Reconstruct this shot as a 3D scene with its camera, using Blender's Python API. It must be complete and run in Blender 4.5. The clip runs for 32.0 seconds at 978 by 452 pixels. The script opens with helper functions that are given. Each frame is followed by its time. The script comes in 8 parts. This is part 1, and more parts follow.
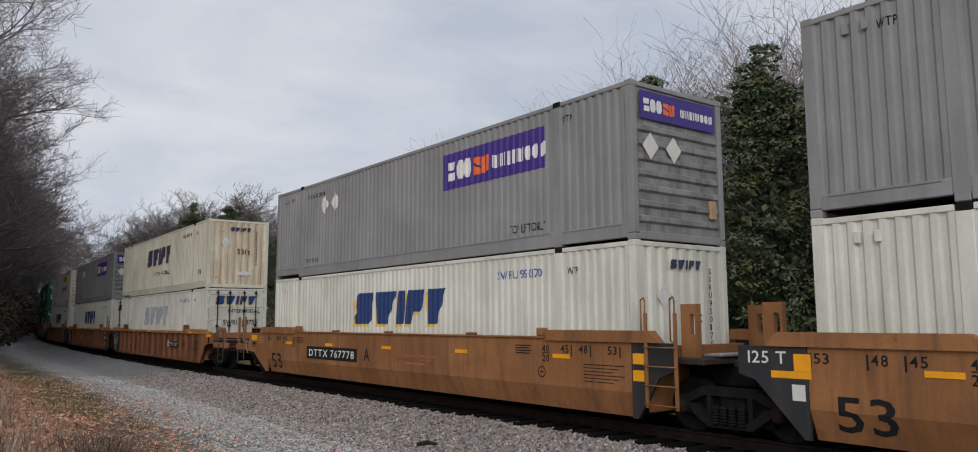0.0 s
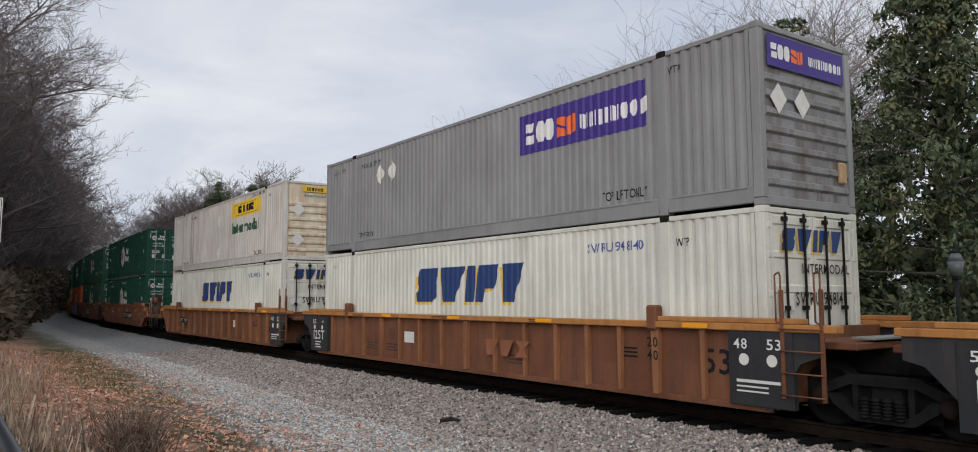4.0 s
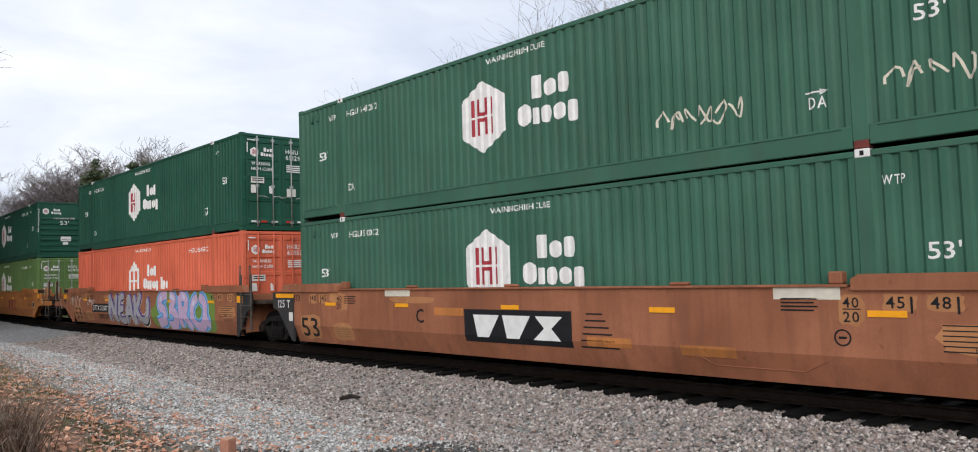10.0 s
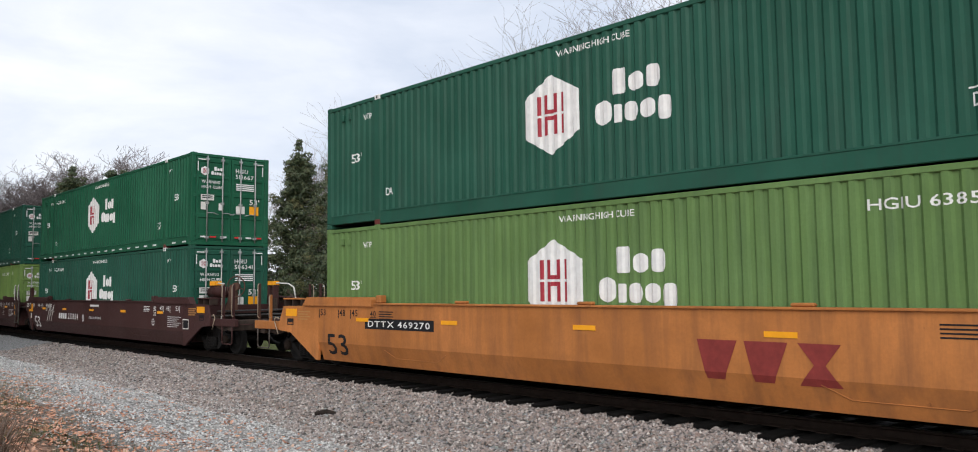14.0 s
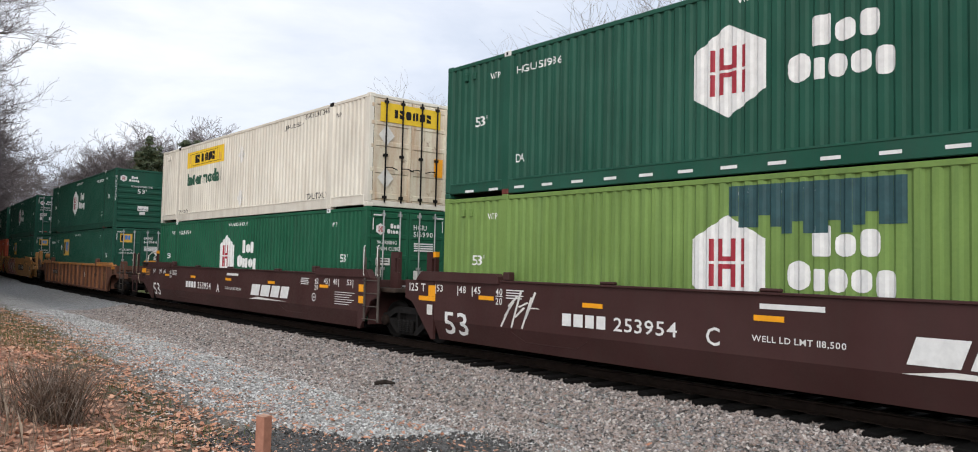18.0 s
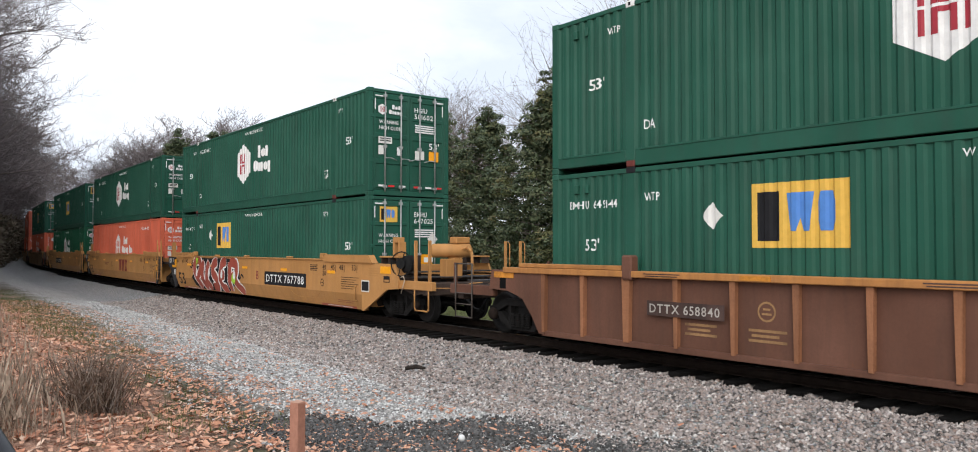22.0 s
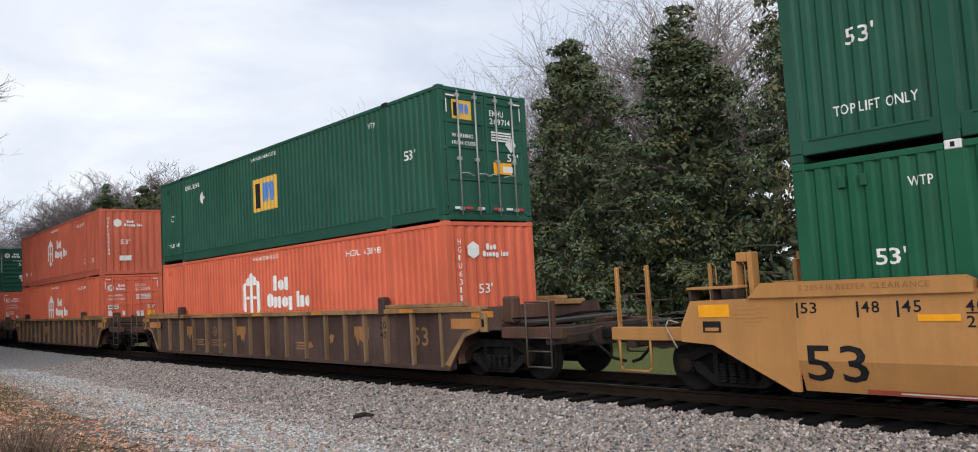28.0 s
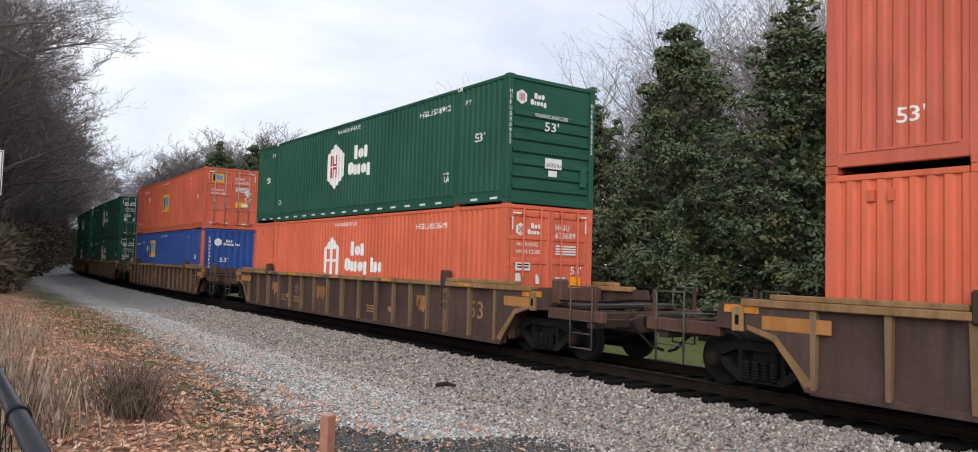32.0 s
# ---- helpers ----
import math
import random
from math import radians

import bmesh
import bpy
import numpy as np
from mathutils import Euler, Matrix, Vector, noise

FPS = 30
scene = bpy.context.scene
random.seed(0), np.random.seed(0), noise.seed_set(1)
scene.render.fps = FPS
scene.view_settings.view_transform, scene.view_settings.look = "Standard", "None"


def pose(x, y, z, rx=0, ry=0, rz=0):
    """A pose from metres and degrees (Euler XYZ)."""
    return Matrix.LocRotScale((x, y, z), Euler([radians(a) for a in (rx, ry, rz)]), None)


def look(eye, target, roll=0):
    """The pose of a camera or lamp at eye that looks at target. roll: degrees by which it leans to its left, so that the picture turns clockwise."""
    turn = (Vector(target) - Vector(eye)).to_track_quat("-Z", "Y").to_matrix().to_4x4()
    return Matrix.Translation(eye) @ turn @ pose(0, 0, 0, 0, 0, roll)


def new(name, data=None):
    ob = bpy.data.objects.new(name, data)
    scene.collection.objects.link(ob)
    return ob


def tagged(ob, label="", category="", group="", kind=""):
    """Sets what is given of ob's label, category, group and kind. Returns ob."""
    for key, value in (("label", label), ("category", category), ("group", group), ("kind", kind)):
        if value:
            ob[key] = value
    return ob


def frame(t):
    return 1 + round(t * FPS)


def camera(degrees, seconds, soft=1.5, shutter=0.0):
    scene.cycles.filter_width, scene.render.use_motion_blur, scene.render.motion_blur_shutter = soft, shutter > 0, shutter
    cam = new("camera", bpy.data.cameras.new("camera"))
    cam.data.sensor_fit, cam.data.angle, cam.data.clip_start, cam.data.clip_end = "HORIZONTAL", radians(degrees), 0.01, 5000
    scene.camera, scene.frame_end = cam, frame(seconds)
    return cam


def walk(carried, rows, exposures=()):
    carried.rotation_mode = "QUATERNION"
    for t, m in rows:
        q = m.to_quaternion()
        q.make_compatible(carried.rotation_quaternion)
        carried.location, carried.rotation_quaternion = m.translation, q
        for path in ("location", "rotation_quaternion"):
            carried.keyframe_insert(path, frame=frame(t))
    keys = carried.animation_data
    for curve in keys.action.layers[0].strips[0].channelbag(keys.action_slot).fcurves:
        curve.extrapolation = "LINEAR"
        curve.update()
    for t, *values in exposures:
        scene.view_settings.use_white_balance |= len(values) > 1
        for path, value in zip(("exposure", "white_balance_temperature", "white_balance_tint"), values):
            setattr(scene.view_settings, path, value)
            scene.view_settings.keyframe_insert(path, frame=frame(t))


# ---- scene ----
# camera: one hand-held stand beside the track, turning only
EYE = (0.0, 0.0, 1.834)
TURNS = [
    (0.0, -37.07, 6.94, 0.23), (0.5, -37.33, 5.15, 2.07), (1.0, -37.68, 5.75, 2.21), (1.5, -36.76, 5.48, 1.87),
    (2.0, -36.69, 5.16, 1.41), (2.5, -35.66, 5.08, 1.95), (4.5, -35.57, 5.51, -0.48), (5.0, -35.93, 6.05, -0.87),
    (5.5, -39.1, 6.24, 0.56), (6.0, -43.17, 4.53, -0.4), (6.5, -44.89, 3.77, -1.42), (7.0, -42.35, 4.95, -0.5),
    (7.5, -40.77, 5.32, 0.52), (8.0, -39.9, 5.27, 0.16), (8.5, -37.31, 6.09, 1.43), (9.0, -40.51, 5.61, 0.69),
    (9.5, -38.76, 4.69, 0.63), (10.0, -42.88, 3.34, 1.76), (10.5, -46.51, 4.16, 1.47), (11.0, -46.26, 5.0, 2.26),
    (11.5, -45.83, 5.04, 2.38), (12.0, -43.77, 5.21, 1.69), (12.5, -43.43, 5.41, 1.37), (13.0, -43.06, 5.13, 0.61),
    (13.5, -43.15, 3.81, -0.41), (14.0, -44.39, 4.53, 0.67), (14.5, -46.06, 3.99, 0.36), (16.5, -41.67, 3.83, 1.5),
    (17.0, -38.02, 2.29, 0.38), (17.5, -40.08, 1.13, -1.87), (18.0, -39.98, 2.85, -1.25), (18.5, -40.47, 3.16, -2.67),
    (19.0, -36.85, 3.65, -1.68), (19.5, -37.84, 2.84, -0.91), (20.0, -37.48, 3.04, -0.71), (20.5, -37.15, 2.78, -0.79),
    (21.0, -37.64, 3.15, 0.26), (21.5, -38.17, 2.39, 0.34), (22.0, -37.98, 1.65, -0.04), (22.5, -38.36, 1.32, -0.27),
    (23.0, -39.1, 0.99, -0.01), (23.5, -39.24, 0.42, 0.71), (24.0, -39.79, 0.24, 0.18), (24.5, -43.23, -1.07, -1.17),
    (25.0, -45.62, 2.42, 0.18), (25.5, -44.57, 5.07, 2.26), (27.5, -44.56, 6.05, 3.07), (28.0, -42.1, 4.41, 3.25),
    (28.5, -38.55, 3.33, 0.43), (29.0, -37.16, 4.19, 0.6), (29.5, -37.03, 4.29, -0.12), (30.0, -35.83, 4.12, -0.25),
    (30.5, -36.21, 3.83, 0.12), (31.0, -34.65, 3.95, 0.0), (31.5, -34.42, 3.47, -0.78), (32.0, -35.52, 2.97, -1.6),
]
cam = camera(64.2, 32.0, soft=1.0)
PATH = [(t, pose(*EYE, 90 + pitch, roll, yaw)) for t, yaw, pitch, roll in TURNS]
walk(cam, PATH, exposures=[(0.0, -0.28), (2.0, -0.10), (5.0, -0.13), (7.0, -0.09), (8.0, 0.16), (9.0, 0.2), (11.0, 0.34), (13.0, 0.27), (17.0, 0.32), (20.0, 0.24), (21.0, 0.42), (22.5, 0.52), (25.0, 0.5), (28.0, 0.22), (30.5, 0.26), (32.0, 0.3)])

# ---- the track's curve: straight beside the camera, bending right far off ----
TRACK_X = 11.527
_s = np.arange(-80.0, 620.0, 0.5)
_kappa = np.interp(_s, [-40, 0, 20, 40, 60, 80, 100, 125, 160, 260], [-0.007, -0.251, -0.057, 1.569, 0.99, 1.301, 1.338, 1.338, 1.338, 1.338]) / 1000
_head = np.concatenate([[0], np.cumsum((_kappa[1:] + _kappa[:-1]) / 2 * 0.5)])
_zero = int(np.searchsorted(_s, 0.0))
_head -= _head[_zero]
_hm = (_head[1:] + _head[:-1]) / 2
_cx = np.concatenate([[0], np.cumsum(np.sin(_hm) * 0.5)])
_cy = np.concatenate([[0], np.cumsum(np.cos(_hm) * 0.5)])
_cx += TRACK_X - _cx[_zero]
_cy -= _cy[_zero]


def on_track(s):
    """Centre line at arc length s: x, y and heading."""
    return float(np.interp(s, _s, _cx)), float(np.interp(s, _s, _cy)), float(np.interp(s, _s, _head))


def track_x(y):
    return np.interp(y, _cy, _cx)


_tt = np.arange(0, 32.51, 0.05)
_vv = np.interp(_tt, [0, 5, 10, 15, 20, 25, 30, 34], [11.28, 11.262, 11.369, 11.333, 11.407, 11.326, 11.555, 11.603])
_dd = np.concatenate([[0], np.cumsum((_vv[1:] + _vv[:-1]) / 2 * 0.05)])


def rolled(t):
    return float(np.interp(t, _tt, _dd))


def car_pose(s, z=0.0):
    """Pose of a rigid car whose middle is at arc length s."""
    xa, ya, _ = on_track(s - 7.5)
    xb, yb, _ = on_track(s + 7.5)
    return pose((xa + xb) / 2, (ya + yb) / 2, z, 0, 0, -math.degrees(math.atan2(xb - xa, yb - ya)))


# ---- world and light: bright overcast winter day ----
world = bpy.data.worlds.new("overcast_sky")
scene.world = world
world.use_nodes = True
wt = world.node_tree
wt.nodes.clear()


def wnode(kind, **props):
    n = wt.nodes.new(kind)
    for k, v in props.items():
        n.inputs[k.replace("_", " ")].default_value = v
    return n


w_out = wnode("ShaderNodeOutputWorld")
w_bg = wnode("ShaderNodeBackground", Strength=1.11)
w_sky = wnode("ShaderNodeTexSky")
w_sky.sky_type, w_sky.sun_disc = "NISHITA", False
w_sky.sun_elevation, w_sky.sun_rotation = radians(30), radians(226)
w_scale = wnode("ShaderNodeMix")
w_scale.data_type, w_scale.blend_type = "RGBA", "MULTIPLY"
w_scale.inputs[0].default_value = 1.0
w_scale.inputs[7].default_value = (0.10, 0.10, 0.10, 1)
w_co = wnode("ShaderNodeTexCoord")
w_map = wnode("ShaderNodeMapping")
w_map.inputs["Scale"].default_value = (1.0, 1.0, 3.2)
w_noise = wnode("ShaderNodeTexNoise", Scale=2.3, Detail=7.0, Roughness=0.55, Distortion=0.4)
w_ramp = wnode("ShaderNodeValToRGB")
w_ramp.color_ramp.elements[0].position, w_ramp.color_ramp.elements[0].color = 0.34, (0.55, 0.60, 0.70, 1)
w_ramp.color_ramp.elements[1].position, w_ramp.color_ramp.elements[1].color = 0.66, (0.81, 0.825, 0.87, 1)
w_mix = wnode("ShaderNodeMix")
w_mix.data_type = "RGBA"
w_mix.inputs[0].default_value = 0.93
wl = wt.links.new
wl(w_sky.outputs[0], w_scale.inputs[6])
wl(w_co.outputs["Generated"], w_map.inputs[0])
wl(w_map.outputs[0], w_noise.inputs["Vector"])
wl(w_noise.outputs[0], w_ramp.inputs[0])
wl(w_scale.outputs[2], w_mix.inputs[6])
wl(w_ramp.outputs[0], w_mix.inputs[7])
wl(w_mix.outputs[2], w_bg.inputs[0])
wl(w_bg.outputs[0], w_out.inputs[0])
sun_data = bpy.data.lights.new("sun", "SUN")
sun_data.energy, sun_data.angle, sun_data.color = 1.5, radians(45), (1.0, 0.97, 0.93)
sun = new("sun", sun_data)
sun.matrix_world = look((-46, -44, 36), (0, 0, 0))


# ---- materials ----
def mat(name, rough=0.6, metal=0.0):
    m = bpy.data.materials.new(name)
    m.use_nodes = True
    b = m.node_tree.nodes["Principled BSDF"]
    b.inputs["Roughness"].default_value = rough
    b.inputs["Metallic"].default_value = metal
    b.inputs["Specular IOR Level"].default_value = 0.25
    return m, m.node_tree, b


def _n(nt, kind, **vals):
    n = nt.nodes.new(kind)
    for k, v in vals.items():
        n.inputs[k].default_value = v
    return n


def _mix(nt, fac, a, b, blend="MIX"):
    n = nt.nodes.new("ShaderNodeMix")
    n.data_type, n.blend_type = "RGBA", blend
    for sock, v in ((n.inputs[0], fac), (n.inputs[6], a), (n.inputs[7], b)):
        if isinstance(v, bpy.types.NodeSocket):
            nt.links.new(v, sock)
        elif isinstance(v, (int, float)):
            sock.default_value = v
        else:
            sock.default_value = (*v, 1)
    return n.outputs[2]


def _ramp(nt, sock, lo, hi, inv=False):
    n = nt.nodes.new("ShaderNodeMapRange")
    n.inputs["From Min"].default_value, n.inputs["From Max"].default_value = lo, hi
    n.inputs["To Min"].default_value, n.inputs["To Max"].default_value = (1, 0) if inv else (0, 1)
    nt.links.new(sock, n.inputs["Value"])
    return n.outputs[0]


def _noise(nt, vec, scale, detail=4.0, rough=0.55):
    n = _n(nt, "ShaderNodeTexNoise", Scale=scale, Detail=detail, Roughness=rough)
    if vec is not None:
        nt.links.new(vec, n.inputs["Vector"])
    return n.outputs[0]


def _coords(nt, scale=(1, 1, 1), spread=37.0):
    """Object coordinates in metres, shifted from piece to piece."""
    co = nt.nodes.new("ShaderNodeTexCoord")
    info = nt.nodes.new("ShaderNodeObjectInfo")
    mul = _n(nt, "ShaderNodeMath")
    mul.operation = "MULTIPLY"
    mul.inputs[1].default_value = spread
    nt.links.new(info.outputs["Random"], mul.inputs[0])
    add = nt.nodes.new("ShaderNodeVectorMath")
    add.operation = "ADD"
    nt.links.new(co.outputs["Object"], add.inputs[0])
    nt.links.new(mul.outputs[0], add.inputs[1])
    mp = _n(nt, "ShaderNodeMapping", Scale=scale)
    nt.links.new(add.outputs[0], mp.inputs[0])
    return add.outputs[0], mp.outputs[0]


def _bump(nt, b, sock, strength, dist=0.01):
    n = _n(nt, "ShaderNodeBump", Strength=strength, Distance=dist)
    nt.links.new(sock, n.inputs["Height"])
    nt.links.new(n.outputs[0], b.inputs["Normal"])


def paint(name, rgb, dirt=(0.10, 0.075, 0.055), dirty=0.35, rust=0.1, rough=0.5, fade=0.12):
    """Painted steel: faded patches, dirt run down in streaks, rust spots."""
    m, nt, b = mat(name, rough)
    b.inputs["Specular IOR Level"].default_value = 0.15
    raw, stretched = _coords(nt, (2.2, 2.2, 0.25))
    col = _mix(nt, _ramp(nt, _noise(nt, raw, 0.6, 5), 0.3, 0.7), tuple(c * (1 - fade) for c in rgb), tuple(min(1, c * (1 + fade) + 0.01) for c in rgb))
    streak = _ramp(nt, _noise(nt, stretched, 1.6, 6, 0.65), 0.45, 0.72)
    dm = _n(nt, "ShaderNodeMath")
    dm.operation = "MULTIPLY"
    dm.inputs[1].default_value = dirty
    nt.links.new(streak, dm.inputs[0])
    col = _mix(nt, dm.outputs[0], col, dirt)
    if dirty > 0.5:
        _, smear = _coords(nt, (1.0, 0.5, 1.3), 91.0)
        blot = _ramp(nt, _noise(nt, smear, 1.1, 8, 0.7), 0.50, 0.66)
        bmul = _n(nt, "ShaderNodeMath")
        bmul.operation = "MULTIPLY"
        bmul.inputs[1].default_value = dirty * 0.6
        nt.links.new(blot, bmul.inputs[0])
        col = _mix(nt, bmul.outputs[0], col, tuple(0.5 * (c + d) for c, d in zip(rgb, dirt)))
    fine = _ramp(nt, _noise(nt, raw, 22.0, 4, 0.7), 0.35, 0.75)
    fm = _n(nt, "ShaderNodeMath")
    fm.operation = "MULTIPLY"
    fm.inputs[1].default_value = dirty * 0.35
    nt.links.new(fine, fm.inputs[0])
    col = _mix(nt, fm.outputs[0], col, dirt)
    if rust:
        spots = _ramp(nt, _noise(nt, raw, 3.1, 8, 0.7), 0.74 - rust * 0.45, 0.80 - rust * 0.3)
        col = _mix(nt, spots, col, (0.17, 0.065, 0.03))
    nt.links.new(col, b.inputs["Base Color"])
    r = _ramp(nt, fine, 0, 1)
    rr = _n(nt, "ShaderNodeMapRange")
    rr.inputs["To Min"].default_value, rr.inputs["To Max"].default_value = rough - 0.08, min(1, rough + 0.2)
    nt.links.new(r, rr.inputs["Value"])
    nt.links.new(rr.outputs[0], b.inputs["Roughness"])
    _bump(nt, b, _noise(nt, raw, 40.0, 3), 0.06)
    return m


def plain(name, rgb, rough=0.55, vary=0.15, scale=6.0, metal=0.0, bump=0.05):
    m, nt, b = mat(name, rough, metal)
    if max(rgb) < 0.05:
        b.inputs["Specular IOR Level"].default_value = 0.08
    raw, _ = _coords(nt)
    col = _mix(nt, _ramp(nt, _noise(nt, raw, scale, 6, 0.65), 0.3, 0.7), tuple(c * (1 - vary) for c in rgb), tuple(min(1, c * (1 + vary)) for c in rgb))
    nt.links.new(col, b.inputs["Base Color"])
    if bump:
        _bump(nt, b, _noise(nt, raw, scale * 8, 4), bump)
    return m


def island(name, colours, rough=0.8, scale=30.0):
    """Colour picked per loose piece of the mesh."""
    m, nt, b = mat(name, rough)
    geo = nt.nodes.new("ShaderNodeNewGeometry")
    ramp = nt.nodes.new("ShaderNodeValToRGB")
    els = ramp.color_ramp.elements
    while len(els) < len(colours):
        els.new(0.5)
    for i, c in enumerate(colours):
        els[i].position = i / (len(colours) - 1)
        els[i].color = (*c, 1)
    nt.links.new(geo.outputs["Random Per Island"], ramp.inputs[0])
    raw, _ = _coords(nt)
    col = _mix(nt, _ramp(nt, _noise(nt, raw, scale, 3), 0.3, 0.7), (0.75, 0.75, 0.75), (1, 1, 1))
    nt.links.new(_mix(nt, 1.0, ramp.outputs[0], col, "MULTIPLY"), b.inputs["Base Color"])
    return m


GREY = paint("grey_paint", (0.262, 0.266, 0.268), (0.12, 0.11, 0.10), 0.30, 0.0)
CREAM = paint("pale_cream_paint", (0.66, 0.66, 0.585), (0.22, 0.19, 0.15), 0.32, 0.03)
CREAM_DIRTY = paint("stained_cream_paint", (0.66, 0.655, 0.54), (0.34, 0.22, 0.12), 0.38, 0.16)
OFFWHITE = paint("off_white_paint", (0.60, 0.58, 0.54), (0.25, 0.18, 0.12), 0.40, 0.04)
WARM_CREAM = paint("warm_cream_paint", (0.72, 0.69, 0.60), (0.28, 0.19, 0.12), 0.25, 0.06)
GREEN = paint("dark_green_paint", (0.012, 0.082, 0.052), (0.035, 0.05, 0.04), 0.35, 0.0, 0.45)
GREEN_D = paint("dull_weathered_green_paint", (0.038, 0.125, 0.082), (0.07, 0.09, 0.07), 0.35, 0.0, 0.5)
GREEN_B = paint("deep_green_paint", (0.008, 0.095, 0.046), (0.03, 0.05, 0.04), 0.30, 0.0, 0.42)
GREEN_F = paint("faded_green_paint", (0.12, 0.21, 0.065), (0.06, 0.10, 0.05), 0.45, 0.0, 0.55)
GREEN_L = paint("light_green_paint", (0.17, 0.27, 0.07), (0.07, 0.12, 0.05), 0.40, 0.0, 0.55)
ORANGE = paint("coral_orange_paint", (0.64, 0.14, 0.075), (0.30, 0.07, 0.04), 0.35, 0.0, 0.5)
ORANGE_B = paint("faded_red_orange_paint", (0.56, 0.135, 0.08), (0.24, 0.06, 0.04), 0.40, 0.0, 0.5)
BLUE = paint("blue_paint", (0.03, 0.08, 0.30), (0.05, 0.06, 0.10), 0.35, 0.0, 0.5)
CAR_TAN = paint("brown_tan_car_paint", (0.31, 0.135, 0.050), (0.10, 0.055, 0.034), 0.65, 0.16, 0.55, 0.22)
CAR_YELLOW = paint("yellow_tan_car_paint", (0.45, 0.22, 0.072), (0.20, 0.11, 0.05), 0.30, 0.04)
CAR_RUST = paint("rusty_orange_car_paint", (0.31, 0.118, 0.060), (0.17, 0.070, 0.042), 0.70, 0.24, 0.55, 0.24)
CAR_ORANGE = paint("orange_car_paint", (0.46, 0.17, 0.045), (0.18, 0.08, 0.04), 0.62, 0.18, 0.55, 0.22)
CAR_RIB = paint("rust_brown_ribbed_paint", (0.185, 0.074, 0.037), (0.085, 0.045, 0.030), 0.75, 0.28, 0.6, 0.28)
RIB_TAN = paint("tan_brown_rib_paint", (0.30, 0.128, 0.060), (0.10, 0.05, 0.032), 0.7, 0.22, 0.6, 0.25)
CAR_RIB_TOP = paint("worn_yellow_chord_paint", (0.45, 0.20, 0.06), (0.16, 0.07, 0.035), 0.55, 0.25)
CAR_DARK = paint("dark_brown_grime", (0.078, 0.046, 0.038), (0.028, 0.022, 0.020), 0.65, 0.10, 0.7, 0.3)
CAR_DARK_TOP = paint("grimy_yellow_chord", (0.30, 0.17, 0.075), (0.09, 0.055, 0.036), 0.7, 0.24, 0.65, 0.3)
CAR_MAROON = paint("maroon_brown_car_paint", (0.052, 0.020, 0.0185), (0.05, 0.033, 0.028), 0.35, 0.02)
CAR_M_RIB = paint("brown_ribbed_paint", (0.135, 0.060, 0.038), (0.080, 0.045, 0.032), 0.6, 0.2, 0.6, 0.25)
BLACK_PANEL = paint("black_panel_paint", (0.022, 0.024, 0.028), (0.09, 0.07, 0.055), 0.4, 0.05)
IRON = plain("dark_truck_iron", (0.015, 0.014, 0.0135), 0.8, 0.35, 5.0, 0.0, 0.2)
WHEEL = plain("wheel_steel_dark", (0.017, 0.016, 0.0155), 0.6, 0.3, 4.0, 0.3, 0.1)
TREAD = plain("worn_bright_tread", (0.38, 0.37, 0.36), 0.3, 0.15, 9.0, 0.9, 0.05)
# rust colour darkened to hold the shade that falls below the cars
RAIL_SIDE = plain("shaded_rusty_rail", (0.022, 0.0155, 0.0125), 0.85, 0.35, 7.0, 0.1, 0.2)
STEEL = plain("galvanised_steel", (0.42, 0.43, 0.43), 0.42, 0.2, 9.0, 0.7, 0.05)
ROD = plain("zinc_lock_rod", (0.35, 0.36, 0.35), 0.45, 0.25, 5.0, 0.5, 0.05)
GASKET = plain("black_rubber_seal", (0.015, 0.015, 0.015), 0.8, 0.2)
# shade beneath and between parts is put into this near-black colour
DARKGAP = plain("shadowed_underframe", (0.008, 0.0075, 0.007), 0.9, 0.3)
WHITE = plain("white_marking_paint", (0.72, 0.72, 0.70), 0.5, 0.10)
CREAM_MARK = plain("cream_marking_paint", (0.62, 0.58, 0.48), 0.55, 0.12)
INK = plain("black_marking_paint", (0.018, 0.018, 0.020), 0.55, 0.2)
NAVY = plain("navy_logo_paint", (0.022, 0.050, 0.16), 0.5, 0.12)
NAVY_DULL = plain("dull_navy_logo_paint", (0.035, 0.045, 0.09), 0.55, 0.2)
SKYBLUE = plain("bright_blue_logo_paint", (0.08, 0.22, 0.55), 0.5, 0.1)
YELLOW_SH = plain("yellow_logo_shadow", (0.72, 0.47, 0.09), 0.5, 0.12)
YELLOW = plain("yellow_panel_paint", (0.75, 0.50, 0.03), 0.5, 0.08)
AMBER = plain("amber_reflector", (0.85, 0.36, 0.015), 0.35, 0.08)
PURPLE = plain("purple_panel_paint", (0.055, 0.032, 0.22), 0.45, 0.1)
TAG_ORANGE = plain("orange_logo_paint", (0.80, 0.16, 0.03), 0.5, 0.1)
MAROON = plain("maroon_logo_paint", (0.34, 0.03, 0.045), 0.5, 0.1)
LETTER_GREEN = plain("dark_green_lettering", (0.02, 0.085, 0.05), 0.5, 0.15)
GOLD = plain("gold_square_paint", (0.66, 0.40, 0.07), 0.5, 0.1)
MARK_RED = plain("faded_red_logo_paint", (0.22, 0.035, 0.03), 0.55, 0.2)
NUM_BLUE = plain("blue_number_paint", (0.07, 0.10, 0.33), 0.5, 0.15)
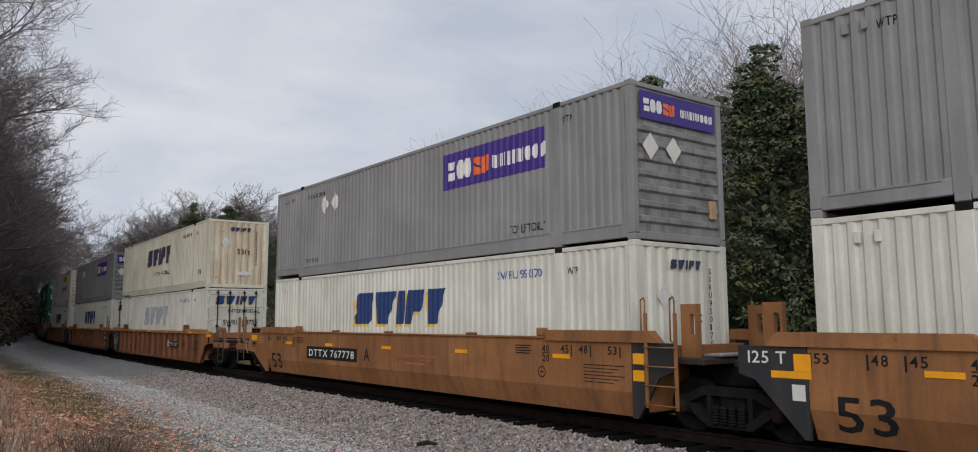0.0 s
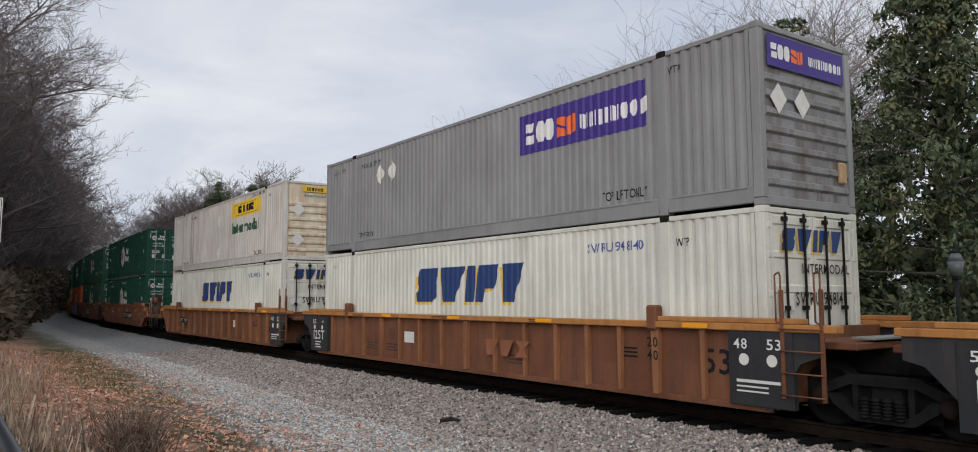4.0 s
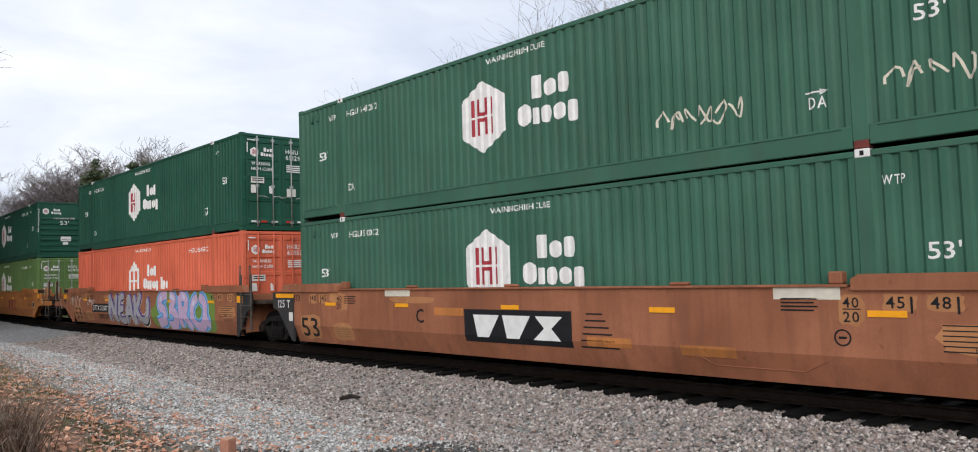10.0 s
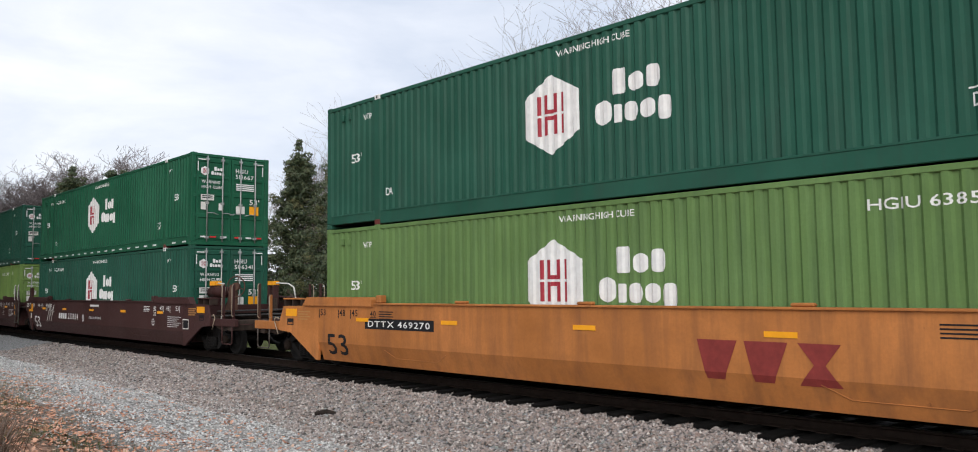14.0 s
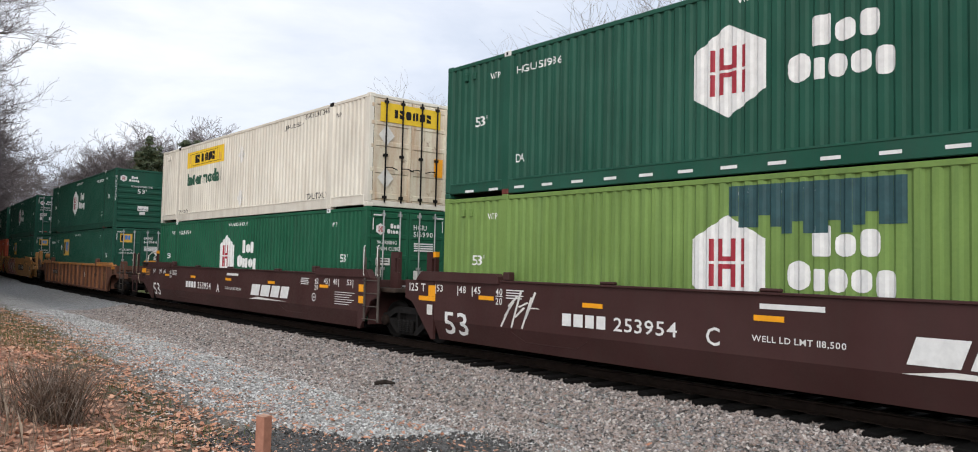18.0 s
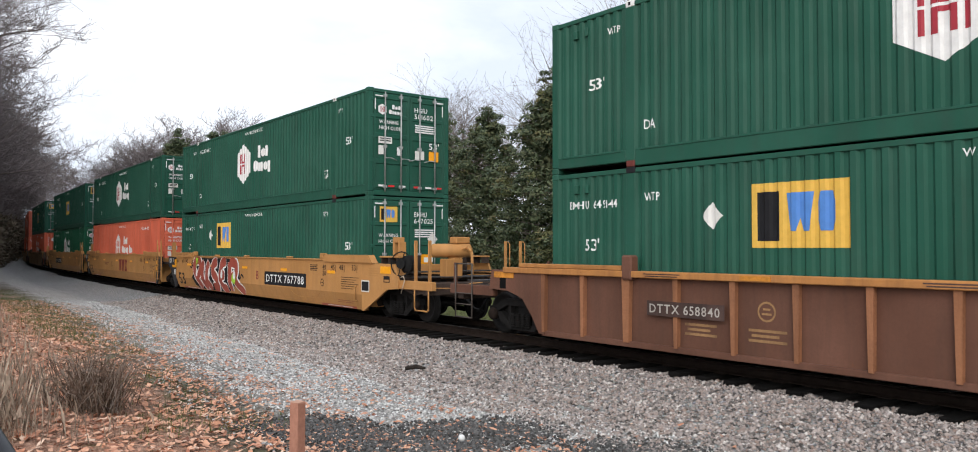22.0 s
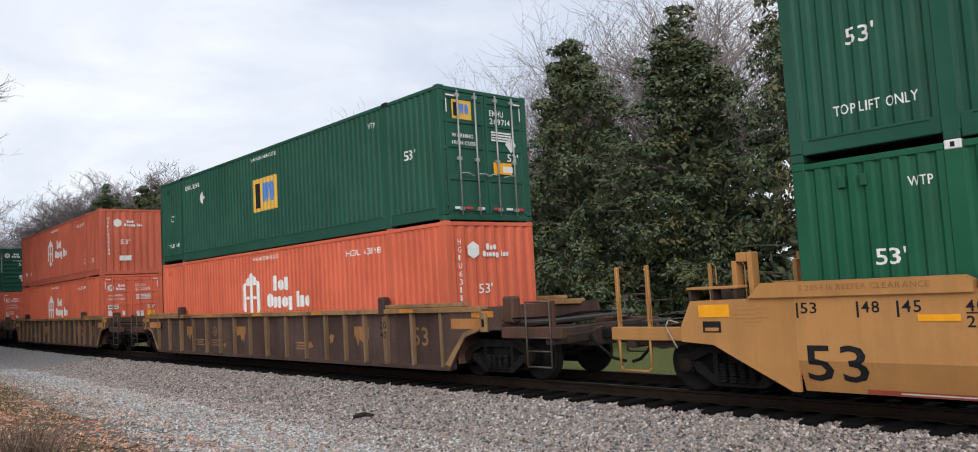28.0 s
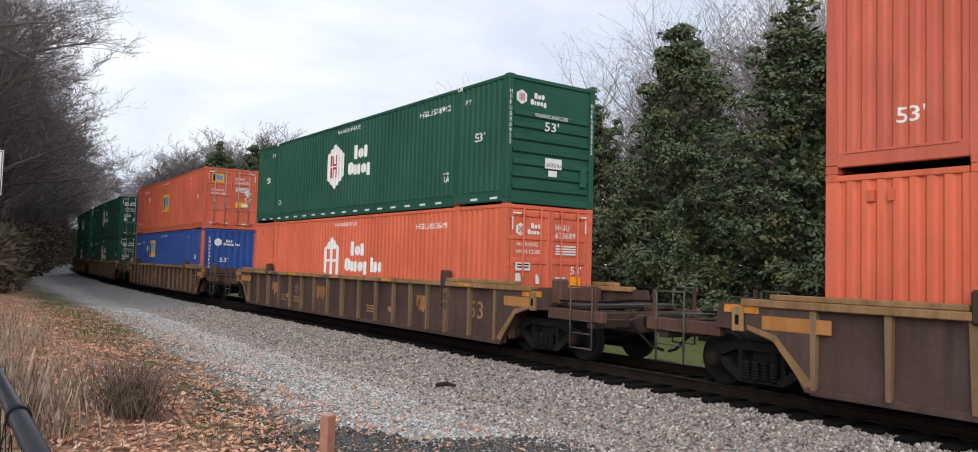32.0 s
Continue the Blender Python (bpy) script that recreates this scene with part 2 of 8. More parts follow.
REFL_RED = plain("red_reflector", (0.55, 0.03, 0.03), 0.4, 0.1)
PLACARD = plain("pale_placard_plate", (0.66, 0.65, 0.61), 0.5, 0.1)
PATCH_TEAL = plain("touch_up_dark_green", (0.028, 0.075, 0.082), 0.5, 0.2)
SP_SILVER = plain("spray_silver", (0.34, 0.34, 0.36), 0.45, 0.12, 3.0)
SP_PURPLE = plain("spray_purple", (0.10, 0.06, 0.24), 0.5, 0.15)
SP_SKY = plain("spray_light_blue", (0.18, 0.42, 0.68), 0.5, 0.15)
SP_PINK = plain("spray_pink", (0.50, 0.36, 0.52), 0.5, 0.15)
SP_BLUE = plain("spray_mid_blue", (0.06, 0.24, 0.56), 0.5, 0.15)
SP_LILAC = plain("spray_pale_lilac", (0.55, 0.55, 0.68), 0.5, 0.12)
SP_GREEN = plain("spray_green", (0.15, 0.24, 0.05), 0.5, 0.15)
SP_RED = plain("spray_brick_red", (0.33, 0.07, 0.045), 0.5, 0.2, 2.0)
SP_WHITE = plain("spray_white", (0.70, 0.70, 0.68), 0.5, 0.08)
RIB_DARK = paint("worn_dark_rib", (0.215, 0.135, 0.075), (0.05, 0.035, 0.028), 0.6, 0.15)
DARK_END = paint("red_brown_end_grime", (0.105, 0.052, 0.036), (0.040, 0.028, 0.022), 0.7, 0.15, 0.65, 0.25)
GREY_STAINED = paint("soot_stained_grey", (0.27, 0.28, 0.29), (0.10, 0.065, 0.045), 0.8, 0.1, 0.55, 0.2)
WHITE_STAINED = paint("rust_stained_white", (0.70, 0.66, 0.53), (0.42, 0.21, 0.09), 0.75, 0.3, 0.55, 0.15)
STAIN = plain("grey_brown_stain", (0.40, 0.37, 0.33), 0.6, 0.2, 3.0)
AMBER_DULL = plain("worn_amber_band", (0.50, 0.20, 0.03), 0.6, 0.35, 8.0)
END_GRIME = paint("sooty_brown_end_steel", (0.050, 0.033, 0.025), (0.018, 0.015, 0.013), 0.7, 0.12, 0.7, 0.3)
GRATING = plain("dark_grated_steel", (0.055, 0.053, 0.052), 0.6, 0.3, 9.0, 0.3, 0.2)
RUST_CAST = plain("rusty_red_casting", (0.14, 0.035, 0.028), 0.7, 0.3, 8.0)
STEP_IRON = plain("grey_brown_step_iron", (0.085, 0.072, 0.062), 0.6, 0.3, 7.0, 0.2, 0.1)
WORN_YELLOW = paint("worn_old_yellow_paint", (0.33, 0.155, 0.055), (0.11, 0.06, 0.035), 0.8, 0.2, 0.6, 0.3)
WORN_EDGE = plain("worn_pale_edge", (0.34, 0.27, 0.20), 0.6, 0.25, 6.0)
KEPT_PAINT = paint("kept_orange_paint", (0.44, 0.20, 0.085), (0.26, 0.11, 0.05), 0.45, 0.1, 0.55, 0.2)
FADED_BLUE = plain("faded_grey_blue_logo", (0.36, 0.38, 0.42), 0.55, 0.25, 2.0)
SP_LIME = plain("spray_lime", (0.35, 0.58, 0.05), 0.5, 0.1)


# ---- mesh helpers ----
MESHES = {}


def mesh_of(key, build):
    """One mesh per key; alike parts share it."""
    if key not in MESHES:
        bm = bmesh.new()
        build(bm)
        me = bpy.data.meshes.new(key if isinstance(key, str) else str(key[0]))
        bm.to_mesh(me)
        bm.free()
        me.materials.append(None)
        MESHES[key] = me
    return MESHES[key]


def part(name, me, material, parent, label="", at=None):
    ob = new(name, me)
    ob.material_slots[0].link = "OBJECT"
    ob.material_slots[0].material = material
    if parent is not None:
        ob.parent = parent
    if at is not None:
        ob.matrix_basis = at if isinstance(at, Matrix) else Matrix.Translation(at)
    if label:
        ob["label"] = label
    return ob


def box(bm, x0, x1, y0, y1, z0, z1, bevel=0.0):
    v = [bm.verts.new(p) for p in ((x0, y0, z0), (x1, y0, z0), (x1, y1, z0), (x0, y1, z0), (x0, y0, z1), (x1, y0, z1), (x1, y1, z1), (x0, y1, z1))]
    f = [bm.faces.new([v[i] for i in q]) for q in ((3, 2, 1, 0), (4, 5, 6, 7), (0, 1, 5, 4), (1, 2, 6, 5), (2, 3, 7, 6), (3, 0, 4, 7))]
    if bevel:
        bmesh.ops.bevel(bm, geom=list({e for q in f for e in q.edges}), offset=bevel, segments=1, affect="EDGES")


def boxed(key, *dims, bevel=0.0):
    return mesh_of((key, dims, bevel), lambda bm: box(bm, *dims, bevel=bevel))


def tube(bm, a, b, r, n=8, r2=None, cap=True):
    a, b = Vector(a), Vector(b)
    q = (b - a).to_track_quat("Z", "Y")
    r2 = r if r2 is None else r2
    ra = [bm.verts.new(a + q @ Vector((math.cos(i * math.tau / n) * r, math.sin(i * math.tau / n) * r, 0))) for i in range(n)]
    rb = [bm.verts.new(b + q @ Vector((math.cos(i * math.tau / n) * r2, math.sin(i * math.tau / n) * r2, 0))) for i in range(n)]
    for i in range(n):
        f = bm.faces.new((ra[i], ra[(i + 1) % n], rb[(i + 1) % n], rb[i]))
        f.smooth = n > 5
    if cap:
        bm.faces.new(ra[::-1])
        bm.faces.new(rb)


def pipe(bm, pts, r, n=6):
    for a, b in zip(pts, pts[1:]):
        tube(bm, a, b, r, n)


def prism(bm, pts, x0, x1):
    """Outline of (y, z) points pushed from x0 to x1."""
    a = [bm.verts.new((x0, y, z)) for y, z in pts]
    b = [bm.verts.new((x1, y, z)) for y, z in pts]
    n = len(pts)
    fa = bm.faces.new(a)
    fb = bm.faces.new(b[::-1])
    for i in range(n):
        bm.faces.new((a[i], b[i], b[(i + 1) % n], a[(i + 1) % n]))
    bmesh.ops.recalc_face_normals(bm, faces=bm.faces[:])
    return fa, fb


def lathe(bm, prof, n=28, axis_x=True):
    """Profile of (x, r) points turned round the x axis."""
    rings = []
    for x, r in prof:
        rings.append([bm.verts.new((x, r * math.cos(i * math.tau / n), r * math.sin(i * math.tau / n))) for i in range(n)])
    for p, q in zip(rings, rings[1:]):
        for i in range(n):
            f = bm.faces.new((p[i], p[(i + 1) % n], q[(i + 1) % n], q[i]))
            f.smooth = True
    bm.faces.new(rings[0])
    bm.faces.new(rings[-1][::-1])
    bmesh.ops.recalc_face_normals(bm, faces=bm.faces[:])


GLYPH_CACHE = {}


def load_letters(chars, offset=0.014, weight=""):
    """Letter outlines at cap height 1, made once while the scene is nearly empty."""
    made = []
    for ch in chars:
        cu = bpy.data.curves.new("t", "FONT")
        cu.body, cu.size, cu.resolution_u, cu.offset = ch, 1 / 0.69, 2, offset
        ob = bpy.data.objects.new("t", cu)
        scene.collection.objects.link(ob)
        made.append((ch, ob, cu))
    dg = bpy.context.evaluated_depsgraph_get()
    for ch, ob, cu in made:
        me = bpy.data.meshes.new_from_object(ob.evaluated_get(dg))
        vs = [tuple(v.co) for v in me.vertices]
        lo = min(v[0] for v in vs)
        GLYPH_CACHE[weight + ch] = ([(x - lo, y) for x, y, _ in vs], [tuple(p.vertices) for p in me.polygons], max(v[0] for v in vs) - lo)
        bpy.data.meshes.remove(me)
    for ch, ob, cu in made:
        bpy.data.objects.remove(ob)
        bpy.data.curves.remove(cu)


load_letters("ABCDEFGHIJKLMNOPQRSTUVWXYZabdefilmnorst0123456789'/,")
load_letters("Intermodal", 0.06, "bold")


def text_shape(bm, txt, h, w=None, weight="", gap=0.17):
    """Flat letters in the xy plane: baseline at 0, cap height h, width w if given."""
    u, todo = 0.0, []
    for ch in txt:
        if ch == " ":
            u += 0.42
            continue
        vs, fs, wide = GLYPH_CACHE[weight + ch]
        todo.append((u, vs, fs))
        u += wide + gap
    k = w / (u - gap) if w else h
    for u0, vs, fs in todo:
        made = [bm.verts.new(((u0 + x) * k, y * h, 0)) for x, y in vs]
        for f in fs:
            bm.faces.new([made[i] for i in f])


def down_text(bm, txt, step, h, w):
    """Letters one under another."""
    for k, ch in enumerate(txt.replace(" ", "")):
        vs, fs, wide = GLYPH_CACHE[ch]
        made = [bm.verts.new((x * w / max(wide, 0.3), y * h - k * step, 0)) for x, y in vs]
        for f in fs:
            bm.faces.new([made[i] for i in f])


def poly(bm, pts):
    bm.faces.new([bm.verts.new((u, v, 0)) for u, v in pts])


def rect(bm, u0, v0, u1, v1):
    poly(bm, [(u0, v0), (u1, v0), (u1, v1), (u0, v1)])


# ---- containers: 16.15 m long, 2.6 wide, 2.9 high ----
CL, CW, CH = 8.075, 1.30, 2.90
PITCH, DEPTH = 0.214, 0.034
BAYS = ((-7.90, -6.19), (-5.98, 5.98), (6.19, 7.90))
_kinks = ((0.0, 0.0), (0.36, 0.0), (0.54, 1.0), (0.82, 1.0))


def _profile():
    ys, ds = [], []
    for lo, hi in BAYS:
        n = max(1, round((hi - lo) / PITCH))
        p = (hi - lo) / n
        for k in range(n):
            for u, d in _kinks:
                ys.append(lo + (k + u) * p)
                ds.append(d * DEPTH)
        ys.append(hi)
        ds.append(0.0)
    return np.array(ys), np.array(ds)


PROF_Y, PROF_D = _profile()


def side_panel(bm, sx):
    col = []
    for y, d in zip(PROF_Y, PROF_D):
        col.append((bm.verts.new((sx * (CW - 0.012 - d), y, 0.17)), bm.verts.new((sx * (CW - 0.012 - d), y, 2.80))))
    for a, b in zip(col, col[1:]):
        bm.faces.new((a[0], b[0], b[1], a[1]) if sx > 0 else (b[0], a[0], a[1], b[1]))


def side_wrap(bm, y0, z0, off=0.005):
    """Lays a flat shape (u to the right, v up) on the corrugated camera side, following each corrugation."""
    for v in bm.verts:
        u, w = v.co.x, v.co.y
        v.co = (0, y0 - u, z0 + w)
    ys = [v.co.y for v in bm.verts]
    lo, hi = min(ys), max(ys)
    for y in PROF_Y:
        if lo < y < hi:
            bmesh.ops.bisect_plane(bm, geom=bm.verts[:] + bm.edges[:] + bm.faces[:], plane_co=(0, y, 0), plane_no=(0, 1, 0))
    for v in bm.verts:
        v.co.x = -(CW - 0.012 - float(np.interp(v.co.y, PROF_Y, PROF_D))) - off
    for f in bm.faces:
        if f.normal.x > 0:
            f.normal_flip()


def side_mark(name, key, draw, y0, z0, material, parent, label="", off=0.005):
    def build(bm):
        draw(bm)
        side_wrap(bm, y0, z0, off)
    return part(name, mesh_of((name, key, y0, z0, off), build), material, parent, label)


def side_text(txt, y0, z0, h, material, parent, w=None, label=""):
    return side_mark("lettering", (txt, h, w), lambda bm: text_shape(bm, txt, h, w), y0, z0, material, parent, label)


def end_flat(bm, x0, z0, off):
    for v in bm.verts:
        v.co = (x0 + v.co.x, -CL - off, z0 + v.co.y)
    for f in bm.faces:
        f.normal_update()
        if f.normal.y > 0:
            f.normal_flip()


def end_mark(name, key, draw, x0, z0, material, parent, label="", off=0.004):
    def build(bm):
        draw(bm)
        end_flat(bm, x0, z0, off)
    return part(name, mesh_of((name, "end", key, x0, z0, off), build), material, parent, label)


def end_text(txt, x0, z0, h, material, parent, w=None, off=0.004):
    return end_mark("lettering", (txt, h, w), lambda bm: text_shape(bm, txt, h, w), x0, z0, material, parent, off=off)


# plain block shapes that stand for company wordmarks
GLYPHS = {
    "p": (((0, 0), (1, 0), (1, .30), (0, .58)), ((0, .72), (1, .44), (1, 1), (0, 1))),
    "q": (((0, 0), (.40, 0), (.40, 1), (0, .88)), ((.56, 0), (1, .12), (1, 1), (.56, 1))),
    "r": (((0, 0), (1, 0), (1, .42), (.12, .42)), ((0, .57), (.88, .57), (1, 1), (0, 1))),
    "i": (((0, 0), (1, 0), (1, 1), (0, 1)),),
    "d": (((.2, 0), (.8, 0), (1, .25), (1, .75), (.8, 1), (.2, 1), (0, .75), (0, .25)),),
    "v": (((0, .14), (.26, 0), (.26, 1), (0, 1)), ((.37, 0), (.63, 0), (.63, .9), (.37, 1)), ((.74, 0), (1, .14), (1, 1), (.74, 1))),
    "b": (((.05, 0), (.85, 0), (1, .18), (1, .46), (.9, .56), (1, .74), (1, 1), (.15, 1), (0, .82), (0, .54), (.1, .44), (0, .26)),),
    "w": (((.14, 0), (.38, 0), (.5, .34), (.62, 0), (.86, 0), (1, 1), (0, 1)),),
    "f": (((0, 0), (.38, 0), (.38, .36), (.86, .36), (1, 1), (0, 1)),),
    "x": (((0.05, 0), (.95, 0), (.62, .5), (.95, 1), (.05, 1), (.38, .5)),),
    "l": (((.22, 0), (.66, 0), (1, 1), (0, 1)),),
}


def blocks(bm, word, widths, h, slant=0.0, gap=0.12, du=0.0, dv=0.0):
    u = du
    for g, w in zip(word, widths):
        for pts in GLYPHS[g]:
            bm.faces.new([bm.verts.new((u + p * w + q * h * slant, dv + q * h, 0)) for p, q in pts])
        u += w + gap


def hexagon(bm, r, k=0.99, u=0.0, v=0.0):
    poly(bm, [(u + math.sin(i * math.pi / 3) * r, v + math.cos(i * math.pi / 3) * r * k) for i in range(6)])


def emblem_bars(bm, s):
    """Upright bars and two bracket shapes, split across the middle."""
    for a, b, c, d in ((-.42, -.50, -.32, -.03), (-.42, .03, -.32, .50), (.32, -.50, .42, -.03), (.32, .03, .42, .50),
                       (-.22, .03, -.09, .50), (.09, .03, .22, .50), (-.088, .03, .088, .13), (-.22, -.50, -.09, -.03), (.09, -.50, .22, -.03), (-.088, -.13, .088, -.03)):
        rect(bm, a * s, b * s, c * s, d * s)


def rounded(bm, u0, v0, u1, v1, r=0.3, skew=0.0):
    """A filled block with rounded corners."""
    w, h = u1 - u0, v1 - v0
    q = min(w, h) * r
    pts = []
    for cu, cv, a0 in ((u1 - q, v1 - q, 0), (u0 + q, v1 - q, 90), (u0 + q, v0 + q, 180), (u1 - q, v0 + q, 270)):
        for k in (0, 30, 60, 90):
            a = math.radians(a0 + k)
            pts.append((cu + q * math.cos(a) + skew * (cv - v0), cv + q * math.sin(a)))
    poly(bm, pts)


def soft_word(bm, s, inc=False, upper=True, lower=True):
    """Two rows of plain rounded blocks that keep the wordmark's rhythm of tall, low and stepped forms."""
    if upper:
        for a, b, c, d, r in ((0.0, 0, 0.28, 0.42, .12), (0.34, 0.0, 0.60, 0.30, .35), (0.66, 0.0, 0.93, 0.36, .38)):
            rounded(bm, a * s, b * s, c * s, d * s, r)
    if lower:
        o = -0.47
        for a, b, c, d, r in ((-0.34, 0, -0.02, 0.41, .45), (0.03, 0, 0.18, 0.30, .2), (0.23, -0.01, 0.51, 0.31, .48), (0.555, 0, 0.81, 0.30, .35), (0.86, -0.08, 1.12, 0.30, .40)):
            rounded(bm, a * s, (b + o) * s, c * s, (d + o) * s, r)
        if inc:
            for a, b, c, d, r in ((1.36, 0, 1.46, 0.42, .1), (1.52, 0, 1.78, 0.30, .3), (1.83, -0.01, 2.04, 0.31, .48)):
                rounded(bm, a * s, (b + o) * s, c * s, (d + o) * s, r)


def diamond(bm, s=0.2):
    poly(bm, [(-s, 0), (0, -s * 1.15), (s, 0), (0, s * 1.15)])


# -- container frame parts --
def frame_posts(c, m, accent):
    for sx in (-1, 1):
        for y in (-8.075, 7.905):
            part("corner_post", boxed("corner_post", *sorted((sx * CW, sx * (CW - 0.14))), y, y + 0.17, 0.12, 2.80, bevel=0.012), accent or m, c)
        for y in (-6.19, 5.98):
            part("lifting_post", boxed("lifting_post", *sorted((sx * (CW + 0.004), sx * (CW - 0.09))), y, y + 0.21, 0.10, 2.80, bevel=0.012), m, c)


def castings(c, m, cast):
    for sx in (-1, 1):
        for z in (0.0, 2.79):
            for y in (-8.079, 7.90):
                part("corner_casting", boxed("corner_casting", *sorted((sx * (CW + 0.004), sx * (CW - 0.17))), y, y + 0.178, z, z + 0.115, bevel=0.014), m, c)
            for y in (-6.18, 5.99) if sx < 0 else ():
                part("lift_casting", boxed("lift_casting", *sorted((sx * (CW + 0.008), sx * (CW - 0.17))), y, y + 0.19, z, z + 0.118, bevel=0.014), cast if z else (RUST_CAST if cast is WHITE else m), c)
                if z and cast is WHITE:
                    part("casting_slot", boxed("casting_slot", -CW - 0.011, -CW - 0.0085, y + 0.07, y + 0.12, z + 0.03, z + 0.09), INK, c)


def rails_of(c, m, deep):
    z = 0.31 if deep else 0.17
    for sx in (-1, 1):
        a = sorted((sx * CW, sx * (CW - 0.10)))
        part("bottom_rail", boxed("bottom_rail", *a, -5.98, 5.98, 0.015, z, bevel=0.01), m, c)
        for lo, hi in ((-7.905, -6.19), (6.19, 7.905)):
            part("bottom_rail", boxed("bottom_rail", *a, lo, hi, 0.095 if lo > 0 else 0.045, z, bevel=0.01), m, c)
        if deep:
            for lo, hi in ((-7.8, -6.3), (-5.85, 5.85), (6.3, 7.8)):
                part("rail_lip", boxed("rail_lip", *sorted((sx * (CW + 0.012), sx * CW)), lo, hi, z - 0.035, z, bevel=0.004), m, c)
        for lo, hi in ((-7.905, -6.19), (-5.98, 5.98), (6.19, 7.905)):
            part("top_rail", boxed("top_rail", *sorted((sx * (CW - 0.004), sx * (CW - 0.08))), lo, hi, 2.80, 2.885, bevel=0.01), m, c)
    for y in (-8.06, 7.94):
        part("end_sill", boxed("end_sill", -1.16, 1.16, y, y + 0.12, 0.02, 0.16, bevel=0.01), m, c)
        part("end_header", boxed("end_header", -1.16, 1.16, y, y + 0.12, 2.80, 2.89, bevel=0.01), m, c)

    def roof(bm):
        n = 30
        vs = []
        for i in range(2 * n + 1):
            y = -7.9 + i * 15.8 / (2 * n)
            z = 2.862 + (0.012 if i % 2 else 0)
            vs.append((bm.verts.new((-1.22, y, z)), bm.verts.new((1.22, y, z))))
        for p, q in zip(vs, vs[1:]):
            bm.faces.new((p[0], p[1], q[1], q[0]))
    part("roof", mesh_of("roof", roof), m, c)
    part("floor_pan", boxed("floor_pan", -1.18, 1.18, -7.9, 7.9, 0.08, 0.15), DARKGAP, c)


def corrugated_end(bm, y, sign):
    n = 8
    pts = []
    for k in range(n):
        for u, d in _kinks:
            pts.append((-1.16 + (k + u) * 2.32 / n, d * 0.04))
    pts.append((1.16, 0))
    col = [(bm.verts.new((px, y - sign * d * -1, 0.16)), bm.verts.new((px, y + sign * d, 2.80))) for px, d in pts]
    for a, b in zip(col, col[1:]):
        bm.faces.new((a[0], b[0], b[1], a[1]))
    bmesh.ops.recalc_face_normals(bm, faces=bm.faces[:])


def door_leaf(bm, x0, x1):
    """Door pressed with horizontal panels, as one sheet with returns."""
    y = -CL + 0.035
    prof = [(0.17, 0)]
    for a, b in ((0.20, 0.36), (0.86, 1.0), (1.56, 1.70), (2.10, 2.22), (2.62, 2.77)):
        prof += [(a, 0), (a + 0.02, 1), (b - 0.02, 1), (b, 0)]
    prof.append((2.79, 0))
    rows = []
    for z, d in prof:
        xs = ((x0, 0.05), (x0, -0.024), (x0 + 0.07, -0.024), (x0 + 0.085, -0.024 * d), (x1 - 0.085, -0.024 * d), (x1 - 0.07, -0.024), (x1, -0.024), (x1, 0.05))
        rows.append([bm.verts.new((px, y + py, z)) for px, py in xs])
    for p, q in zip(rows, rows[1:]):
        for i in range(7):
            bm.faces.new((p[i], p[i + 1], q[i + 1], q[i]))
    bm.faces.new([v for v in rows[0]][::-1])
    bm.faces.new([v for v in rows[-1]])
    bmesh.ops.recalc_face_normals(bm, faces=bm.faces[:])


def near_doors(c, m, rod):
    for k, (x0, x1) in enumerate(((-1.15, -0.008), (0.008, 1.15))):
        d = part("door", mesh_of(("door", k), lambda bm: door_leaf(bm, x0, x1)), m, c)
        part("seal", boxed("seal", x0 - 0.006 if k == 0 else x1 - 0.004, x0 + 0.004 if k == 0 else x1 + 0.006, -8.062, -8.03, 0.17, 2.79), GASKET, d)
        for f in (0.30, 0.74):
            x = x0 + (x1 - x0) * f if k == 0 else x1 - (x1 - x0) * f
            part("lock_rod", mesh_of(("lock_rod", round(x, 2)), lambda bm: (tube(bm, (x, -8.105, 0.12), (x, -8.105, 2.82), 0.021, 8), [box(bm, x - 0.055, x + 0.055, -8.118, -8.055, z, z + 0.07) for z in (0.22, 1.30, 2.68)])), rod, d)
            part("handle", mesh_of(("handle", round(x, 2), k), lambda bm: pipe(bm, [(x, -8.13, 1.02), (x + (0.18 if k == 0 else -0.18), -8.14, 1.03), (x + (0.36 if k == 0 else -0.36), -8.12, 0.98)], 0.014)), rod, d)
        for z in (0.35, 0.95, 1.55, 2.15, 2.6):
            hx = -1.19 if k == 0 else 1.19
            part("hinge", boxed("hinge", hx - 0.045, hx + 0.045, -8.085, -8.03, z - 0.05, z + 0.05, bevel=0.01), m, d)
    part("far_end_panel", mesh_of("far_end", lambda bm: corrugated_end(bm, CL - 0.03, 1)), m, c)


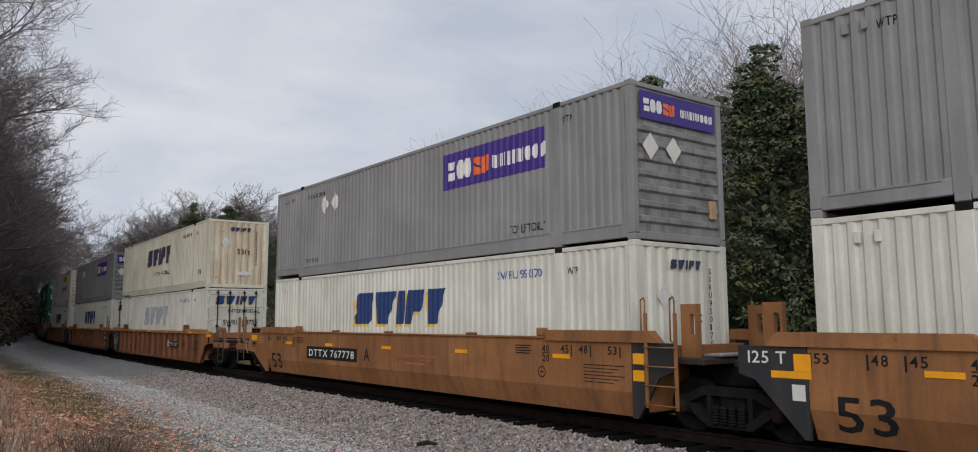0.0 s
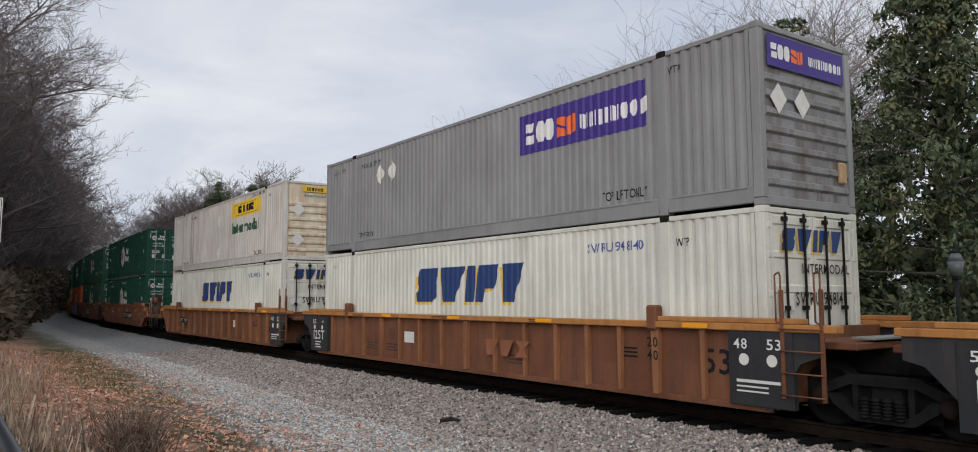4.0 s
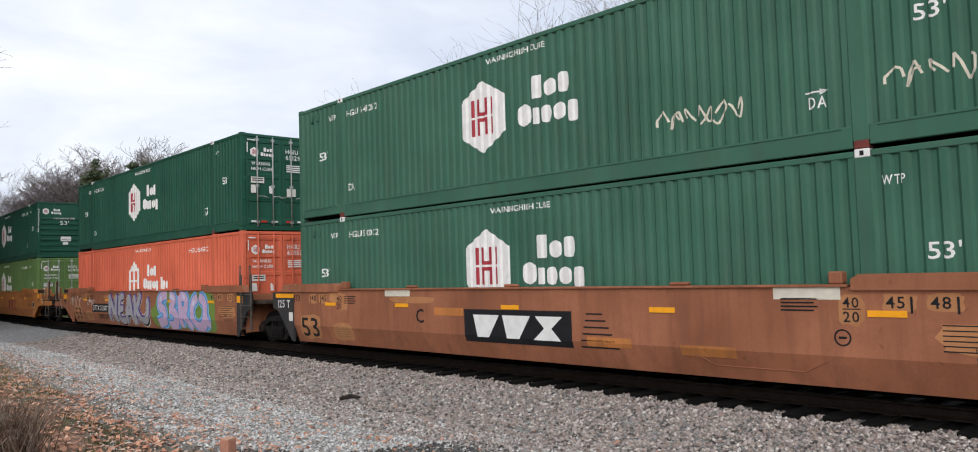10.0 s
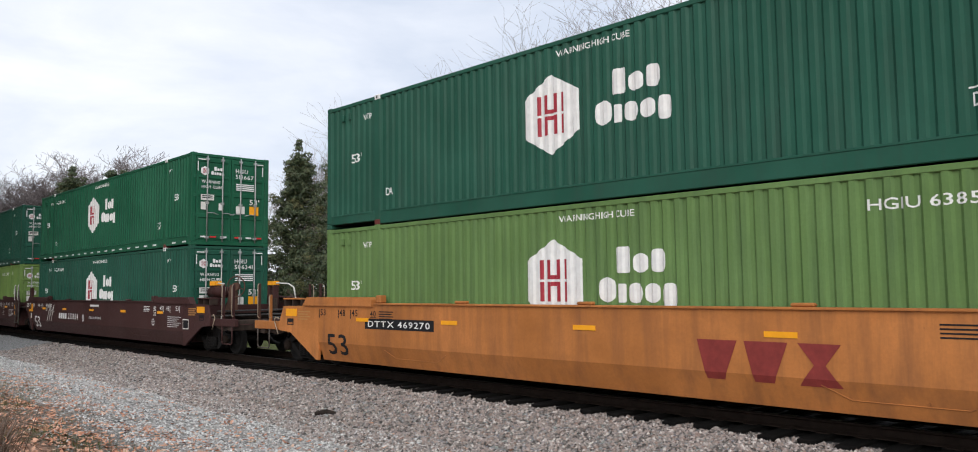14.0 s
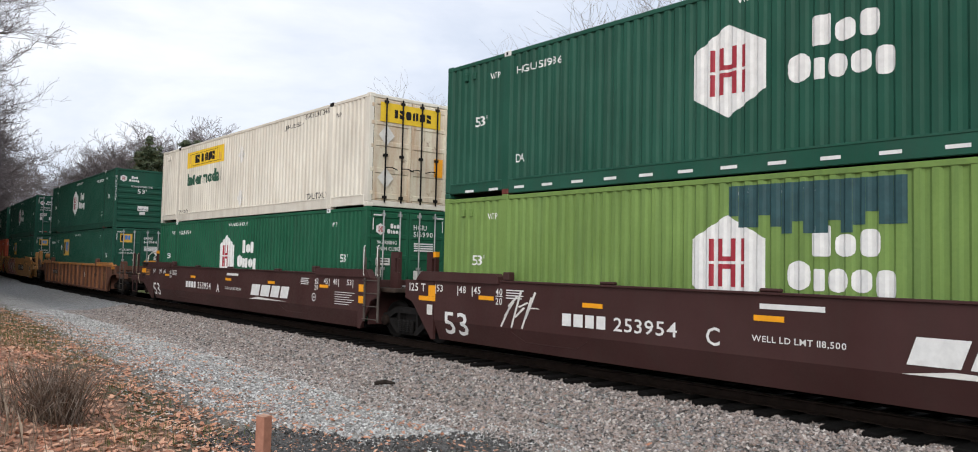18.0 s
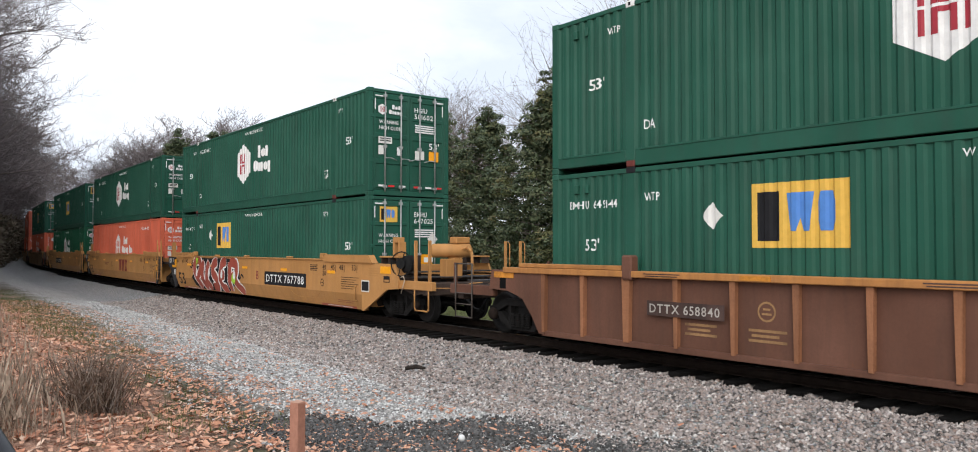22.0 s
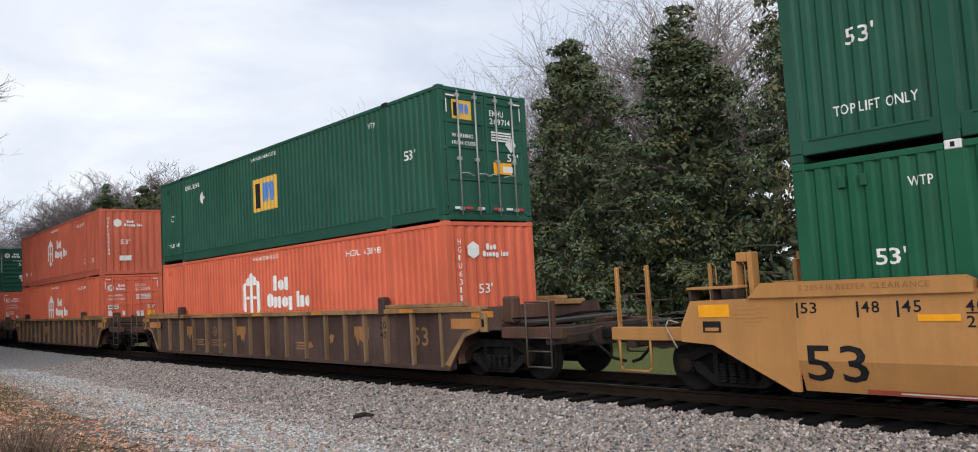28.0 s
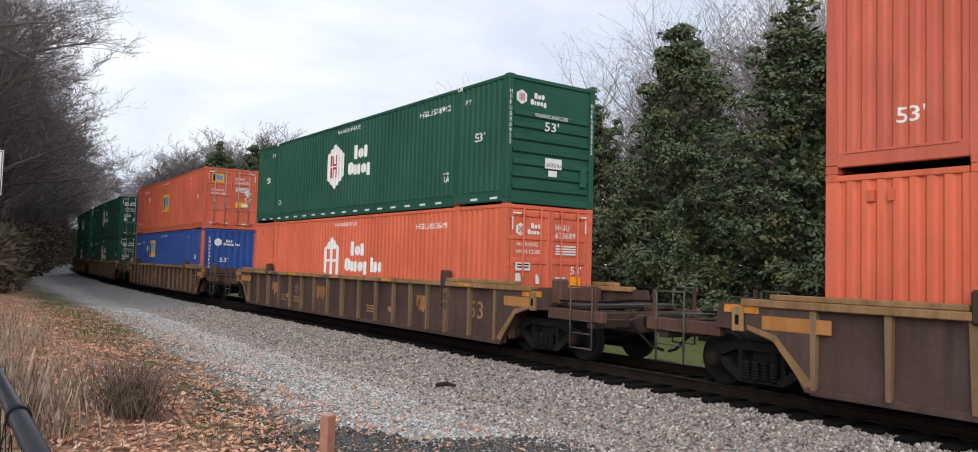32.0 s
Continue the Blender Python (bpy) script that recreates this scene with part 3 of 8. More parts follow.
def near_ribbed(c, m):
    def build(bm):
        y = -CL + 0.05
        box(bm, -1.16, 1.16, y, y + 0.04, 0.16, 2.80)
    part("front_panel", mesh_of("front_panel", build), m, c)
    for z in (0.38, 0.66, 0.94, 1.22, 1.50, 1.78, 2.04):
        def rib(bm):
            y = -CL + 0.05
            v = [bm.verts.new(p) for p in ((-1.14, y, z - 0.075), (1.14, y, z - 0.075), (1.12, y - 0.045, z - 0.035), (-1.12, y - 0.045, z - 0.035), (1.12, y - 0.045, z + 0.045), (-1.12, y - 0.045, z + 0.045), (1.14, y, z + 0.075), (-1.14, y, z + 0.075))]
            for q in ((0, 1, 2, 3), (3, 2, 4, 5), (5, 4, 6, 7), (0, 3, 5, 7), (1, 6, 4, 2)):
                bm.faces.new([v[i] for i in q])
            bmesh.ops.recalc_face_normals(bm, faces=bm.faces[:])
        part("pressed_rib", mesh_of(("pressed_rib", z), rib), m, c)
    part("far_end_panel", mesh_of("far_end", lambda bm: corrugated_end(bm, CL - 0.03, 1)), m, c)


def near_vertical(c, m):
    part("front_panel", mesh_of("near_vert", lambda bm: corrugated_end(bm, -CL + 0.02, 1)), m, c)
    part("far_end_panel", mesh_of("far_end", lambda bm: corrugated_end(bm, CL - 0.03, 1)), m, c)


def hub_marks(c, number, num_right, ink, hexa, bars, inc, dashes):
    if inc:
        side_mark("emblem", "hexinc", lambda bm: hexagon(bm, 0.64, 1.12), 1.02, 1.56, hexa, c, "tall white hexagonal emblem")
        side_mark("emblem_mark", "barsinc", lambda bm: [rect(bm, *q) for q in ((-.34, -.50, -.10, -.06), (.10, -.50, .34, -.06), (-.34, 0.02, -.10, .34), (.10, 0.02, .34, .34))], 1.02, 1.56, bars, c, off=0.008)
    else:
        side_mark("emblem", "hex", lambda bm: hexagon(bm, 0.72), 1.02, 1.60, hexa, c, "hexagonal emblem")
        side_mark("emblem_mark", "bars", lambda bm: emblem_bars(bm, 0.72), 1.02, 1.60, bars, c, off=0.008)
    side_mark("wordmark", ("up", inc), lambda bm: soft_word(bm, 1.0, inc, True, False), -0.30, 1.70, ink, c)
    side_mark("wordmark", ("lo", inc), lambda bm: soft_word(bm, 1.0, inc, False, True), -0.30, 1.70, ink, c)
    side_text("WARNING HIGH CUBE", 0.87, 2.60, 0.105, ink, c, 1.54)
    side_text(number, -4.20 if num_right else 5.80, 2.40, 0.14, ink, c, 1.46 if num_right else 1.22)
    if not inc:
        side_text("WTP", -6.30, 2.42, 0.12, ink, c, 0.28)
    if not inc:
        side_text("WTP", 6.62, 2.42, 0.12, ink, c, 0.28)
    side_text("53'", -6.78, 0.62 if inc else 1.48, 0.20, ink, c, 0.36)
    side_text("53'", 7.08, 0.62 if inc else 1.48, 0.20, ink, c, 0.36)
    side_text("DA", -5.42, 0.62, 0.16, ink, c, 0.24)
    side_text("DA", 5.78, 0.62, 0.16, ink, c, 0.24)
    side_mark("arrow", "da", lambda bm: (rect(bm, 0, 0, 0.26, 0.022), poly(bm, [(0.2, -0.03), (0.32, 0.011), (0.2, 0.05)])), -5.38, 0.83, ink, c)
    if dashes:
        for k in range(20):
            y = -7.6 + k * 0.78
            if not any(abs(y - q) < 0.3 for q in (-6.1, 6.1)):
                part("reflective_strip", boxed("reflective_strip", -CW - 0.006, -CW - 0.001, y - 0.14, y + 0.14, 0.10, 0.15), WHITE, c)


def door_marks(c, number, ink, kind):
    pre, num = number.split(" ")
    o = 0.032
    if kind == "hub":
        end_mark("emblem", "dhex", lambda bm: hexagon(bm, 0.15), -0.88, 2.34, WHITE, c, off=o - 0.03)
        end_mark("emblem_mark", "dbars", lambda bm: emblem_bars(bm, 0.15), -0.88, 2.34, MAROON, c, off=o - 0.026)
        end_mark("wordmark", "dw", lambda bm: soft_word(bm, 0.29), -0.58, 2.37, ink, c, off=o - 0.03)
        end_text("WARNING", -0.98, 1.96, 0.09, ink, c, 0.60, o - 0.03)
        end_text("HIGH CUBE", -0.98, 1.80, 0.09, ink, c, 0.68, o - 0.03)
    elif kind == "emp":
        end_mark("emblem", "dsq", lambda bm: rect(bm, 0, 0, 0.55, 0.42), -0.95, 2.20, GOLD, c, off=o - 0.03)
        end_mark("emblem_mark", "dsb", lambda bm: (blocks(bm, "i", (0.12,), 0.30, 0, 0.03, 0.04, 0.06)), -0.95, 2.20, INK, c, off=o - 0.026)
        end_mark("emblem_mark", "dsc", lambda bm: (blocks(bm, "wd", (0.14, 0.10), 0.22, 0, 0.02, 0.20, 0.12)), -0.95, 2.20, SKYBLUE, c, off=o - 0.026)
        end_text("WARNING", -0.98, 1.80, 0.085, ink, c, 0.60, o - 0.03)
        end_text("HIGH CUBE", -0.98, 1.64, 0.085, ink, c, 0.68, o - 0.03)
        end_mark("placard", "dd", lambda bm: diamond(bm, 0.17), 0.75, 1.75, PLACARD, c, off=o - 0.03)
    end_text(pre, 0.14, 2.36, 0.13, ink, c, 0.42, o - 0.03)
    end_text(num, 0.14, 2.18, 0.13, ink, c, 0.62, o - 0.03)
    end_mark("small_print", "block", lambda bm: [rect(bm, 0, -k * 0.06, 0.62, 0.035 - k * 0.06) for k in range(4)], 0.16, 1.98, ink, c, off=o - 0.03)
    end_text("53'", 0.62, 1.36, 0.17, ink, c, 0.34, o - 0.03)
    if kind != "emp":
        for x, z, w, h, mt in ((-1.0, 1.42, 0.42, 0.18, PLACARD), (-1.0, 1.12, 0.16, 0.24, PLACARD), (-0.42, 1.12, 0.15, 0.22, WHITE), (0.16, 1.05, 0.30, 0.24, PLACARD), (0.62, 1.02, 0.32, 0.28, AMBER)):
            end_mark("label_plate", (w, h), lambda bm: rect(bm, 0, 0, w, h), x, z, mt, c, off=o - 0.028)
        end_mark("small_print", "pl", lambda bm: [rect(bm, 0, j * 0.06, 0.34, 0.03 + j * 0.06) for j in range(2)], -0.96, 1.48, INK, c, off=o - 0.025)
    else:
        end_mark("label_plate", "emps", lambda bm: rect(bm, 0, 0, 0.56, 0.26), 0.18, 1.06, AMBER, c, off=o - 0.028)
        end_mark("label_plate", "empt", lambda bm: rect(bm, 0, 0, 0.30, 0.14), 0.46, 1.10, WHITE, c, off=o - 0.024)
    for x, w in ((-1.10, 0.30), (0.80, 0.30)):
        end_mark("reflective_strip", w, lambda bm: rect(bm, 0, 0, w, 0.035), x, 2.68, WHITE, c, off=o - 0.024)
    for x in (-1.12, 1.06):
        end_mark("reflective_strip", "v", lambda bm: rect(bm, 0, 0, 0.03, 0.30), x, 2.32, WHITE, c, off=o - 0.024)
    for k, x in enumerate((-1.0, -0.7, -0.35, 0.12, 0.5, 0.85)):
        end_mark("reflective_strip", "b", lambda bm: rect(bm, 0, 0, 0.2, 0.05), x, 0.25, (WHITE, REFL_RED)[k % 2], c, off=o - 0.024)


def ribbed_marks(c, number, ink):
    end_mark("emblem", "rhex", lambda bm: hexagon(bm, 0.17), -0.90, 2.42, WHITE, c, off=-0.045)
    end_mark("emblem_mark", "rbars", lambda bm: emblem_bars(bm, 0.17), -0.90, 2.42, MAROON, c, off=-0.040)
    end_mark("wordmark", "rw", lambda bm: soft_word(bm, 0.32), -0.54, 2.43, ink, c, off=-0.045)
    end_text("WARNING HIGH CUBE", -0.55, 2.01, 0.085, ink, c, 1.0, off=0.002)
    end_text("53'", -0.25, 1.72, 0.20, ink, c, 0.42, off=0.002)
    end_mark("label_plate", "rl", lambda bm: rect(bm, 0, 0, 0.50, 0.24), -0.22, 0.86, WHITE, c, off=0.002)
    end_mark("label_plate", "rl2", lambda bm: rect(bm, 0, 0, 0.26, 0.14), -0.12, 0.68, WHITE, c, off=0.002)
    end_text("24,000 lbs", -0.19, 0.90, 0.09, INK, c, 0.44, off=0.005)
    part("vent_cover", boxed("vent_cover", 0.88, 1.06, -8.09, -8.02, 0.50, 0.92, bevel=0.015), GREEN_B if ink is WHITE else ink, c)
    for x in (-1.27, 1.17):
        end_mark("lettering", ("down", number), lambda bm: down_text(bm, number, 0.125, 0.09, 0.065), x, 2.45, ink, c, off=0.004)


def vertical_marks(c, number, ink, tag):
    if tag == "hub":
        end_mark("emblem", "vhex", lambda bm: hexagon(bm, 0.19), -0.55, 2.28, WHITE, c, off=0.003)
        end_mark("wordmark", "vw", lambda bm: soft_word(bm, 0.32, True), -0.18, 2.28, ink, c, off=0.003)
        end_text("53'", -0.45, 1.35, 0.20, ink, c, 0.40, off=0.003)
        end_mark("label_plate", "vl", lambda bm: rect(bm, 0, 0, 0.50, 0.22), -0.50, 0.62, WHITE, c, off=0.003)
        end_mark("lettering", ("down", number), lambda bm: down_text(bm, number, 0.17, 0.12, 0.09), -0.98, 2.40, ink, c, off=0.003)
    else:
        end_mark("wordmark", "vsw", lambda bm: blocks(bm, "blifl", (0.17, 0.2, 0.06, 0.15, 0.16), 0.17, 0.18, 0.03), -0.38, 2.42, NAVY_DULL, c, off=0.003)
        end_text("53ft", -0.06, 1.45, 0.22, INK, c, 0.55, off=0.003)
        end_mark("placard", "vd", lambda bm: diamond(bm, 0.21), -0.55, 1.92, PLACARD, c, off=0.003)
        end_mark("label_plate", "vsl", lambda bm: rect(bm, 0, 0, 0.5, 0.16), 0.0, 0.55, WHITE, c, off=0.003)
        end_mark("lettering", ("down", number), lambda bm: down_text(bm, number, 0.15, 0.11, 0.08), 0.72, 2.35, INK, c, off=0.003)


def container(style, end, number="", num_right=True, deep=False, group="intermodal containers"):
    paints = {"grey": (GREY, "grey"), "cream": (CREAM, "cream white"), "stained": (CREAM_DIRTY, "rust-stained cream"), "offwhite": (OFFWHITE, "off-white"), "warm": (WARM_CREAM, "warm cream"),
              "green": (GREEN, "dark green"), "green3": (GREEN_D, "dull weathered green"), "green2": (GREEN_B, "deep green"), "faded": (GREEN_F, "faded green"), "light": (GREEN_L, "patched light green"), "orange": (ORANGE, "coral orange"), "orange2": (ORANGE_B, "faded red-orange"),
              "emp": (GREEN, "dark green"), "empo": (ORANGE, "coral orange"), "empb": (BLUE, "blue")}
    m, word = paints[style]
    c = new("shipping_container")
    tail = {"door": "barred doors at its end", "ribs": "a ribbed blank front end", "vert": "a corrugated blank front end"}[end]
    tagged(c, f"{word} corrugated steel container with {tail}", "container", group)
    light = style in ("grey", "cream", "stained", "offwhite", "warm")
    frame_posts(c, m, ORANGE if style == "empb" else None)
    castings(c, m, {"green": WHITE, "green3": WHITE, "green2": WHITE, "emp": INK}.get(style, IRON if light else m))
    rails_of(c, m, deep)
    for sx in (-1, 1):
        part("side_wall", mesh_of(("side_wall", sx), lambda bm: side_panel(bm, sx)), m, c)
    for y in (7.42, 7.14):
        part("vent", boxed("vent", -1.318, -1.245, y - 0.045, y + 0.045, 2.50, 2.66, bevel=0.008), m, c)
    ink = INK if light else WHITE
    if end == "door":
        near_doors(c, WHITE_STAINED if style == "warm" else m, IRON if light else (ROD if style != "orange" else m))
    elif end == "ribs":
        near_ribbed(c, {"grey": GREY_STAINED, "offwhite": WHITE_STAINED}.get(style, m))
    else:
        near_vertical(c, WHITE_STAINED if style == "stained" else m)
    if style in ("green", "green3", "green2", "faded", "light", "orange", "orange2"):
        inc = style.startswith("orange")
        hub_marks(c, number, num_right, WHITE, WHITE, m if inc else MAROON, inc, deep == "dash")
        {"door": lambda: door_marks(c, number, WHITE, "hub"), "ribs": lambda: ribbed_marks(c, number, WHITE), "vert": lambda: vertical_marks(c, number, WHITE, "hub")}[end]()
        if style == "light":
            side_mark("touch_up", "lt", lambda bm: [rect(bm, k * 0.17, -0.5 - (0.12 if k % 3 else -0.05) - (0.1 if 4 < k < 11 else 0), k * 0.17 + 0.168, 0) for k in range(15)], 1.0, 2.74, PATCH_TEAL, c, "dark patch of touch-up paint", 0.006)
    elif style.startswith("emp"):
        hi = deep
        y0, z0 = (0.70, 1.10) if hi else (3.72, 1.50)
        side_mark("emblem", ("sq", hi), lambda bm: rect(bm, 0, 0, 1.50, 0.95), y0, z0, GOLD, c, "gold square emblem")
        side_mark("emblem_mark", ("e", hi), lambda bm: blocks(bm, "i", (0.36,), 0.72, 0, 0, 0.10, 0.10), y0, z0, INK, c, off=0.009)
        side_mark("emblem_mark", ("p", hi), lambda bm: blocks(bm, "wd", (0.42, 0.26), 0.55, 0, 0.06, 0.56, 0.24), y0, z0, SKYBLUE, c, off=0.009)
        side_mark("placard", ("d", hi), lambda bm: diamond(bm, 0.19), 4.42, 2.0, PLACARD, c, off=0.009)
        side_text(number, 5.78 if hi else 7.62, 2.40 if hi else 2.22, 0.14, WHITE, c, 1.22)
        side_text("WARNING HIGH CUBE", 0.84, 2.60, 0.10, WHITE, c, 1.56)
        side_text("WTP", -5.36, 2.42, 0.13, WHITE, c, 0.28)
        if not hi:
            side_text("WTP", 5.78, 2.30, 0.14, WHITE, c, 0.30)
        else:
            side_text("TOP LIFT ONLY", 7.45, 0.55, 0.13, WHITE, c, 1.05)
        side_text("53'", -6.76, 1.45, 0.21, WHITE, c, 0.38)
        side_text("53'", 7.22, 1.45, 0.21, WHITE, c, 0.38)
        if end == "door":
            door_marks(c, number, WHITE, "emp")
        else:
            vertical_marks(c, number, WHITE, "hub")
    elif style in ("cream", "stained"):
        z0 = 1.42
        blk = lambda bm: blocks(bm, "blifl", (0.98, 1.10, 0.34, 0.80, 0.80), 0.84, 0.14, 0.10)
        faded = number == "SWRU 103756"
        side_mark("wordmark", "sh", blk, 2.46, z0 - 0.07, STAIN if faded else YELLOW_SH, c, "yellow shadow of the wordmark", 0.004)
        side_mark("wordmark", "sw", blk, 2.38, z0, FADED_BLUE if faded else (NAVY if style == "cream" else NAVY_DULL), c, "slanted navy block wordmark", 0.009)
        if style == "stained":
            side_text("INTERMODAL", 0.92, 0.88, 0.20, INK, c, 3.15)
            side_text("53ft", -6.78, 0.62, 0.22, INK, c, 0.46)
        side_text(number, -4.12, 2.36, 0.17, NUM_BLUE if style == "cream" else INK, c, 1.46)
        side_text("WTP", -6.34, 2.36, 0.14, INK, c, 0.28)
        if end == "door":
            blk2 = lambda bm: blocks(bm, "blifl", (0.34, 0.40, 0.12, 0.28, 0.30), 0.36, 0.16, 0.05)
            end_mark("wordmark", "csh", blk2, -0.93, 2.19, YELLOW_SH, c, off=0.003)
            end_mark("wordmark", "csw", blk2, -0.90, 2.22, NAVY, c, off=0.006)
            end_text("INTERMODAL", -0.35, 1.88, 0.15, INK, c, 1.35, 0.003)
            end_text(number, -0.55, 1.38, 0.20, INK, c, 1.45, 0.003)
            end_mark("label_plate", "cl", lambda bm: rect(bm, 0, 0, 0.40, 0.26), -1.0, 1.30, PLACARD, c, off=0.003)
        else:
            vertical_marks(c, number, INK, "sw")
    elif style == "grey":
        side_mark("logo_panel", "fx", lambda bm: rect(bm, 0, 0, 3.69, 0.86), -2.03, 1.66, PURPLE, c, "purple logo panel")
        side_mark("wordmark", "f1", lambda bm: blocks(bm, "rdd", (0.30, 0.28, 0.28), 0.44, 0, 0.04), -2.25, 1.86, WHITE, c, off=0.009)
        side_mark("wordmark", "f2", lambda bm: blocks(bm, "pq", (0.30, 0.26), 0.40, 0, 0.04), -3.25, 1.86, TAG_ORANGE, c, off=0.009)
        side_mark("wordmark", "f3", lambda bm: blocks(bm, "vqiiivddq", (0.22, 0.06, 0.06, 0.12, 0.06, 0.24, 0.18, 0.18, 0.18), 0.30, 0, 0.06), -3.98, 1.90, WHITE, c, off=0.009)
        side_text("TOP LIFT ONLY", -4.56, 0.40, 0.17, INK, c, 1.16)
        side_text("TOP LIFT ONLY", 5.75, 0.40, 0.13, INK, c, 0.90)
        side_text("WTP", -6.22, 2.46, 0.13, INK, c, 0.28)
        side_text("WTP", 7.0, 2.46, 0.13, INK, c, 0.28)
        side_text(number, 5.60, 2.42, 0.13, INK, c, 1.15)
        for y in (4.42, 3.70):
            side_mark("placard", y, lambda bm: diamond(bm, 0.26), y, 2.12, PLACARD, c, off=0.02)
        if end == "ribs":
            end_mark("logo_panel", "fxe", lambda bm: rect(bm, 0, 0, 2.16, 0.52), -1.08, 2.22, PURPLE, c, "purple logo panel", off=0.002)
            end_mark("wordmark", "fe1", lambda bm: blocks(bm, "rdd", (0.16, 0.15, 0.15), 0.24, 0, 0.02), -0.98, 2.36, WHITE, c, off=0.006)
            end_mark("wordmark", "fe2", lambda bm: blocks(bm, "pq", (0.16, 0.14), 0.22, 0, 0.02), -0.44, 2.36, TAG_ORANGE, c, off=0.006)
            end_mark("wordmark", "fe3", lambda bm: blocks(bm, "vqiiivddq", (0.12, 0.03, 0.03, 0.07, 0.03, 0.13, 0.1, 0.1, 0.1), 0.16, 0, 0.03), 0.05, 2.38, WHITE, c, off=0.006)
            for x in (-0.82, -0.18):
                end_mark("placard", x, lambda bm: diamond(bm, 0.22), x, 1.72, PLACARD, c, off=0.008)
            part("document_box", boxed("document_box", 0.84, 1.04, -8.10, -8.03, 0.50, 0.86, bevel=0.02), plain("tan_box", (0.45, 0.30, 0.16)) if "tan_box" not in bpy.data.materials else bpy.data.materials["tan_box"], c)
    else:
        left = style == "warm"
        if not left:
            side_mark("stain", "band", lambda bm: (rect(bm, 0, 0, 0.24, 2.5), rect(bm, 0.3, 0, 0.5, 2.5)), 4.75, 0.32, STAIN, c, "grey-brown vertical stain", 0.003)
        py, w = (5.26, 3.72) if left else (-1.79, 3.70)
        side_mark("logo_panel", ("jb", left), lambda bm: rect(bm, 0, 0, w, 0.60), py, 2.00, YELLOW, c, "yellow scroll panel")
        side_mark("panel_rule", ("jr", left), lambda bm: [rect(bm, 0.55 - k * 0.05, 0.07 + k * 0.006, w - 0.35 + k * 0.04, 0.085 + k * 0.006) for k in (0,)] + [rect(bm, 0.35, 0.50, w - 0.6, 0.515)], py, 2.0, INK, c, off=0.009)
        side_mark("wordmark", ("jw", left), lambda bm: blocks(bm, "ipdqqp", (0.18, 0.25, 0.28, 0.28, 0.28, 0.24), 0.30, 0, 0.10, 0.85, 0.15), py, 2.0, INK, c, off=0.009)
        side_mark("scroll", ("js", left), lambda bm: [poly(bm, [(u + 0.17 * math.cos(a), 0.2 + v + 0.15 * math.sin(a)) for a in [i * math.tau / 10 for i in range(10)]]) for u, v in ((0.35, 0.12), (w - 0.38, 0.0))], py, 2.0, GOLD, c, off=0.008)
        side_mark("lettering", "im_bold", lambda bm: text_shape(bm, "Intermodal", 0.42, 3.36, "bold", 0.08), py - 0.14, 1.36, LETTER_GREEN, c)
        side_text("TOP LIFT ONLY", -4.72, 0.32, 0.17, INK, c, 1.18)
        side_text("TOP LIFT ONLY", 6.0, 0.32, 0.12, INK, c, 0.95)
        side_text("STACK LIMIT 3 HIGH", -4.50, 2.66, 0.12, INK, c, 1.55)
        side_text("WTP", -6.34, 2.46, 0.12, INK, c, 0.28)
        side_text(number, 4.9 if not left else -3.2, 2.50, 0.12, INK, c, 1.2)
        for z in (2.06, 0.62):
            side_mark("placard", ("j", z), lambda bm: diamond(bm, 0.25), 0.0, z, PLACARD, c, off=0.02)
        end_mark("logo_panel", ("je", left), lambda bm: rect(bm, 0, 0, 1.9 if left else 0.95, 0.5 if left else 0.2), -0.98 if left else -0.62, 2.20 if left else 2.52, YELLOW, c, off=0.003)
        end_mark("wordmark", ("jew", left), lambda bm: blocks(bm, "ipdqqp", (0.1, 0.15, 0.17, 0.17, 0.17, 0.14), 0.22, 0, 0.05) if left else blocks(bm, "ipdqqp", (0.05, 0.08, 0.09, 0.09, 0.09, 0.08), 0.12, 0, 0.03), -0.55 if left else -0.46, 2.33 if left else 2.56, INK, c, off=0.007)
        if not left:
            end_text("Intermodal", -0.55, 2.34, 0.10, LETTER_GREEN, c, 0.82, 0.003)
        for z in (1.85, 0.75):
            end_mark("placard", ("je", z), lambda bm: diamond(bm, 0.24), -0.78, z, PLACARD, c, off=0.01)
        end_mark("label_plate", ("jel", left), lambda bm: rect(bm, 0, 0, 0.28, 0.5), 0.75, 0.9, AMBER if left else PLACARD, c, off=0.004)
    return c


# ---- well cars; y runs along the car, the camera sees the side at -x ----
HALF_ART, HALF_COUP, TRUCK_COUP = 9.73, 11.78, 9.25


def flat_side(bm, y0, z0, x):
    for v in bm.verts:
        v.co = (x, y0 - v.co.x, z0 + v.co.y)
    if -1.53 < x < -1.503 and min(v.co.z for v in bm.verts) < 0.6:
        bmesh.ops.bisect_plane(bm, geom=bm.verts[:] + bm.edges[:] + bm.faces[:], plane_co=(0, 0, 0.62), plane_no=(0, 0, 1))
        for v in bm.verts:
            if v.co.z < 0.62:
                v.co.x += 0.16 * (0.62 - v.co.z) / 0.42
    for f in bm.faces:
        f.normal_update()
        if f.normal.x > 0:
            f.normal_flip()


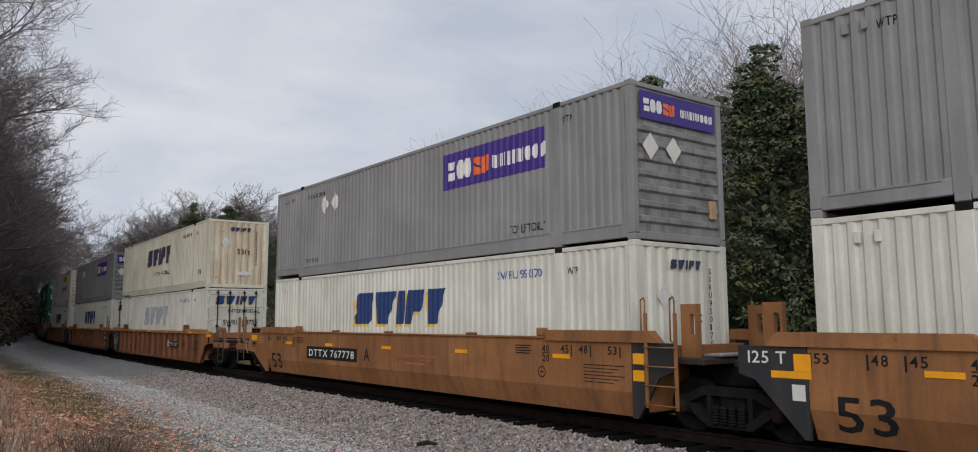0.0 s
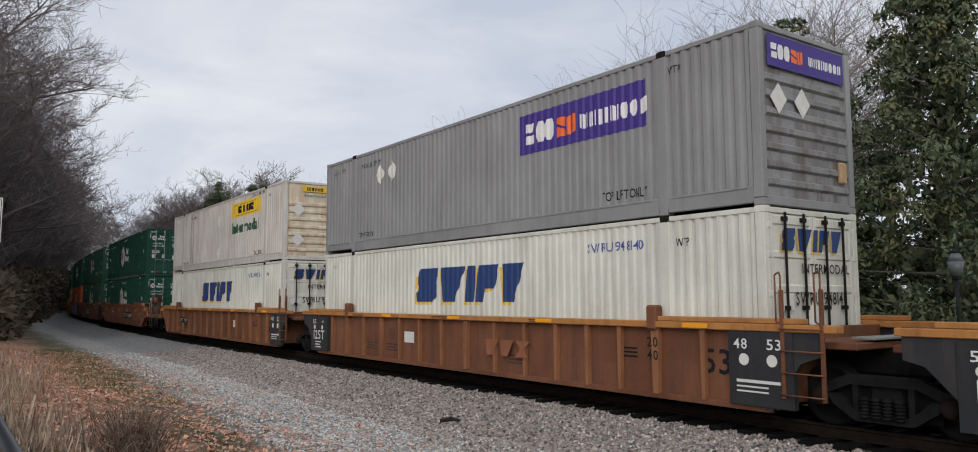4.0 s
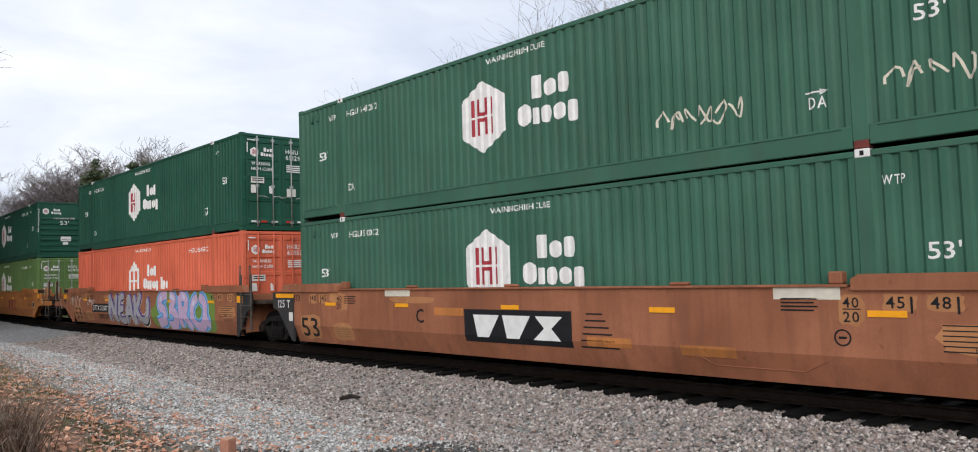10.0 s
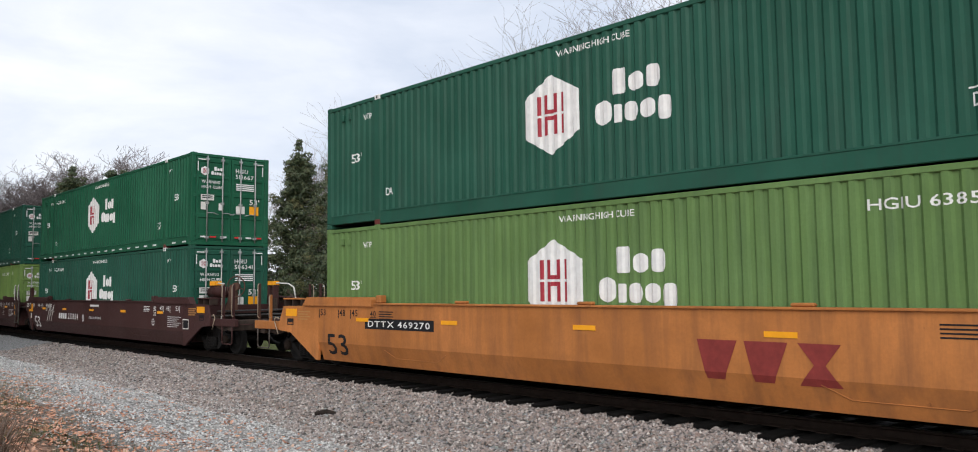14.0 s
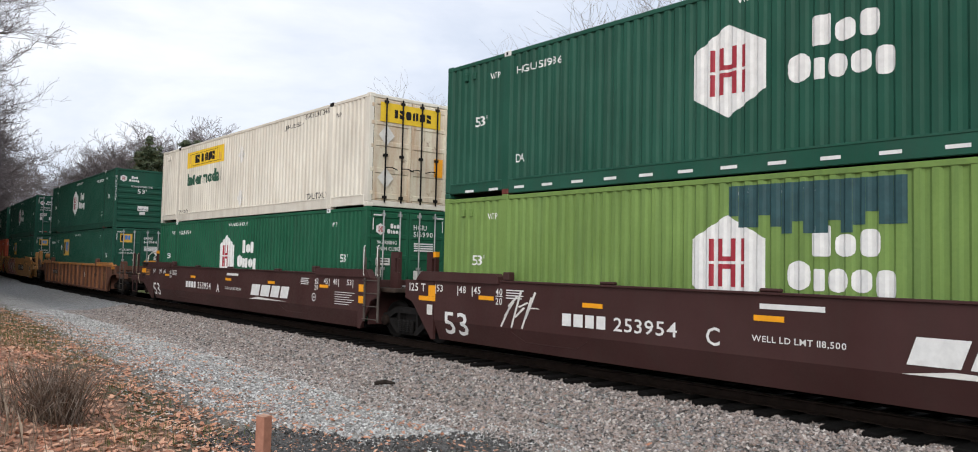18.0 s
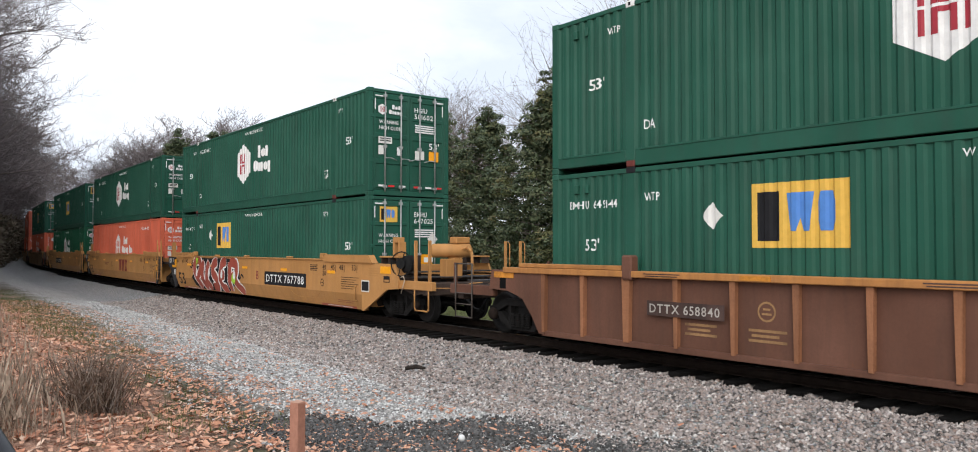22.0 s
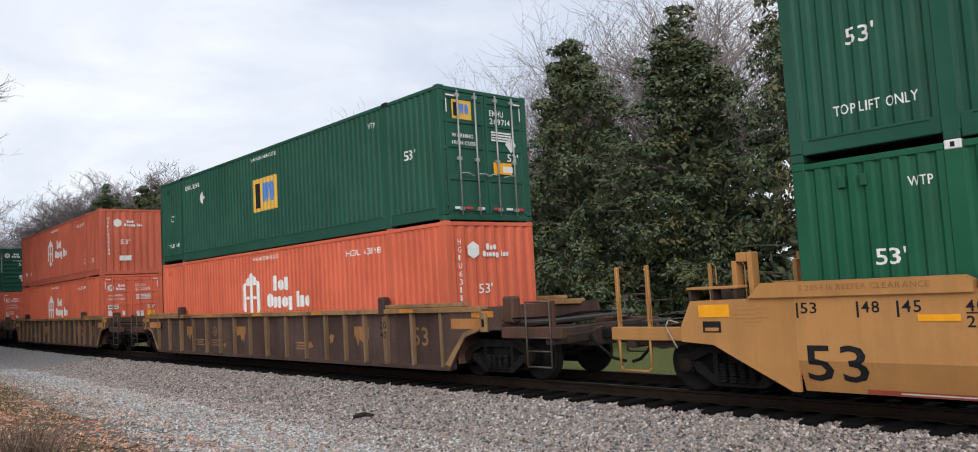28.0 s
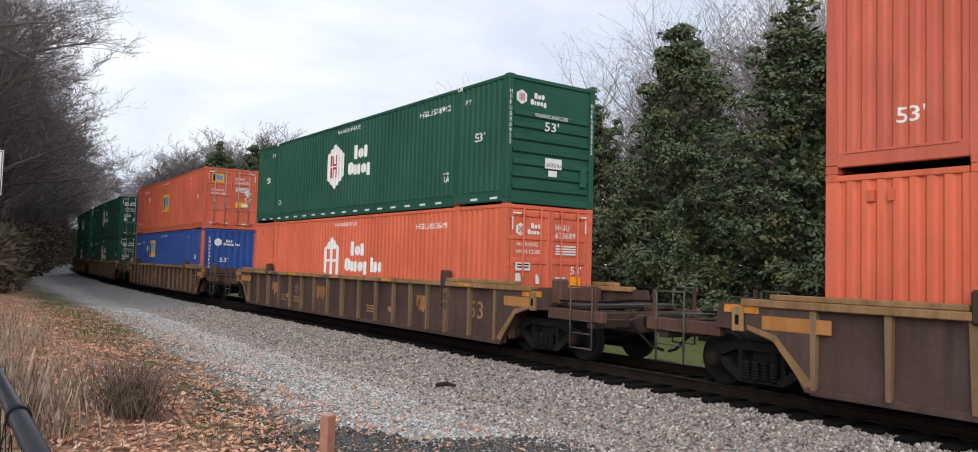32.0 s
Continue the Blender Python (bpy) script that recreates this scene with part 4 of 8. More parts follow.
def car_mark(name, key, draw, y0, z0, material, parent, x=-1.506, label=""):
    def build(bm):
        draw(bm)
        flat_side(bm, y0, z0, x)
    return part(name, mesh_of((name, "car", key, y0, z0, x), build), material, parent, label)


def car_text(txt, y0, z0, h, material, parent, w=None, x=-1.506):
    return car_mark("lettering", (txt, h, w), lambda bm: text_shape(bm, txt, h, w), y0, z0, material, parent, x)


def bar(txt_w, h, y0, z0, material, parent, x=-1.506, name="small_print"):
    return car_mark(name, (txt_w, h), lambda bm: rect(bm, 0, 0, txt_w, h), y0, z0, material, parent, x)


def truck(parent, y, materials=None):
    t = part("truck", boxed("bolster", -1.0, 1.0, -0.22, 0.22, 0.42, 0.70, bevel=0.03), IRON, parent, "dark cast-steel freight truck", (0, y, 0))

    def frame_side(bm):
        prism(bm, [(-1.04, 0.46), (-1.04, 0.60), (-0.80, 0.64), (-0.48, 0.78), (0.48, 0.78), (0.80, 0.64), (1.04, 0.60), (1.04, 0.46), (0.80, 0.49), (0.46, 0.64), (-0.46, 0.64), (-0.80, 0.49)], -0.075, 0.075)
        prism(bm, [(-0.80, 0.50), (-0.72, 0.36), (-0.40, 0.15), (0.40, 0.15), (0.72, 0.36), (0.80, 0.50), (0.64, 0.50), (0.36, 0.26), (-0.36, 0.26), (-0.64, 0.50)], -0.07, 0.07)
        for y in (-0.42, 0.34):
            box(bm, -0.06, 0.06, y, y + 0.08, 0.24, 0.66)
        for y in (-1.0, 0.78):
            box(bm, -0.065, 0.065, y, y + 0.22, 0.34, 0.50)
    # added sheet, no real truck part: stands for the dark shade behind the springs
    part("spring_plank", boxed("spring_plank", -0.97, -0.90, -0.72, 0.72, 0.20, 0.66), DARKGAP, t)
    for sx in (-1, 1):
        part("side_frame", mesh_of("side_frame", frame_side), IRON, t, "", (sx * 1.02, 0, 0))
        for yy in (-0.24, -0.08, 0.08, 0.24) if sx < 0 else ():
            def spring(bm):
                for k in range(6):
                    tube(bm, (0, 0, 0.20 + k * 0.045), (0, 0, 0.222 + k * 0.045), 0.07, 10)
                tube(bm, (0, 0, 0.18), (0, 0, 0.47), 0.05, 8)
            part("spring", mesh_of("spring", spring), IRON, t, "", (sx * 1.105, yy, 0.02))
        for yy in (-0.89, 0.89):
            part("bearing_cap", mesh_of("bearing_cap", lambda bm: lathe(bm, [(-0.05, 0.13), (0.05, 0.13), (0.08, 0.10), (0.10, 0.05)], 14)), RAIL_SIDE, t, "", Matrix.Translation((sx * 1.10, yy, 0.44)) @ (Matrix.Rotation(math.pi, 4, "Z") if sx < 0 else Matrix()))

    def axle(bm):
        tube(bm, (-0.95, 0, 0), (0.95, 0, 0), 0.075, 12)

    def wheel(bm):
        lathe(bm, [(-0.072, 0.10), (-0.072, 0.14), (-0.02, 0.17), (-0.02, 0.34), (-0.066, 0.37), (-0.066, 0.435), (-0.05, 0.44), (0.04, 0.446), (0.052, 0.472), (0.072, 0.470), (0.072, 0.37), (0.02, 0.34), (0.02, 0.17), (0.05, 0.12), (0.05, 0.10)], 32)
    for yy in (-0.89, 0.89):
        ws = part("wheelset", mesh_of("axle", axle), WHEEL, t, "", (0, yy, 0.445))
        ws["spin"] = 1

        def wheels(bm):
            for sx in (-1, 1):
                b2 = bmesh.new()
                wheel(b2)
                for v in b2.verts:
                    v.co.x = sx * (-v.co.x) + sx * 0.7525
                me = bpy.data.meshes.new("tmp")
                b2.to_mesh(me)
                b2.free()
                bm.from_mesh(me)
                bpy.data.meshes.remove(me)
            bmesh.ops.recalc_face_normals(bm, faces=bm.faces[:])
            axle(bm)
        ws.data = mesh_of("wheelset", wheels)
        ws.material_slots[0].link = "OBJECT"
        ws.material_slots[0].material = WHEEL
    return t


def ladder(parent, y, z0, z1, material, w=0.46, x=-1.54, rungs=4, loop=True):
    for yy in (y - w / 2, y + w / 2):
        part("ladder_rail", boxed("ladder_rail", x - 0.012, x + 0.03, yy - 0.03, yy + 0.03, z0, z1, bevel=0.006), material, parent)
    for k in range(rungs):
        z = z0 + 0.06 + (min(z1, 1.45) - z0 - 0.12) * k / (rungs - 1)
        part("rung", mesh_of(("rung", w, round(z, 3), y, x), lambda bm: tube(bm, (x - 0.03, y - w / 2 - 0.03, z), (x - 0.03, y + w / 2 + 0.03, z), 0.012, 6)), material, parent)
    if loop:
        for yy in (y - w / 2, y + w / 2):
            part("grab_iron", mesh_of(("grab", round(yy, 3), z1, x), lambda bm: pipe(bm, [(x, yy, z1 - 0.5), (x, yy + 0.09, z1 - 0.45), (x, yy + 0.09, z1 + 0.22), (x, yy + 0.02, z1 + 0.26), (x, yy, z1 + 0.2), (x, yy, z1 - 0.1)], 0.013)), material, parent)


def art_end(car, sg, m, panel, mark):
    """Half of an articulated joint: bulkhead, deck, black end panel; sg is -1 at the camera's end."""
    d = lambda a, b: tuple(sorted((sg * a, sg * b)))
    part("bulkhead", boxed("bulkhead", -1.34, 1.34, *d(8.32, 8.38), 0.30, 1.40, bevel=0.01), m, car)
    part("end_deck", boxed("end_deck", -1.30, 1.30, *d(8.38, 9.45), 1.12, 1.22, bevel=0.015), m if mark == "rib" else END_GRIME, car)
    part("joint_casting", boxed("joint_casting", -0.35, 0.35, *d(8.38, 9.72), 0.72, 1.12, bevel=0.04), IRON, car)
    for sx in (-1, 1):
        def cheek(bm):
            pts = [(8.12, 0.20), (8.12, 1.46), (9.22, 1.46), (9.22, 1.05), (8.95, 0.98), (8.20, 0.20)] if sg > 0 else [(8.12, 0.20), (8.12, 1.46), (9.05, 1.46), (9.05, 1.02), (8.72, 0.90), (8.24, 0.20)]
            prism(bm, [(sg * a, b) for a, b in pts], sx * 1.445, sx * 1.506)
        part("end_cheek", mesh_of(("cheek", sg, sx), cheek), panel, car, "black painted end panel" if panel is BLACK_PANEL else "")
    for sx in (-0.95, 0.95) if mark not in ("rib", "rust") else ():
        def post(bm):
            y0, y1 = d(8.78, 9.12)
            prism(bm, [(y0, 1.22), (y1, 1.22), (y1, 2.10), (y0, 2.10), (y0, 1.94), (y0 + 0.15, 1.94), (y0 + 0.15, 1.60), (y0, 1.60)], sx - 0.05, sx + 0.05)
            box(bm, sx - 0.05, sx + 0.05, y0, y0 + 0.05, 1.602, 1.938)
        part("guide_post", mesh_of(("guide_post", sg, sx), post), m, car)
    part("walkway", boxed("walkway", -0.9, 0.9, *d(9.15, 9.5), 1.25, 1.285, bevel=0.004), STEEL, car)
    if sg < 0:
        if mark == "rust":
            part("reflector", boxed("reflector", -1.512, -1.501, -8.50, -8.14, 1.16, 1.36), AMBER, car)
        for z in (1.10, 0.82) if mark not in ("rib", "rust") else ():
            part("reflector", boxed("reflector", -1.512, -1.501, -8.40, -8.15, z, z + 0.18), AMBER, car)
        ladder(car, -8.78, 0.40, 1.95, STEP_IRON if mark in ("rust", "maroon") else m, 0.62)
        if mark == "maroon":
            for yy in (-9.09, -8.47):
                part("grab_iron", mesh_of(("tallgrab", yy), lambda bm: pipe(bm, [(-1.56, yy, 1.5), (-1.58, yy, 1.56), (-1.58, yy, 2.2), (-1.54, yy, 2.24)], 0.013)), PLACARD, car)
    elif mark not in ("rib",):
        if mark == "rust":
            car_text("125 T", 8.92, 1.06, 0.19, WHITE, car, 0.62, -1.512)
            car_mark("reflector", "bar", lambda bm: rect(bm, 0, 0, 0.95, 0.11), 9.06, 1.31, AMBER, car, -1.510)
        else:
            car_text("125 T", 9.05, 1.22, 0.17, WHITE, car, 0.62, -1.512)
            car_mark("reflector", "L", lambda bm: (rect(bm, 0.0, 0, 0.62, 0.10), rect(bm, 0.36, 0.102, 0.62, 0.34)), 8.68, 1.02, AMBER, car, -1.510)
        bar(0.2, 0.22, 8.36, 0.72, PLACARD, car, -1.512, "label_plate")
        for sx in (-0.95, 0.95) if mark == "maroon" else ():
            part("post_marker", boxed("post_marker", sx - 0.052, sx + 0.052, 8.775, 8.872, 1.98, 2.104), AMBER, car)


def brake_wheel(bm):
    lathe(bm, [(-0.05, 0.12), (0.05, 0.12)], 12)
    for i in range(16):
        a, b = i * math.tau / 16, (i + 1.03) * math.tau / 16
        tube(bm, (0, 0.30 * math.cos(a), 0.30 * math.sin(a)), (0, 0.30 * math.cos(b), 0.30 * math.sin(b)), 0.017, 5)
    for a in (0.3, 1.87, 3.44, 5.01):
        tube(bm, (0, 0, 0), (0, 0.3 * math.cos(a), 0.3 * math.sin(a)), 0.012, 5)


def coupled_end(car, sg, m, ribbed):
    """End platform over its own truck, with sill, coupler, steps and grab irons."""
    d = lambda a, b: tuple(sorted((sg * a, sg * b)))
    part("bulkhead", boxed("bulkhead", -1.34, 1.34, *d(8.32, 8.38), 0.30, 1.40, bevel=0.01), m, car)
    part("centre_sill", boxed("centre_sill", -0.33, 0.33, *d(8.38, 11.10), 0.62, 0.98, bevel=0.02), END_GRIME, car)
    part("end_platform", boxed("end_platform", -1.42, 1.42, *d(8.38, 9.75), 1.00, 1.10, bevel=0.012), END_GRIME, car)
    part("end_beam", boxed("end_beam", -1.40, 1.40, *d(10.85, 11.05), 0.72, 1.02, bevel=0.02), END_GRIME, car)
    for sx in (-1, 1):
        def web(bm):
            pts = [(8.10, 0.20), (8.10, 1.40), (9.72, 1.40), (9.80, 1.0), (9.2, 0.98), (8.75, 0.85), (8.45, 0.5), (8.25, 0.20)] if ribbed else [(8.11, 0.20), (8.11, 1.46), (9.72, 1.44), (9.92, 1.05), (9.92, 0.84), (9.38, 0.80), (9.0, 0.60), (8.22, 0.20)]
            prism(bm, [(sg * a, b) for a, b in pts], sx * 1.44, sx * 1.495)
        part("end_web", mesh_of(("web", sg, sx, ribbed), web), CAR_DARK if m is DARK_END else m, car)
        part("side_step_beam", boxed("side_step_beam", *sorted((sx * 1.30, sx * 1.44)), *d(9.75, 11.30), 0.84, 1.05, bevel=0.015), m, car)
        y = sg * (10.75 if ribbed else 10.85)
        hang = m if m in (CAR_YELLOW, CAR_MAROON) else STEP_IRON
        w = 0.30
        if ribbed:
            part("step", mesh_of(("stepr", sg, sx), lambda bm: pipe(bm, [(sx * 1.44, y - w, 1.46), (sx * 1.46, y - w, 1.50), (sx * 1.46, y + w, 1.50), (sx * 1.46, y + w, 0.34), (sx * 1.46, y - w, 0.34), (sx * 1.46, y - w, 1.50)], 0.018)), STEP_IRON, car, "bent grey step and handrail")
            for z in (0.62, 0.86):
                part("step_tread", mesh_of(("treadr", sg, sx, z), lambda bm: tube(bm, (sx * 1.46, y - w, z), (sx * 1.46, y + w, z), 0.014, 6)), STEP_IRON, car)
            part("stanchion", boxed("stanchion", *sorted((sx * 1.36, sx * 1.43)), y + sg * 0.36, y + sg * 0.36 + 0.06, 0.90, 1.52, bevel=0.006), m, car)
        else:
            part("step", mesh_of(("step", sg, sx), lambda bm: pipe(bm, [(sx * 1.42, y - w, 0.86), (sx * 1.42, y - w, 0.42), (sx * 1.42, y - w * 0.86, 0.36), (sx * 1.42, y + w * 0.86, 0.36), (sx * 1.42, y + w, 0.42), (sx * 1.42, y + w, 0.86)], 0.020)), hang, car)
            for k in (-w, w):
                out = k * sg > 0
                top = 2.02 if out or m in (CAR_YELLOW, CAR_MAROON, CAR_TAN) else 1.72
                pm = DARK_END if m in (CAR_RUST, CAR_ORANGE) and out else m
                part("stanchion", boxed("stanchion", *sorted((sx * 1.35, sx * 1.42)), y + k - 0.028, y + k + 0.028, 0.86, top, bevel=0.008), pm, car)
                part("grab_iron", mesh_of(("grab2", sg, sx, k, top), lambda bm: pipe(bm, [(sx * 1.42, y + k - 0.06, 1.12), (sx * 1.47, y + k - 0.07, 1.16), (sx * 1.47, y + k - 0.07, top - 0.06), (sx * 1.42, y + k - 0.04, top - 0.01)], 0.012)), WORN_EDGE if m is not CAR_YELLOW else m, car)
            part("corner_grab", mesh_of(("cgrab", sg, sx), lambda bm: pipe(bm, [(sx * 1.46, sg * 9.98, 1.12), (sx * 1.48, sg * 10.14, 1.16), (sx * 1.48, sg * 10.20, 1.06), (sx * 1.47, sg * 10.02, 0.74)], 0.014)), WORN_EDGE, car, "pale bent corner grab iron")
            if m is CAR_MAROON:
                part("handrail", mesh_of(("arch", sg, sx), lambda bm: pipe(bm, [(sx * 0.95, sg * 9.22, 2.06), (sx * 1.05, sg * 9.85, 2.04), (sx * 1.12, sg * 10.05, 1.92), (sx * 1.15, sg * 10.10, 1.62), (sx * 1.30, sg * 10.24, 1.04)], 0.022, 8)), PLACARD, car, "pale arched handrail")
    part("crossover_walk", boxed("crossover_walk", -1.35, 1.35, *d(10.30, 10.75), 1.12, 1.15, bevel=0.004), GRATING, car, "grated crossover platform")
    for yy in (9.95, 10.2):
        part("brake_pipe", mesh_of(("bp", sg, yy), lambda bm: pipe(bm, [(-1.3, sg * yy, 1.2), (-0.2, sg * (yy + 0.1), 1.16), (0.6, sg * yy, 1.2), (1.3, sg * yy, 1.18)], 0.02)), DARKGAP, car)
    part("coupler_shank", boxed("coupler_shank", -0.12, 0.12, *d(11.0, 11.55), 0.74, 0.94, bevel=0.03), IRON, car)
    part("coupler_head", boxed("coupler_head", -0.2, 0.2, *d(11.5, 11.82), 0.68, 1.0, bevel=0.06), IRON, car)
    part("air_hose", mesh_of(("hose", sg), lambda bm: pipe(bm, [(-0.4, sg * 11.0, 0.85), (-0.42, sg * 11.3, 0.62), (-0.38, sg * 11.55, 0.42), (-0.3, sg * 11.78, 0.36)], 0.028, 8)), GASKET, car)
    part("cut_lever", mesh_of(("lever", sg), lambda bm: pipe(bm, [(-1.3, sg * 11.12, 0.9), (-0.6, sg * 11.16, 0.88), (-0.3, sg * 11.35, 1.0), (-0.1, sg * 11.5, 1.02)], 0.014)), m, car)
    if not ribbed:
        for sx in (-1, 1):
            part("post_box", boxed("post_box", *sorted((sx * 1.16, sx * 1.46)), *d(8.95, 9.80), 1.60, 1.64, bevel=0.008), m, car)
            for yy in (8.98, 9.36, 9.74):
                part("box_web", boxed("box_web", *sorted((sx * 1.20, sx * 1.44)), *d(yy, yy + 0.04), 1.442, 1.599, bevel=0.004), END_GRIME, car)
        for sx in (-1, 1) if m in (CAR_YELLOW, CAR_MAROON) else ():
            part("guide_post", mesh_of(("guide3", sg, sx), lambda bm: (box(bm, sx * 0.95 - 0.10, sx * 0.95 + 0.10, *d(8.92, 9.00), 1.40, 2.12, bevel=0.01), box(bm, sx * 0.95 - 0.10, sx * 0.95 + 0.10, *d(9.18, 9.26), 1.40, 2.0, bevel=0.01), box(bm, sx * 0.95 - 0.10, sx * 0.95 + 0.10, *d(9.002, 9.178), 1.98, 2.12, bevel=0.01))), m, car)
            if m is CAR_MAROON:
                part("post_marker", boxed("post_marker", sx * 0.95 - 0.104, sx * 0.95 + 0.104, *d(8.915, 9.265), 2.0, 2.125), AMBER, car)
        for k in range(3):
            part("deck_grating", boxed("deck_grating", -1.25, 1.25, *d(9.86 + k * 0.15, 9.97 + k * 0.15), 1.24, 1.27, bevel=0.004), GRATING, car)
        part("platform_brace", mesh_of(("pbrace", sg), lambda bm: (prism(bm, [(sg * 9.0, 1.10), (sg * 9.6, 1.66), (sg * 9.72, 1.66), (sg * 9.72, 1.10)], -0.75, -0.70), prism(bm, [(sg * 9.0, 1.10), (sg * 9.6, 1.60), (sg * 9.72, 1.60), (sg * 9.72, 1.10)], 0.70, 0.75))), END_GRIME, car)
        part("draft_plate", mesh_of(("dplate", sg), lambda bm: prism(bm, [(sg * 9.8, 1.0), (sg * 11.0, 1.0), (sg * 11.0, 0.8), (sg * 10.4, 0.70), (sg * 9.9, 0.8)], -1.30, -1.26)), END_GRIME, car)
        bar(0.30, 0.16, sg * 9.38 + 0.15, 0.98, INK, car, -1.500, "socket_opening")
        bar(0.22, 0.05, sg * 9.38 + 0.11, 1.00, m, car, -1.503, "socket_plate")
        car_mark("small_print", ("ce", sg), lambda bm: [rect(bm, 0, -k * 0.06, 0.55 - 0.1 * (k % 2), 0.03 - k * 0.06) for k in range(4)], sg * 8.75 + 0.28, 1.30, CAR_YELLOW, car, -1.500)
        if sg < 0:
            bar(0.42, 0.30, -8.1, 0.70, PLACARD, car, -1.5075, "notice_frame")
            bar(0.36, 0.24, -8.13, 0.73, INK, car, -1.511, "notice_board")
    if not ribbed:
        part("reflector", boxed("reflector", -1.51, -1.497, *d(9.08, 9.58), 1.20, 1.38), AMBER, car)
    else:
        part("reflector", boxed("reflector", -1.51, -1.497, *d(9.0, 9.62), 1.24, 1.36), AMBER if m is RIB_TAN else AMBER_DULL, car)
        bar(0.2, 0.22, sg * 9.35 + 0.1, 0.96 + 0.06, DARKGAP, car, -1.499, "socket_opening")
    if sg < 0 and not ribbed and m is CAR_YELLOW:
        part("brake_reservoir", mesh_of("reservoir", lambda bm: lathe(bm, [(-0.62, 0.06), (-0.55, 0.20), (0.55, 0.20), (0.62, 0.06)], 16)), m, car, "horizontal brake air reservoir", Matrix.Translation((-0.35, -10.55, 1.78)) @ Matrix.Rotation(math.radians(-25), 4, "Z") @ Matrix.Scale(0.85, 4))
        part("reservoir_bracket", boxed("reservoir_bracket", -0.60, -0.10, -10.70, -10.40, 1.10, 1.58, bevel=0.02), m, car)
        part("valve_box", boxed("valve_box", -0.30, 0.12, -10.7, -10.4, 1.955, 2.12, bevel=0.02), m, car)
        part("brake_wheel", mesh_of("brake_wheel", brake_wheel), GASKET, car, "black hand brake wheel", Matrix.Translation((-1.42, -9.95, 1.45)) @ Matrix.Rotation(math.radians(25), 4, "Z"))
        part("brake_housing", mesh_of("brake_housing_y", lambda bm: (lathe(bm, [(-1.36, 0.10), (-1.34, 0.21), (-1.16, 0.23), (-1.12, 0.12)], 14), [setattr(v, "co", v.co + Vector((0, -9.98, 1.44))) for v in bm.verts])), GASKET, car, "black gear housing")
        part("air_pipe", mesh_of("air_pipe_y", lambda bm: pipe(bm, [(-0.2, -10.7, 1.78), (-0.15, -10.95, 1.86), (-0.2, -11.2, 1.75), (-0.25, -11.3, 1.2)], 0.035, 8)), m, car)
    elif sg < 0 and not ribbed and m is not CAR_ORANGE:
        part("brake_reservoir", mesh_of("reservoir", lambda bm: lathe(bm, [(-0.62, 0.06), (-0.55, 0.20), (0.55, 0.20), (0.62, 0.06)], 16)), m, car, "horizontal brake air reservoir", Matrix.Translation((-0.95, -9.35, 1.80)) @ Matrix.Rotation(math.pi / 2, 4, "Z") @ Matrix.Scale(0.85, 4))
        part("brake_wheel", mesh_of("brake_wheel", brake_wheel), DARK_END, car, "hand brake wheel", Matrix.Translation((-0.85, -10.2, 1.95)) @ Matrix.Rotation(math.radians(28), 4, "Z"))
        part("brake_housing", mesh_of("brake_housing_s", lambda bm: prism(bm, [(-9.55, 1.10), (-9.85, 1.45), (-10.0, 2.0), (-10.12, 2.0), (-10.12, 1.10)], -0.95, -0.75)), DARK_END, car)
    elif sg < 0:
        part("brake_housing", boxed("brake_housing", -1.25, -1.0, -9.9, -9.6, 1.10, 1.62, bevel=0.04), m, car)
    truck(car, sg * TRUCK_COUP)


